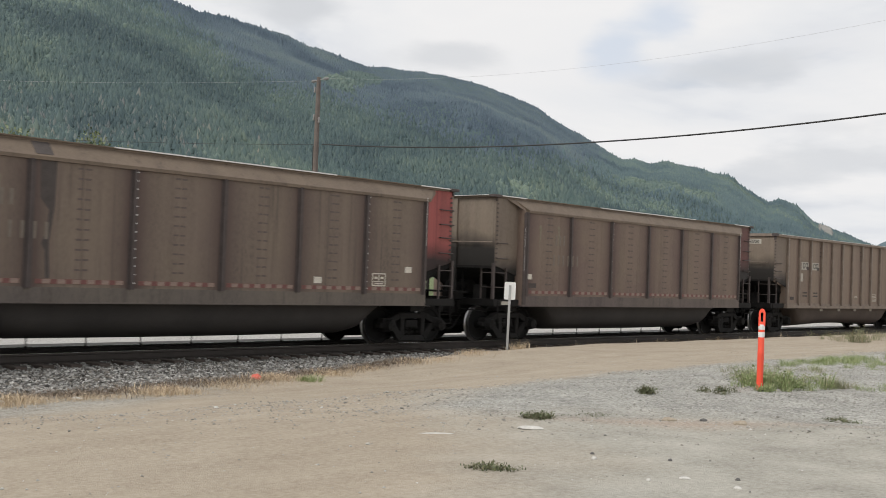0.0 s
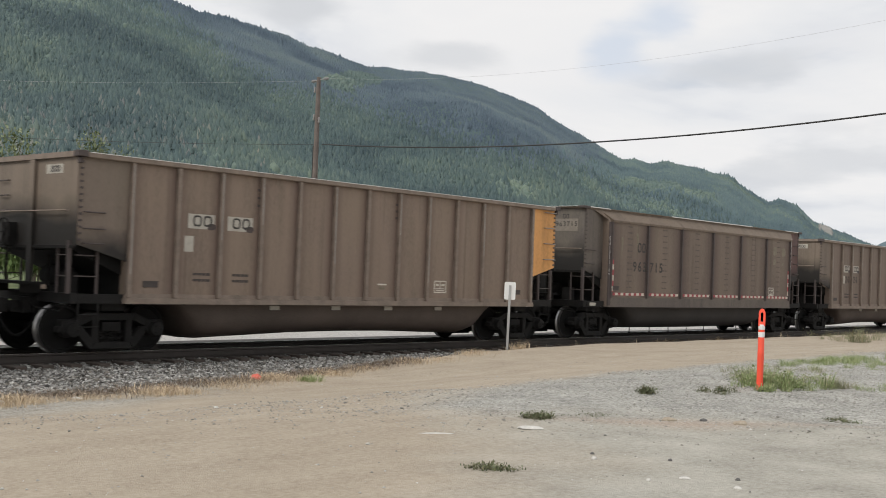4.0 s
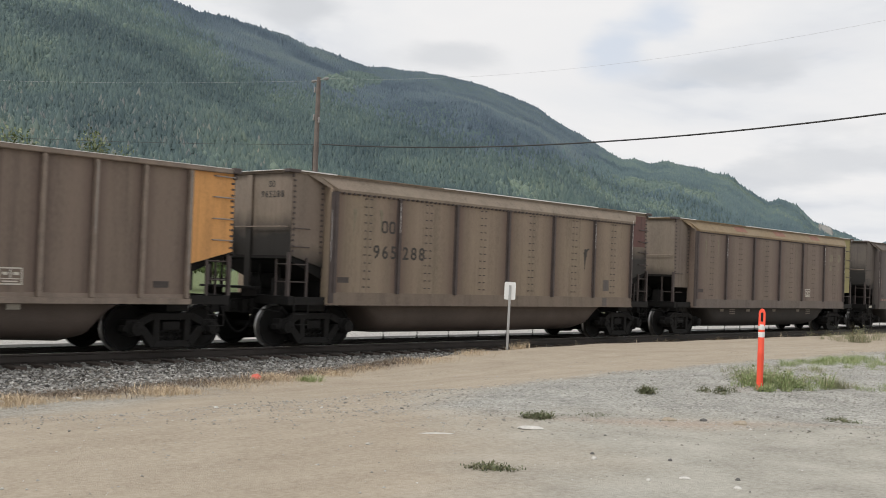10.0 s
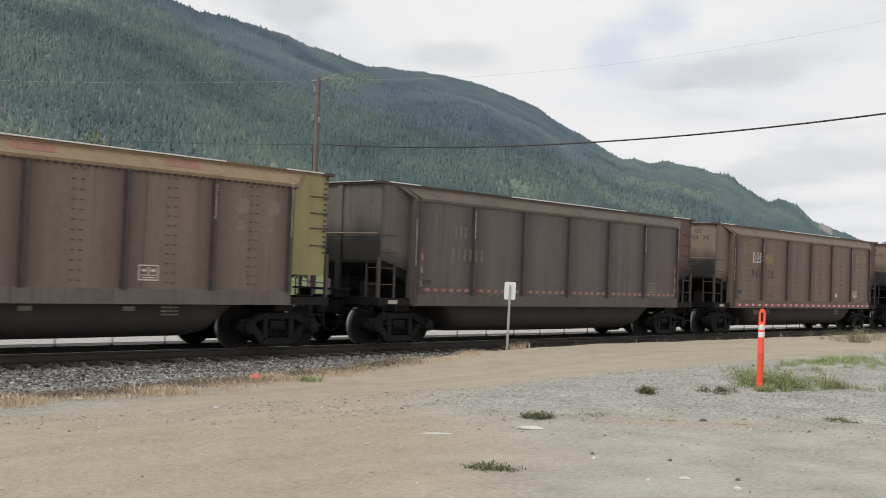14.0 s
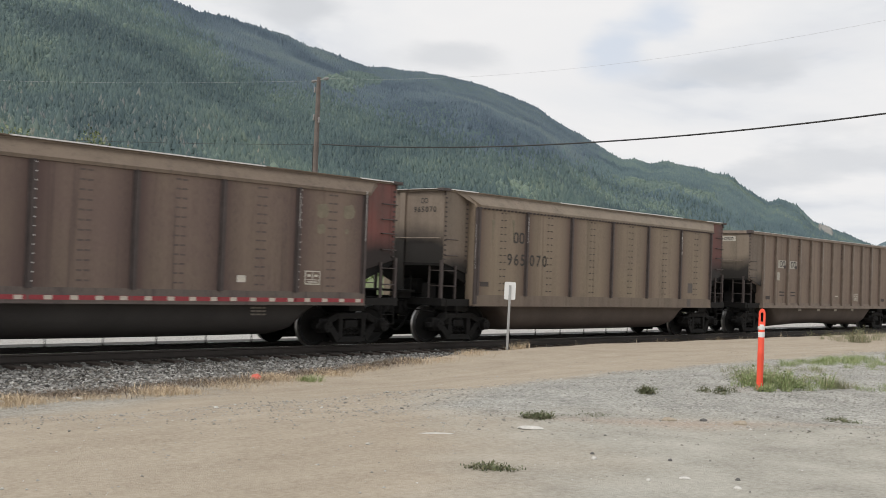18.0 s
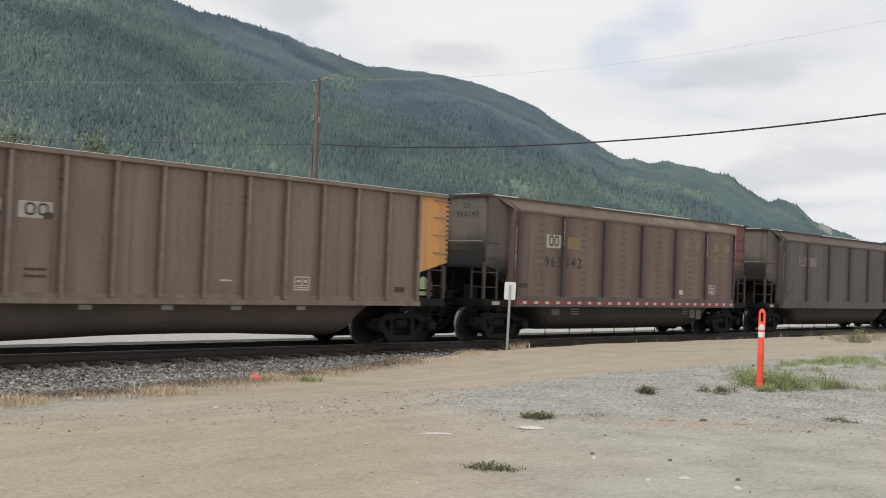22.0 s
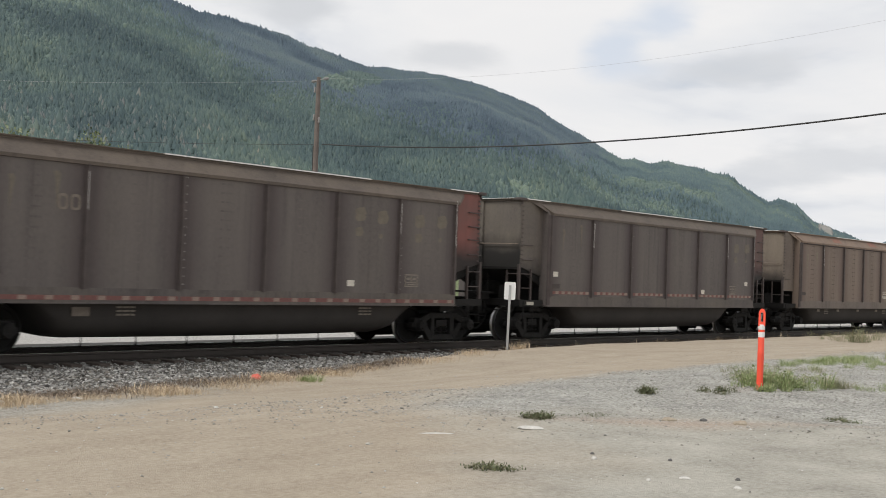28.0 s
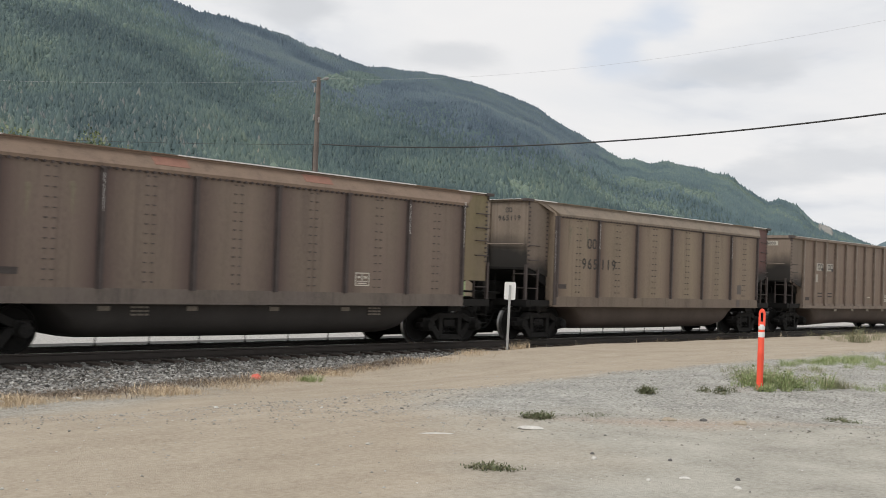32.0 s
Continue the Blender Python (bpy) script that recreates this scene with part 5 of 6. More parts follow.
def marker_post(x, y):
    p = thing("marker_post", pose(x, y, gz(x, y) - 0.02, 0, 0.4, -64), "bright orange plastic marker post with white bands among weeds", "marker post")
    bm = bmesh.new()
    lathe(bm, [(0.046, 0), (0.045, 0.52), (0.048, 0.53), (0.044, 0.55), (0.043, 0.93)], 20, axis="z")
    part("tube", bm, ORANGE, p, smooth=40)
    bm = bmesh.new()
    # flattened grip with a slot: two legs and an arch
    turn = [math.pi * k / 8 for k in range(9)]
    outer = [(0.047, 0.92)] + [(0.047 * math.cos(a), 1.09 + 0.075 * math.sin(a)) for a in turn] + [(-0.047, 0.92)]
    inner = [(0.017, 0.98)] + [(0.017 * math.cos(a), 1.09 + 0.022 * math.sin(a)) for a in turn] + [(-0.017, 0.98)]
    faces = [[bm.verts.new((u, y, v)) for u, v in ring] for y in (-0.034, 0.034) for ring in (outer, inner)]
    n = len(outer)
    for i in range(n):
        j = (i + 1) % n
        for g, w in ((0, 1), (2, 3), (0, 2), (1, 3)):
            bm.faces.new((faces[g][i], faces[g][j], faces[w][j], faces[w][i]))
    part("grip", bm, ORANGE, p)
    for z in (0.760, 0.868):
        bm = bmesh.new()
        lathe(bm, [(0.0445, z), (0.0455, z + 0.005), (0.0455, z + 0.067), (0.0445, z + 0.072)], 20, axis="z")
        part("reflective_band", bm, WHITE, p, "white reflective band", smooth=40)


marker_post(14.84, 7.15)


def track_sign(x, y, z):
    s = thing("track_sign", pose(x, y, z, 0, 0.9, -52), "small white rectangular sign on a grey metal post beside the ballast", "sign")
    bm = bmesh.new()
    box(bm, -0.03, 0.03, -0.045, -0.037, -0.2, 1.50)
    box(bm, -0.03, -0.022, -0.037, -0.021, -0.2, 1.50)
    box(bm, 0.022, 0.03, -0.037, -0.021, -0.2, 1.50)
    part("post", bm, GALVANISED, s)
    bm = bmesh.new()
    turn = [math.pi * k / 10 for k in range(6)]
    prism(bm, [(sx * (0.10 + 0.04 * math.cos(a)), z + sz * 0.04 * math.sin(a)) for sx, sz, z, order in ((1, 1, 1.54, 1), (-1, 1, 1.54, -1), (-1, -1, 1.18, 1), (1, -1, 1.18, -1)) for a in turn[::order]], -0.02, -0.013)
    part("plate", bm, WHITE, s, "white painted plate")


track_sign(21.79, 17.20, -0.22)


def leaf_mix(name, colours):
    return island_mix(name, colours, 0.7)


DRY = leaf_mix("dry_grass_blades", [(0.50, 0.385, 0.25), (0.62, 0.49, 0.33), (0.42, 0.31, 0.20), (0.70, 0.58, 0.41), (0.36, 0.26, 0.17)])
GREEN = leaf_mix("green_weed_blades", [(0.20, 0.27, 0.10), (0.27, 0.34, 0.13), (0.34, 0.38, 0.18), (0.17, 0.23, 0.085), (0.46, 0.44, 0.26)])
DARKWEED = leaf_mix("dark_weed_leaves", [(0.10, 0.125, 0.055), (0.14, 0.165, 0.075), (0.18, 0.17, 0.095), (0.085, 0.105, 0.05), (0.25, 0.215, 0.14)])


def tuft(name, x, y, radius, n, height, mat, label, flat=False, seed=1):
    """A clump of blades that fan out from its middle."""
    rng = np.random.default_rng(seed)
    d = radius * np.sqrt(rng.random(n))
    a = rng.uniform(0, 6.28, n)
    px, py = x + d * np.cos(a), y + d * np.sin(a) * 0.8
    hh = height * rng.uniform(0.35, 1.0, n) * (1.15 - 0.6 * d / radius)
    st = np.stack((np.full(n, 1.6 if flat else 1.0), np.full(n, 2.6 if flat else 1.0), np.full(n, 0.55 if flat else 1.0)), -1)
    ob = mass(name, BLADES, np.stack((px, py, ground_height(px, py) - 0.01), -1), rng.uniform(0, 6.28, n), hh, mat, stretch=st)
    tagged(ob, label, "weeds", kind="stuff")
    return ob


SAGE = leaf_mix("pale_grey_green_weeds", [(0.16, 0.18, 0.09), (0.24, 0.24, 0.13), (0.20, 0.22, 0.12), (0.30, 0.28, 0.17), (0.36, 0.30, 0.17)])


WEED_LEAVES = [([(-0.5, 0, 0), (0, -0.28, 0.15), (0.5, 0, 0.05), (0, 0.28, 0.2)], [(0, 1, 2), (0, 2, 3)]), ([(-0.5, 0, 0.3), (0, -0.25, 0.0), (0.5, 0, -0.3), (0, 0.25, 0.1)], [(0, 1, 2), (0, 2, 3)]),
               ([(0, 0, -0.4), (0.25, 0.1, 0), (0, 0, 0.5), (-0.25, -0.1, 0)], [(0, 1, 2), (0, 2, 3)])]


def weedy(name, x, y, spread_by, clumps, n, height, mat, label, seed, leafy=0.0):
    """A patch of weeds: several loose clumps of different height in one spread."""
    rng = np.random.default_rng(seed)
    places, turns, sizes = [], [], []
    for k in range(clumps):
        cx, cy = x + rng.normal(0, spread_by), y + rng.normal(0, spread_by * 0.7)
        h, rad = height * rng.uniform(0.45, 1.0), rng.uniform(0.3, 1.0) * min(0.2, 0.06 + 0.8 * spread_by)
        m = int(n / clumps)
        a, d = rng.uniform(0, 6.28, m), rad * np.sqrt(rng.random(m))
        px, py = cx + d * np.cos(a), cy + d * np.sin(a)
        places.append(np.stack((px, py, ground_height(px, py) - 0.01), -1))
        turns.append(a - 1.57 + rng.normal(0, 0.7, m))
        sizes.append(h * rng.uniform(0.3, 1.0, m))
    p, t, z = np.concatenate(places), np.concatenate(turns), np.concatenate(sizes)
    st = np.stack((np.full(len(p), 0.55 + 0.35 / (height + 0.2)), rng.uniform(0.8, 3.0, len(p)), np.ones(len(p))), -1)
    pick = rng.integers(0, 4, len(p))
    if leafy:
        # most pieces are small leaves carried at some height on the stalks
        leaf = rng.random(len(p)) < leafy
        p[leaf, 2] += z[leaf] * rng.uniform(0.1, 0.85, leaf.sum())
        p[leaf, :2] += rng.normal(0, 0.03, (leaf.sum(), 2))
        st[leaf] = 1.0
        z = np.where(leaf, rng.uniform(0.02, 0.05, len(p)) * (0.7 + height), z)
        pick = np.where(leaf, rng.integers(4, 4 + len(WEED_LEAVES), len(p)), pick)
    return tagged(mass(name, BLADES + WEED_LEAVES, p, t, z, mat, pick=pick, stretch=st), label, "weeds", kind="stuff")


weedy("green_weed", 15.55, 7.28, 0.30, 24, 3200, 0.42, GREEN, "green weeds round the foot of the orange post", 3, leafy=0.7)
weedy("green_weed", 14.66, 6.96, 0.10, 9, 1100, 0.20, GREEN, "green weeds in front of the orange post", 13, leafy=0.7)
weedy("green_weed", 16.3, 7.7, 0.45, 16, 1700, 0.34, SAGE, "green weeds beside the orange post", 4, leafy=0.6)
weedy("green_weed", 19.16, 8.61, 0.45, 12, 700, 0.16, SAGE, "low pale weeds by the dirt road", 14)
weedy("green_weed", 21.30, 8.82, 0.6, 26, 3200, 0.17, GREEN, "low green grass by the dirt road", 5)
weedy("green_weed", 23.13, 9.02, 0.65, 26, 3200, 0.18, GREEN, "low green grass by the dirt road", 6)
weedy("green_weed", 16.51, 6.77, 0.18, 6, 420, 0.24, SAGE, "sparse green weeds in the gravel", 7)
weedy("green_weed", 16.73, 6.30, 0.22, 7, 420, 0.15, GREEN, "sparse green weeds in the gravel", 8)
weedy("green_weed", 17.20, 6.02, 0.25, 7, 420, 0.16, GREEN, "sparse green weeds in the gravel", 15)
weedy("green_weed", 12.80, 14.30, 0.22, 7, 700, 0.17, GREEN, "bright green tuft in the dry grass", 9)
weedy("dark_weed", 6.59, 5.33, 0.10, 12, 900, 0.06, DARKWEED, "flat dark green weed on packed soil", 21, leafy=0.75)
weedy("dark_weed", 12.81, 7.76, 0.06, 9, 900, 0.16, DARKWEED, "dark green weed in grey gravel", 22, leafy=0.75)
weedy("dark_weed", 9.35, 6.95, 0.08, 10, 1000, 0.11, DARKWEED, "dark green weed in grey gravel", 23, leafy=0.75)
weedy("dark_weed", 10.06, 6.78, 0.14, 6, 200, 0.05, DARKWEED, "dead dark weed in grey gravel", 24, leafy=0.75)
weedy("dark_weed", 11.33, 7.18, 0.22, 7, 200, 0.04, DARKWEED, "dead dark twigs in grey gravel", 25)
weedy("dark_weed", 14.01, 7.42, 0.10, 6, 700, 0.13, DARKWEED, "small dark weed in grey gravel", 26, leafy=0.75)
weedy("dark_weed", 12.33, 4.94, 0.08, 7, 600, 0.09, DARKWEED, "dead dark weed on packed soil", 27, leafy=0.75)
weedy("tall_weed", 35.84, 13.92, 0.4, 12, 600, 0.75, SAGE, "tall grey-green weeds beside the dirt road", 31, leafy=0.75)
weedy("tall_weed", 37.49, 14.86, 0.9, 18, 800, 0.38, SAGE, "grey-green weeds beside the dirt road", 32, leafy=0.75)
weedy("tall_weed", 40.11, 15.12, 1.2, 20, 800, 0.4, SAGE, "grey-green weeds beside the dirt road", 33, leafy=0.75)
weedy("dry_weed", 22.02, 17.12, 0.16, 6, 420, 0.42, DRY, "dry straw-coloured tuft at the foot of the sign", 34)


weedy("dry_weed", 11.05, 18.45, 0.02, 2, 10, 0.24, DRY, "thin dry stalk in the ballast beside the rail", 35)
weedy("dry_weed", 12.35, 18.5, 0.02, 2, 10, 0.26, DRY, "thin dry stalk in the ballast beside the rail", 36)


def dry_strip():
    """Dry grass along the ballast: dense straw on the lot's side, dead brown litter towards the stones, sparse tufts further on."""
    rng = np.random.default_rng(11)
    n = 46000
    x = np.concatenate((rng.uniform(3, 20, n), rng.uniform(20, 46, 3000)))
    line = np.interp(x, [3, 7, 8.5, 10, 12, 13, 16, 19.5, 23, 60], [13.75, 13.98, 14.12, 14.34, 14.7, 14.95, 15.4, 16.1, 17.0, 16.6])
    y = line + rng.normal(0, 0.27, len(x)) + 0.12 * np.sin(x * 1.7)
    clump = np.sin(x * 5.1 + y * 3) * np.sin(x * 2.3 + 1) * np.sin(x * 0.9)
    keep = (rng.random(len(x)) < 0.65 + 0.35 * (clump > -0.12)) & (rng.random(len(x)) < np.where(x > 14, np.where(x > 20, 0.4, 0.35), 1.0))
    x, y = x[keep], y[keep]
    z = np.maximum(ground_height(x, y), np.where(np.abs(y - TRACK_Y) < 4.4, ballast_top(y), -9)) - 0.01
    size = (0.03 + 0.16 * rng.random(len(x)) ** 2.2) * (0.75 + 0.5 * np.sin(x * 3.7) * np.sin(x * 1.1)) * np.where(x > 20, 1.0, 0.78)
    st = np.stack((np.full(len(x), 2.0), rng.uniform(1.0, 4.5, len(x)), np.ones(len(x))), -1)
    ob = mass("dry_grass", BLADES, np.stack((x, y, z), -1), rng.uniform(0, 6.28, len(x)), size, DRY, stretch=st)
    tagged(ob, "strip of straw-coloured dry grass along the ballast", "grass", kind="stuff")
    n = 15000
    x = rng.uniform(3, 17, n)
    y = np.interp(x, [3, 9, 12, 18], [14.45, 14.75, 15.1, 16.1]) + rng.normal(0, 0.26, n)
    z = np.maximum(ground_height(x, y), np.where(np.abs(y - TRACK_Y) < 4.4, ballast_top(y), -9))
    st = np.stack((np.full(n, 2.0), np.full(n, 3.0), np.full(n, 0.6)), -1)
    ob = mass("dead_grass", BLADES, np.stack((x, y, z), -1), rng.uniform(0, 6.28, n), rng.uniform(0.06, 0.14, n), LITTER, stretch=st)
    tagged(ob, "dead brown grass at the foot of the ballast", "grass", kind="stuff")


LITTER = leaf_mix("dead_brown_grass", [(0.12, 0.09, 0.065), (0.18, 0.135, 0.095), (0.23, 0.17, 0.12), (0.09, 0.07, 0.055)])
dry_strip()
GRAVEL_MIX = island_mix("gravel_pieces", [(0.20, 0.19, 0.17), (0.32, 0.305, 0.27), (0.43, 0.415, 0.375), (0.27, 0.25, 0.215), (0.60, 0.585, 0.545)])


def loose_gravel():
    rng = np.random.default_rng(12)
    n = 110000
    x, y = rng.uniform(3, 34, n), rng.uniform(2.0, 14.4, n)
    grey = (x + y > 15.5 + rng.normal(0, 1.0, n)) & (y < 10.7 + rng.normal(0, 0.2, n))
    keep = (grey & (rng.random(n) < 0.75)) | (rng.random(n) < 0.045) | ((y > 8.6 + 0.52 * x) & (x < 13) & (rng.random(n) < 0.4))
    x, y, grey = x[keep], y[keep], grey[keep]
    size = np.exp(rng.normal(-4.25, 0.42, len(x))) * np.where(y > 8.6 + 0.52 * x, 0.7, 1.0)
    ob = mass("loose_gravel", STONES, np.stack((x, y, ground_height(x, y) + size * 0.10), -1), rng.uniform(0, 6.28, len(x)), size, GRAVEL_MIX)
    tagged(ob, "loose grey and tan gravel stones on the lot", "gravel", kind="stuff")


loose_gravel()
PALE_STONE = simple("pale_stone", (0.54, 0.52, 0.48), 0.85, 0, 0.2, 12.0, 60.0, 0.003)
DARK_STONE = simple("dark_stone", (0.11, 0.105, 0.10), 0.85, 0, 0.3, 12.0, 60.0, 0.003)


def rock(x, y, length, wide, high, mat, label, turn, seed):
    """A worn stone, half sunk in the ground."""
    rng = np.random.default_rng(seed)
    bm = bmesh.new()
    bmesh.ops.create_icosphere(bm, subdivisions=2, radius=0.5)
    for v in bm.verts:
        k = 1 + 0.16 * (rng.random() - 0.5) + 0.2 * noise.noise(v.co * 2.3 + Vector((seed, 0, 0)))
        v.co = Vector((v.co.x * length * k, v.co.y * wide * k, v.co.z * high * k))
    ob = part("stone", bm, mat, None, smooth=35)
    ob.matrix_basis = pose(x, y, gz(x, y) + high * 0.12, 0, 0, turn)
    tagged(ob, label, "stone")


for k, (x, y, ln, wd, hg, mat, label) in enumerate((
        (8.69, 6.53, 0.26, 0.13, 0.05, PALE_STONE, "flat white stone on packed soil"), (7.71, 6.90, 0.36, 0.035, 0.02, PALE_STONE, "long pale splinter of stone on dirt"),
        (7.44, 3.73, 0.06, 0.04, 0.03, PALE_STONE, "white stone on packed soil"), (7.49, 4.18, 0.09, 0.05, 0.03, PALE_STONE, "white stone on packed soil"), (7.71, 5.14, 0.05, 0.04, 0.04, PALE_STONE, "white stone on packed soil"), (7.22, 4.33, 0.04, 0.03, 0.03, PALE_STONE, "white stone on packed soil"), (7.92, 5.30, 0.04, 0.03, 0.03, DARK_STONE, "dark stone on packed soil"), (8.10, 4.66, 0.035, 0.03, 0.03, DARK_STONE, "dark stone on packed soil"), (7.74, 3.88, 0.04, 0.03, 0.03, DARK_STONE, "dark stone on packed soil"), (10.59, 6.13, 0.16, 0.12, 0.06, GROUND, "low clod of packed soil"), (10.86, 5.86, 0.09, 0.07, 0.05, DARK_STONE, "dark stone on packed soil"), (10.91, 5.46, 0.15, 0.1, 0.07, GROUND, "low clod of packed soil"), (7.11, 13.97, 0.12, 0.10, 0.09, PALE_STONE, "pale round rock at the grass edge"), (8.34, 14.22, 0.15, 0.08, 0.06, PALE_STONE, "white rock at the grass edge"))):
    rock(x, y, ln, wd, hg, mat, label, -50 + 17 * math.sin(k * 2.1), k)


def scrap():
    bm = bmesh.new()
    prism(bm, [(-0.09, 0.0), (0.08, -0.01), (0.10, 0.05), (0.02, 0.10), (-0.07, 0.07)], -0.01, 0.01)
    ob = part("plastic_scrap", bm, simple("faded_red_plastic", (0.75, 0.16, 0.11), 0.5), None)
    ob.matrix_basis = pose(12.10, 14.95, gz(12.10, 14.95) + 0.02, -20, 5, -48)
    tagged(ob, "scrap of faded red plastic in dry grass", "litter")


scrap()


# ---------------------------------------------------------------- power line
def power_pole(x, y, top, name="utility_pole"):
    base = gz(x, y)
    p = thing(name, pose(x, y, base), "weathered brown wooden utility pole with insulators", "utility pole")
    h = top - base
    bm = bmesh.new()
    lathe(bm, [(0.13, -0.2), (0.12, h * 0.3), (0.105, h * 0.7), (0.085, h)], 12, axis="z")
    part("pole", bm, POLE_WOOD, p, smooth=40)
    return p, h


CABLE = simple("black_cable", (0.03, 0.03, 0.03), 0.6)
WIRE = simple("grey_conductor_wire", (0.42, 0.42, 0.42), 0.5, 0.3)


def span(name, a, b, sag, r, mat, label, pieces=40):
    """A wire that hangs from a to b."""
    a, b = Vector(a), Vector(b)
    cu = bpy.data.curves.new(name, "CURVE")
    cu.dimensions, cu.bevel_depth, cu.bevel_resolution = "3D", r, 1
    s = cu.splines.new("POLY")
    s.points.add(pieces)
    for k, pt in enumerate(s.points):
        u = k / pieces
        q = a.lerp(b, u) - Vector((0, 0, 4 * sag * u * (1 - u)))
        pt.co = (*q, 1)
    tmp = new(name, cu)
    bpy.context.view_layer.update()
    mesh = bpy.data.meshes.new_from_object(tmp.evaluated_get(bpy.context.evaluated_depsgraph_get()))
    bpy.data.objects.remove(tmp)
    mesh.materials.clear()
    mesh.materials.append(mat)
    return tagged(new(name, mesh), label, "cable")


POLE_X, POLE_Y, POLE_TOP = 29.95, 33.78, 9.27
pole, pole_h = power_pole(POLE_X, POLE_Y, POLE_TOP)


def pole_gear():
    """Insulators, brackets and the guard of the pole's ground wire."""
    h = pole_h
    for y, z in ((0.30, h - 0.14), (-0.42, h - 0.10)):
        bm = bmesh.new()
        lathe(bm, [(0.02, -0.16), (0.06, -0.12), (0.025, -0.08), (0.065, -0.03), (0.025, 0.0), (0.065, 0.05), (0.02, 0.12)], 10, (0, y, z))
        part("insulator", bm, PORCELAIN, pole, "pale porcelain insulator", smooth=40)
        bm = bmesh.new()
        rod(bm, (0, 0.10 * (1 if y > 0 else -1), z), (0, y * 0.8, z), 0.02, 6)
        part("bracket", bm, GALVANISED, pole)
    for y, z in ((0.15, h - 0.50), (0.14, h - 1.62), (-0.16, h - 1.75)):
        bm = bmesh.new()
        lathe(bm, [(0.02, z - 0.12), (0.05, z - 0.09), (0.035, z), (0.05, z + 0.06), (0.02, z + 0.12)], 10, (-0.05, y, 0), axis="z")
        part("insulator", bm, PORCELAIN, pole, "pale porcelain insulator", smooth=40)
    bm = bmesh.new()
    rod(bm, (-0.02, 0.17, 0.3), (-0.02, 0.15, h - 2.8), 0.025, 6)
    part("conduit", bm, CABLE, pole)


PORCELAIN = simple("porcelain", (0.24, 0.23, 0.22), 0.3)
pole_gear()
FAR_POLES = [power_pole(29.9, 0.0, 10.2)[0], power_pole(12.5, 54.0, 9.6)[0]]
span("service_cable", (30.09, 33.58, 6.56), (30.09, 0.15, 7.33), 0.95, 0.026, CABLE, "thick black cable that crosses over the railway")
span("service_cable", (30.03, 33.88, 6.56), (11.93, 54.35, 6.96), 0.35, 0.008, CABLE, "thin dark wire that runs to the next pole")
span("power_wire", (29.93, 33.31, 9.18), (30.08, 0.08, 10.14), 1.2, 0.0026, WIRE, "thin bare power wire over the railway")
span("power_wire", (29.82, 34.21, 9.14), (11.97, 54.37, 9.04), 0.4, 0.003, WIRE, "thin bare power wire between wooden poles")


# ---------------------------------------------------------------- beyond the track
SIDING = simple("white_painted_siding", (0.74, 0.74, 0.72), 0.6, 0, 0.08, 2.0)
ROOFING = simple("grey_metal_roofing", (0.36, 0.36, 0.36), 0.5, 0.2, 0.15, 2.0)
PANE = simple("dark_window_glass", (0.03, 0.035, 0.04), 0.12, 0, 0.1, 2.0)
DARK_BOX = simple("dark_grey_painted_steel", (0.075, 0.078, 0.08), 0.5, 0.1, 0.2, 2.0)


def house():
    h = thing("house", pose(39.99, 63.97, gz(39.99, 63.97), 0, 0, -48.5), "small white clapboard house with a grey metal roof", "house")
    # walls of lapped boards round an open inside
    bm = bmesh.new()
    for k in range(15):
        z = k * 0.2
        for x0, x1 in ((-3.0, -1.75), (-0.85, 0.6), (1.8, 3.0)):
            if 4 <= k <= 10 or x0 == -3.0:
                prism(bm, [(0.0, z), (-0.03, z), (-0.012, z + 0.2), (0.0, z + 0.2)], x0, x1, "x")
        if not 4 <= k <= 10:
            prism(bm, [(0.0, z), (-0.03, z), (-0.012, z + 0.2), (0.0, z + 0.2)], -0.85, 3.0, "x")
    part("front_wall", bm, SIDING, h, "white lapped boards")
    for nm, q in (("side_wall", (-3.0, -2.9, 0.0, 6.5)), ("side_wall", (2.9, 3.0, 0.0, 6.5)), ("back_wall", (-2.9, 2.9, 6.4, 6.5))):
        bm = bmesh.new()
        box(bm, *q, 0, 3.0)
        part(nm, bm, SIDING, h)
    bm = bmesh.new()
    box(bm, -1.7, -0.9, 0.02, 0.07, 0.05, 2.05)
    door = part("door", bm, SIDING, h, "white panelled door")
    bm = bmesh.new()
    box(bm, -1.55, -1.05, 0.01, 0.03, 1.2, 1.9)
    part("door_pane", bm, PANE, door)
    bm = bmesh.new()
    box(bm, 0.64, 1.76, 0.03, 0.06, 0.82, 2.18)
    win = part("window", bm, PANE, h, "dark glass window")
    for q in ((0.58, 0.66, 0.78, 2.22), (1.74, 1.82, 0.78, 2.22), (1.17, 1.23, 0.82, 2.18), (0.58, 1.82, 2.16, 2.24), (0.58, 1.82, 0.76, 0.84)):
        bm = bmesh.new()
        box(bm, q[0], q[1], -0.04, 0.03, q[2], q[3])
        part("frame_bar", bm, SIDING, win)
    bm = bmesh.new()
    prism(bm, [(-0.5, 2.95), (3.25, 4.1), (7.0, 2.95), (7.0, 2.87), (3.25, 4.0), (-0.5, 2.87)], -3.4, 3.4, "x")
    part("roof", bm, ROOFING, h)


house()


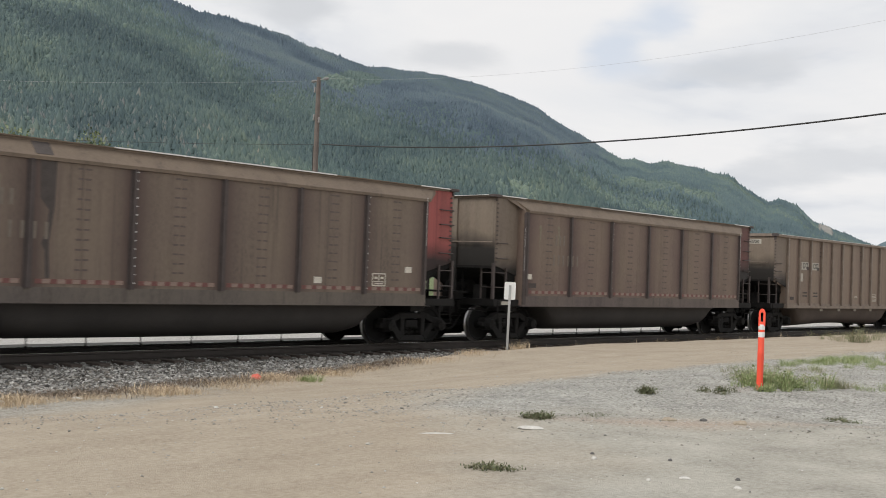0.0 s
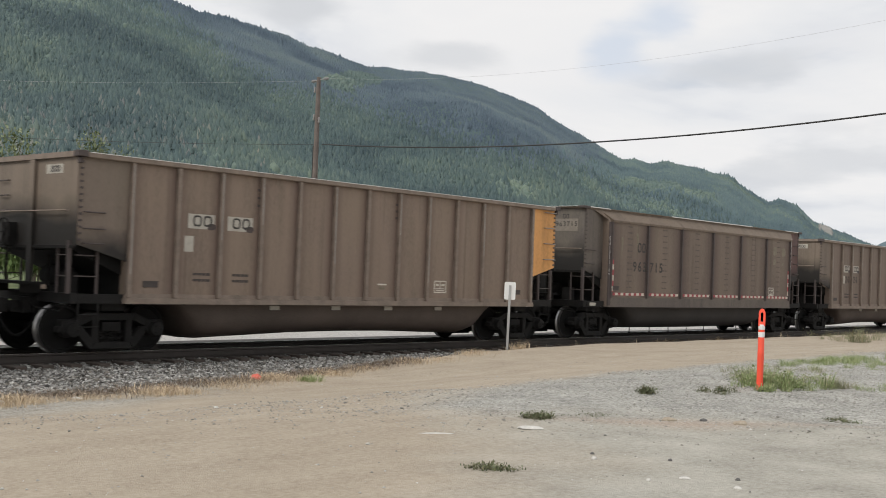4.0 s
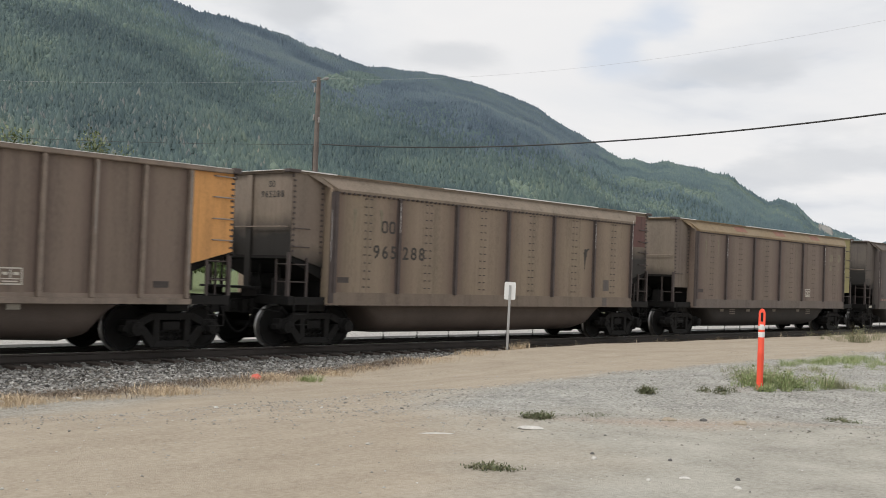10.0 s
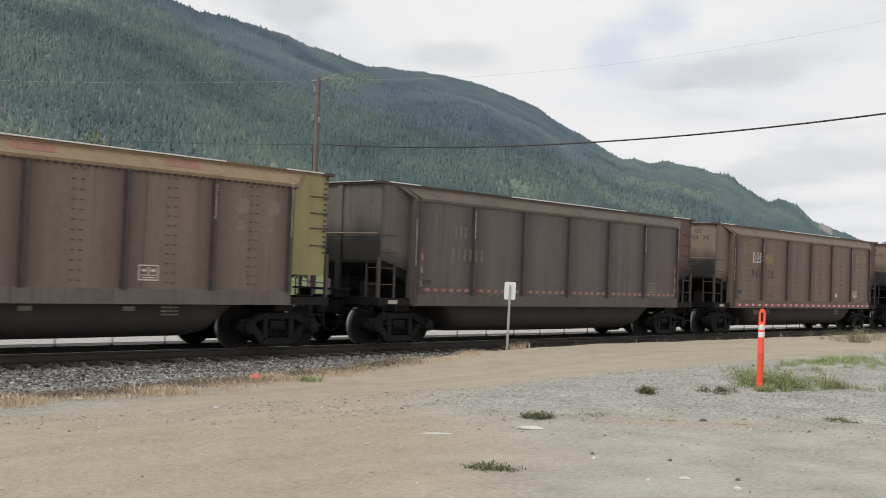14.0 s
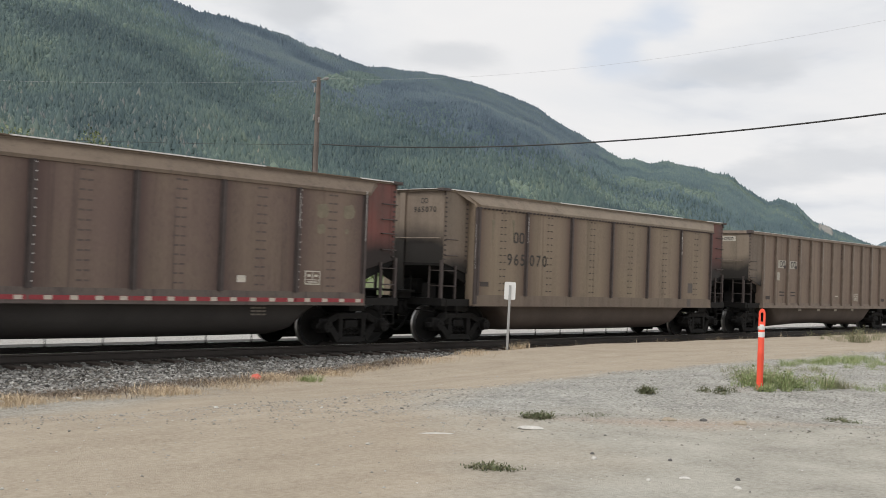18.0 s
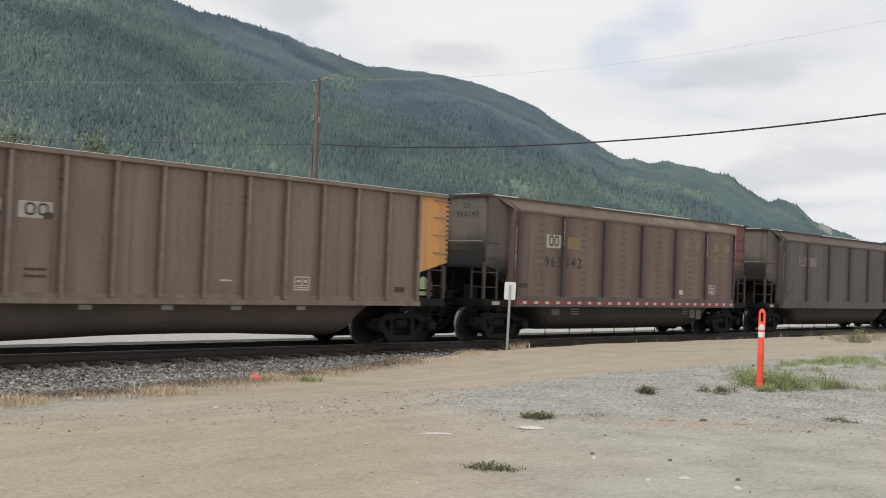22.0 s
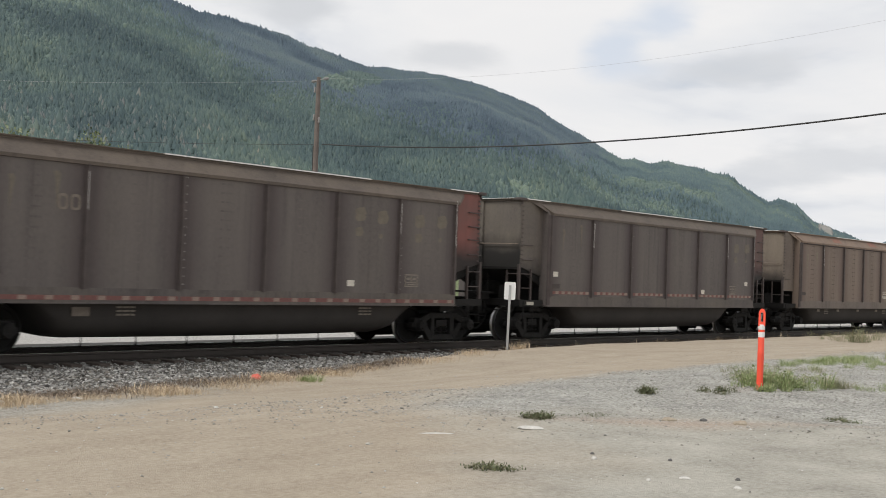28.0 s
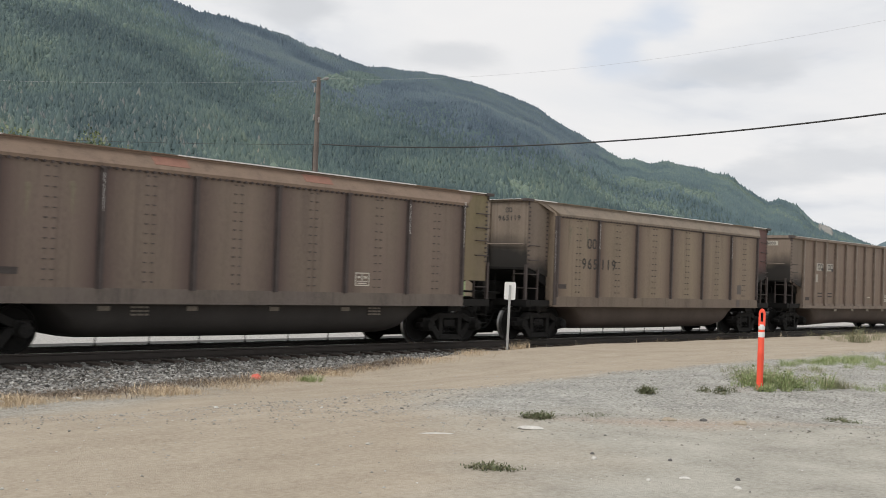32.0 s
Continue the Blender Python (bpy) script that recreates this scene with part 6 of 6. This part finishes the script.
def cargo_trailer():
    h = thing("cargo_trailer", pose(37.82, 59.31, gz(37.82, 59.31), 0, 0, -48.5), "dark grey enclosed cargo trailer parked by the house", "trailer")
    bm = bmesh.new()
    box(bm, -1.05, 1.05, 0, 3.6, 0.45, 2.35)
    part("body", bm, DARK_BOX, h, round_edges=0.05)
    for x in (-0.95, 0.95):
        bm = bmesh.new()
        lathe(bm, [(0.16, -0.1), (0.33, -0.1), (0.35, -0.05), (0.35, 0.05), (0.33, 0.1), (0.16, 0.1)], 18, (x, 1.9, 0.35), axis="x")
        part("wheel", bm, IRON_DARK, h, "black tyre", smooth=40)
    for x in (-0.8, 0.8):
        bm = bmesh.new()
        box(bm, x - 0.04, x + 0.04, -0.03, 0.06, 0.55, 2.25)
        part("door_bar", bm, GALVANISED, h)
    bm = bmesh.new()
    box(bm, -0.06, 0.06, 3.5, 4.8, 0.38, 0.46)
    part("drawbar", bm, IRON, h)


cargo_trailer()
BARK = simple("grey_brown_bark", (0.13, 0.105, 0.085), 0.9, 0, 0.35, 4.0, 30.0, 0.01)
LEAF = island_mix("bright_tree_leaves", [(0.10, 0.17, 0.05), (0.15, 0.22, 0.065), (0.20, 0.27, 0.085), (0.08, 0.13, 0.045), (0.24, 0.28, 0.11)], 0.6)
LEAF_YELLOW = island_mix("yellow_green_tree_leaves", [(0.15, 0.19, 0.09), (0.19, 0.22, 0.11), (0.23, 0.25, 0.13), (0.12, 0.16, 0.08)], 0.6)
LEAFLET = [([(-0.5, 0, 0), (0, -0.28, 0.1), (0.5, 0, 0.05), (0, 0.28, 0.12)], [(0, 1, 2), (0, 2, 3)]), ([(-0.5, 0, 0.3), (0, -0.25, 0.0), (0.5, 0, -0.3), (0, 0.25, 0.1)], [(0, 1, 2), (0, 2, 3)]),
           ([(0, 0, -0.5), (0.25, 0.1, 0), (0, 0, 0.5), (-0.25, -0.1, 0)], [(0, 1, 2), (0, 2, 3)])]


def leafy_tree(x, y, height, wide, leaves, mat, label, seed, leaf=0.32):
    """A broadleaf tree: tapered trunk, limbs, and a crown of leaf sprays gathered in uneven clumps."""
    rng = np.random.default_rng(seed)
    z0 = gz(x, y)
    t = thing("tree", pose(x, y, z0), label, "tree")
    bm = bmesh.new()
    lathe(bm, [(0.02 * height, -0.1), (0.014 * height, 0.3 * height), (0.004 * height, 0.85 * height)], 8, axis="z")
    tips = []
    for k in range(9):
        a, s = 2 * math.pi * k / 9 + rng.uniform(-0.3, 0.3), rng.uniform(0.25, 0.62) * height
        tip = Vector((math.cos(a) * wide * rng.uniform(0.5, 0.95), math.sin(a) * wide * rng.uniform(0.5, 0.95), min(0.93 * height, s + height * rng.uniform(0.12, 0.34))))
        rod(bm, (0, 0, s), tip, 0.006 * height, 5, 0.002 * height)
        tips.append(tip)
    tips += [Vector((rng.uniform(-0.3, 0.3) * wide, rng.uniform(-0.3, 0.3) * wide, height * rng.uniform(0.6, 0.96))) for _ in range(6)]
    part("trunk", bm, BARK, t, smooth=50)
    tp = np.array([list(v) for v in tips])
    c0 = tp[rng.integers(0, len(tp), leaves)]
    d = rng.normal(0, 1, (leaves, 3))
    d = d / np.linalg.norm(d, axis=1)[:, None] * rng.random((leaves, 1)) ** 0.45
    p = c0 + d * np.array([0.42 * wide, 0.42 * wide, 0.15 * height])
    ob = mass("crown", LEAFLET, p, rng.uniform(0, 6.28, leaves), rng.uniform(0.6, 1.3, leaves) * leaf, mat)
    ob.parent = t
    tagged(ob, "crown of many small green leaves")
    return t


def spot(turn, dist):
    return dist * math.cos(radians(turn)), dist * math.sin(radians(turn))


for k, (turn, dist, hh, wide, mat, label) in enumerate((
        (63.5, 78, 10.2, 2.4, LEAF_YELLOW, "tall yellow-green broadleaf tree beyond the railway"),
        (59.2, 96, 12.1, 2.6, LEAF_YELLOW, "tall yellow-green broadleaf tree beside the house"),
        (61.8, 88, 7.7, 2.8, LEAF, "bushy green broadleaf tree beyond the railway"),
        (60.8, 99, 8.2, 3.0, LEAF, "bushy green broadleaf tree beyond the railway"),
        (60.3, 84, 6.1, 2.3, LEAF, "bushy green broadleaf tree beyond the railway"),
        (64.8, 92, 8.9, 3.0, LEAF, "bushy green broadleaf tree beyond the railway"),
        (56.1, 92, 7.5, 2.6, LEAF, "bushy green broadleaf tree beside the house"),
        (55.1, 98, 7.9, 2.8, LEAF, "bushy green broadleaf tree beside the house"),
        (52.9, 108, 8.1, 3.2, LEAF, "bushy green broadleaf tree beyond the railway"),
        (50.1, 120, 7.9, 3.2, LEAF, "bushy green broadleaf tree beyond the railway"),
        (47.3, 116, 7.2, 3.0, LEAF, "bushy green broadleaf tree beyond the railway"),
        (44.3, 126, 7.4, 3.2, LEAF, "bushy green broadleaf tree beyond the railway"),
        (41.4, 130, 7.0, 3.2, LEAF, "bushy green broadleaf tree beyond the railway"),
        (38.9, 138, 7.1, 3.4, LEAF, "bushy green broadleaf tree beyond the railway"),
        (65.6, 66, 3.4, 2.0, LEAF, "green leafy shrub beyond the railway"), (64.3, 64, 3.0, 1.9, LEAF, "green leafy shrub beyond the railway"), (63.0, 66, 3.5, 2.1, LEAF, "green leafy shrub beyond the railway"), (61.6, 63, 3.1, 1.7, LEAF, "green leafy shrub beside the house"),
        (56.4, 70, 3.2, 1.9, LEAF, "green leafy shrub beside the house"), (54.9, 72, 3.6, 2.2, LEAF, "green leafy shrub beyond the railway"), (53.2, 76, 3.8, 2.3, LEAF, "green leafy shrub beyond the railway"), (51.2, 80, 3.9, 2.4, LEAF, "green leafy shrub beyond the railway"), (49.2, 84, 3.6, 2.4, LEAF, "green leafy shrub beyond the railway"), (46.0, 90, 3.8, 2.6, LEAF, "green leafy shrub beyond the railway"),
        (34.3, 150, 6.3, 3.4, LEAF, "bushy green broadleaf tree beyond the railway"))):
    leafy_tree(*spot(turn, dist), hh, wide, 2600, mat, label, 50 + k)


# ---------------------------------------------------------------- mountains
TABLE = np.random.default_rng(21).random((256, 256))


def lattice(x, y):
    """Smooth value noise between 0 and 1."""
    xi, yi = np.floor(x).astype(int), np.floor(y).astype(int)
    u, v = x - xi, y - yi
    u, v = u * u * (3 - 2 * u), v * v * (3 - 2 * v)
    g = lambda i, j: TABLE[i % 256, j % 256]
    return (g(xi, yi) * (1 - u) + g(xi + 1, yi) * u) * (1 - v) + (g(xi, yi + 1) * (1 - u) + g(xi + 1, yi + 1) * u) * v


def fractal(x, y, octaves=4):
    total, amp, norm = 0, 1.0, 0
    for k in range(octaves):
        total, norm = total + amp * lattice(x * 2 ** k + 17 * k, y * 2 ** k + 31 * k), norm + amp
        amp *= 0.5
    return total / norm


# the crest of the mountain: bearing from the lot, distance and height
CREST = [(104, 2300, 640), (90, 2050, 690), (70.8, 2061, 629), (56.0, 2248, 523), (54.6, 2282, 511), (53.2, 2327, 514), (51.8, 2372, 512), (50.4, 2425, 511), (48.6, 2490, 499), (47.5, 2535, 495), (46.0, 2593, 483),
         (44.5, 2650, 490), (43.1, 2707, 499), (41.6, 2768, 496), (40.1, 2827, 491), (38.7, 2887, 477), (37.2, 2964, 458), (35.7, 3035, 422), (34.3, 3107, 386), (32.8, 3174, 348), (32.2, 3200, 353), (31.4, 3243, 341),
         (30.5, 3284, 354), (29.4, 3347, 347), (28.6, 3395, 338), (27.5, 3460, 333), (26.6, 3516, 299), (25.6, 3579, 266), (25.0, 3605, 275), (24.2, 3643, 261), (23.4, 3704, 216), (22.4, 3771, 192), (21.3, 3834, 166), (20.3, 3895, 143), (14.0, 4212, 47)]
# where the near slope ends against the higher ridge behind it: bearing and rise
SHOULDER = [(33.4, 0.110), (35.7, 0.104), (38.6, 0.110), (41.5, 0.124), (44.4, 0.137), (47.4, 0.152), (50.3, 0.160), (52.6, 0.182), (54.6, 0.204), (56.3, 0.222), (58.0, 0.26)]
# old clearings: bearing, rise, half widths
CLEARINGS = [(46.2, 0.173, 1.5, 0.007), (46.6, 0.176, 1.0, 0.006), (39.6, 0.115, 0.9, 0.006), (38.4, 0.108, 0.9, 0.006), (37.1, 0.099, 0.9, 0.006), (39.1, 0.084, 1.6, 0.010), (37.6, 0.076, 1.4, 0.010), (31.4, 0.089, 1.4, 0.005), (28.4, 0.082, 1.0, 0.005)]
# an unbroken dark stand below the crest
DENSE = [(37.8, 0.137, 2.6, 0.022), (34.5, 0.115, 2.0, 0.015)]


def above_shoulder(turn, rise):
    q = np.array(SHOULDER)
    return np.where((turn > 33.4) & (turn < 58), rise - np.interp(turn, q[:, 0], q[:, 1]), -1.0)


def mountain_height(turn, r):
    """Height at a bearing (degrees) and distance: a slope up to the crest, broken by spurs and gullies."""
    b = np.array([q[0] for q in CREST[::-1]]), np.array([q[1] for q in CREST[::-1]]), np.array([q[2] for q in CREST[::-1]])
    far, top = np.interp(turn, b[0], b[1]), np.interp(turn, b[0], b[2]) - 2.5
    foot = 0.40 * far
    k = (r - foot) / (far - foot)
    x, y = r * np.cos(np.radians(turn)), r * np.sin(np.radians(turn))
    rough = fractal(x / 420, y / 420, 5) - 0.5
    spur = 1 - np.abs(2 * fractal(x / 900 + 5, y / 900, 3) - 1) * 2
    up = np.clip(k, 0, 1)
    body = top * (up ** 1.12) + (rough * 120 + spur * 50) * np.minimum(1, top / 480) ** 1.5 * np.sin(np.pi * up) * np.clip((0.92 - up) / 0.4, 0, 1) ** 0.8
    back = top * np.clip(1 - (k - 1) * 1.2, 0, 1)
    z = np.where(k < 1, body, back) + 10 * (fractal(x / 60, y / 60, 3) - 0.5) * np.clip(k * 5, 0, 1)
    return np.where(k < 0, -2.0, z)


def forest_floor():
    m, t, s, co = material("forest_floor", 0.95)
    n = noise_of(t, co.outputs["Object"], 0.012, 6.0, 0.6)
    # bluish like the trees above it: air haze put into the colour
    r = ramp(t, [(0.35, (0.07, 0.108, 0.108)), (0.55, (0.085, 0.124, 0.120)), (0.72, (0.10, 0.142, 0.126))])
    t.links.new(n, r.inputs[0])
    t.links.new(r.outputs[0], s.inputs["Base Color"])
    return m


def build_mountain():
    turns = np.linspace(14, 104, 420)
    ks = np.concatenate((np.linspace(0.38, 1.0, 90), np.linspace(1.03, 1.7, 14)))
    b = np.array([q[0] for q in CREST[::-1]]), np.array([q[1] for q in CREST[::-1]])
    tt, kk = np.meshgrid(turns, ks, indexing="ij")
    rr = kk * np.interp(tt, *b)
    z = mountain_height(tt, rr)
    v = np.stack((rr * np.cos(np.radians(tt)), rr * np.sin(np.radians(tt)), z), -1).reshape(-1, 3)
    i = np.arange(tt.size).reshape(tt.shape)
    q = np.stack((i[:-1, :-1], i[:-1, 1:], i[1:, 1:], i[1:, :-1]), -1).reshape(-1, 4)
    mesh = bpy.data.meshes.new("mountain")
    mesh.from_pydata(v.tolist(), [], q[:, ::-1].tolist())
    mesh.shade_smooth()
    mesh.materials.append(forest_floor())
    tagged(new("mountain", mesh), "steep mountainside under dark conifer forest", "mountain", kind="structure")


build_mountain()


def conifer_template(seed):
    """A spruce, 1 tall: two uneven tiers of drooping branches."""
    r = np.random.default_rng(seed)
    v, f = [], []
    for z0, z1, w in ((0.0, 0.74, 0.36), (0.36, 1.0, 0.185)):
        b = len(v)
        for k in range(5):
            a = 2 * math.pi * (k + r.random() * 0.5) / 5
            v.append((w * r.uniform(0.7, 1.3) * math.cos(a), w * r.uniform(0.7, 1.3) * math.sin(a), z0 + r.uniform(-0.05, 0.08)))
        v.append((r.uniform(-0.01, 0.01), r.uniform(-0.01, 0.01), z1))
        f += [(b + k, b + (k + 1) % 5, b + 5) for k in range(5)]
    return v, f


def broadleaf_template(seed):
    r = np.random.default_rng(seed)
    v = [(0, 0, 0.95), (0, 0, 0.15)]
    for z, w in ((0.66, 0.31), (0.12, 0.38)):
        for k in range(5):
            a = 2 * math.pi * (k + r.random() * 0.5) / 5
            v.append((w * r.uniform(0.7, 1.25) * math.cos(a), w * r.uniform(0.7, 1.25) * math.sin(a), z + r.uniform(-0.1, 0.1)))
    f = []
    for k in range(5):
        n = (k + 1) % 5
        f += [(2 + k, 2 + n, 0), (7 + k, 7 + n, 2 + k), (7 + n, 2 + n, 2 + k)]
    return v, f


def build_forest():
    rng = np.random.default_rng(33)
    n = 215000
    turn = rng.uniform(19, 65, n)
    b = np.array([q[0] for q in CREST[::-1]]), np.array([q[1] for q in CREST[::-1]])
    far = np.interp(turn, *b)
    k = np.sqrt(rng.uniform(0.40 ** 2, 1.02 ** 2, n))
    r = k * far
    z = mountain_height(turn, r)
    x, y = r * np.cos(np.radians(turn)), r * np.sin(np.radians(turn))
    rise = z / r
    over = above_shoulder(turn, rise) + 0.012 * (fractal(x / 110, y / 110, 3) - 0.5)
    clear = fractal(x / 300 + 40, y / 300 + 9, 4) - 0.04
    for t0, r0, dt, dr in CLEARINGS:
        clear = clear + 0.30 * np.exp(-((turn - t0) / dt) ** 2 - ((rise - r0) / dr) ** 2)
    for t0, r0, dt, dr in DENSE:
        clear = clear - 0.35 * np.exp(-((turn - t0) / dt) ** 2 - ((rise - r0) / dr) ** 2)
    # broadleaf growth is commoner low on the slope towards the valley's mouth
    clear = clear + 0.02 * np.clip((36 - turn) / 4, 0, 1) - 0.05 * np.clip((turn - 46) / 6, 0, 1)
    keep = (rise > 0.035) & (rng.random(n) < np.where(clear > 0.60, 0.7, 1.0))
    x, y, z, clear, r, over, rise, turn = x[keep], y[keep], z[keep], clear[keep], r[keep], over[keep], rise[keep], turn[keep]
    leafy = (clear + rng.normal(0, 0.07, len(x))) > 0.63
    # high and distant trees take the bluer colours that carry painted haze
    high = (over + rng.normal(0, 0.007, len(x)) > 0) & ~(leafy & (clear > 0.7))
    leafy = leafy & ~high
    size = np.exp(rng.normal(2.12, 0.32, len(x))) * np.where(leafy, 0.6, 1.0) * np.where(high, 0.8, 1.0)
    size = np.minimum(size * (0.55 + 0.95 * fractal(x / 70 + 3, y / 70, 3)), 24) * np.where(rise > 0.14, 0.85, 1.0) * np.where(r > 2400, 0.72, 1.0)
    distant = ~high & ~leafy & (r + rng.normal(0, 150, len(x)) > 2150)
    dead = ~leafy & ~distant & ~high & (rng.random(len(x)) < 0.16 * np.clip((turn - 50) / 8, 0, 1) * np.clip((0.15 - rise) / 0.04, 0, 1))
    turns = rng.uniform(0, 6.28, len(x))
    form = np.stack((rng.uniform(1.1, 1.7, len(x)), rng.uniform(1.1, 1.7, len(x)), rng.uniform(0.9, 1.3, len(x))), -1)
    p = np.stack((x, y, z - 0.42 * size), -1)
    for name, sel, mat, temps, label in (("conifer_forest", ~leafy & ~high & ~dead & ~distant, CONIFER, conifer_template, "dense green conifer forest on the near mountainside"), ("conifer_forest", distant, HAZY, conifer_template, "hazy green conifer forest further up the valley"), ("conifer_forest", high, HAZE_BLUE, conifer_template, "blue-green spruce forest under the mountain's crest"),
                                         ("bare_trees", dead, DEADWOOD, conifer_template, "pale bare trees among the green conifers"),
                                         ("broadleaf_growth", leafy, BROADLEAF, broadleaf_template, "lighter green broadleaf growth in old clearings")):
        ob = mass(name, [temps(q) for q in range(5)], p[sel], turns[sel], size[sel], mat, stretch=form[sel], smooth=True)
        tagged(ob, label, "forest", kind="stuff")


def stand_mix(name, colours):
    """Foliage whose trees differ one from another, and whose stands differ over some hundred metres."""
    m = island_mix(name, colours, 0.8)
    t = m.node_tree
    s, co = t.nodes["Principled BSDF"], t.nodes.new("ShaderNodeTexCoord")
    old = s.inputs["Base Color"].links[0].from_socket
    wide = noise_of(t, co.outputs["Object"], 0.0045, 6.0, 0.66)
    tone = ramp(t, [(0.36, (0.60, 0.66, 0.74)), (0.50, (0.97, 0.98, 1.0)), (0.64, (1.34, 1.26, 1.10))])
    t.links.new(wide, tone.inputs[0])
    colour = mix_colour(t, 1.0, old, tone.outputs[0], "MULTIPLY")
    t.links.new(colour, s.inputs["Base Color"])
    return m


# air haze is painted into the needle and leaf colours as added blue
CONIFER = stand_mix("conifer_needles", [(0.054, 0.089, 0.091), (0.071, 0.110, 0.106), (0.062, 0.099, 0.099), (0.081, 0.120, 0.112), (0.098, 0.135, 0.118)])
HAZE_BLUE = stand_mix("haze_blue_needles", [(0.086, 0.122, 0.150), (0.094, 0.131, 0.156), (0.090, 0.126, 0.153), (0.098, 0.136, 0.156)])
HAZY = stand_mix("haze_tinted_needles", [(0.088, 0.134, 0.145), (0.099, 0.146, 0.153), (0.093, 0.140, 0.149), (0.107, 0.154, 0.154)])
BROADLEAF = stand_mix("broadleaf_foliage", [(0.110, 0.158, 0.140), (0.120, 0.168, 0.142), (0.128, 0.174, 0.144), (0.104, 0.152, 0.138)])
DEADWOOD = stand_mix("pale_bare_twigs", [(0.135, 0.160, 0.145), (0.155, 0.17, 0.15), (0.145, 0.155, 0.145)])
build_forest()


def rock_face():
    """A bare cliff where the ridge drops to the valley."""
    turns, rs = np.linspace(22.35, 23.35, 26), np.linspace(3280, 3640, 26)
    tt, rr = np.meshgrid(turns, rs, indexing="ij")
    x, y = rr * np.cos(np.radians(tt)), rr * np.sin(np.radians(tt))
    edge = np.minimum(np.minimum(tt - 22.35, 23.35 - tt) / 0.25, np.minimum(rr - 3280, 3640 - rr) / 70)
    z = mountain_height(tt, rr) - 16 + 34 * np.clip(edge, 0, 1) * (0.55 + 0.6 * fractal(x / 24, y / 24, 3))
    i = np.arange(tt.size).reshape(tt.shape)
    q = np.stack((i[:-1, :-1], i[1:, :-1], i[1:, 1:], i[:-1, 1:]), -1).reshape(-1, 4)
    mesh = bpy.data.meshes.new("rock_face")
    mesh.from_pydata(np.stack((x, y, z), -1).reshape(-1, 3).tolist(), [], q.tolist())
    mesh.materials.append(simple("pale_cliff_rock", (0.24, 0.23, 0.21), 0.9, 0, 0.35, 0.03, 0.2))
    tagged(new("rock_face", mesh), "bare pale rock face at the end of the ridge", "cliff", kind="structure")


rock_face()


def far_hill():
    """A wooded hill across the valley."""
    turns, ks = np.linspace(2, 24, 60), np.linspace(0, 1, 12)
    tt, kk = np.meshgrid(turns, ks, indexing="ij")
    rr = 4300 + 500 * kk
    x, y = rr * np.cos(np.radians(tt)), rr * np.sin(np.radians(tt))
    z = np.sin(kk * math.pi * 0.5) * np.interp(tt, [2, 10, 17, 20, 22, 24], [420, 400, 320, 215, 120, -5]) + 30 * (fractal(x / 150, y / 150, 4) - 0.5) * kk - 3
    i = np.arange(tt.size).reshape(tt.shape)
    q = np.stack((i[:-1, :-1], i[1:, :-1], i[1:, 1:], i[:-1, 1:]), -1).reshape(-1, 4)
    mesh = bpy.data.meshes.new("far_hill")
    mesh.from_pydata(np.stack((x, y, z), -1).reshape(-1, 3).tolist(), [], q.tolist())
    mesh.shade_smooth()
    # the blue of distant air is put into the hill's base colour
    mesh.materials.append(simple("haze_blue_forest", (0.10, 0.145, 0.165), 0.95, 0, 0.2, 0.01, 0.06))
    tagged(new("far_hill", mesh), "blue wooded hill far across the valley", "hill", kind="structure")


far_hill()


motions()
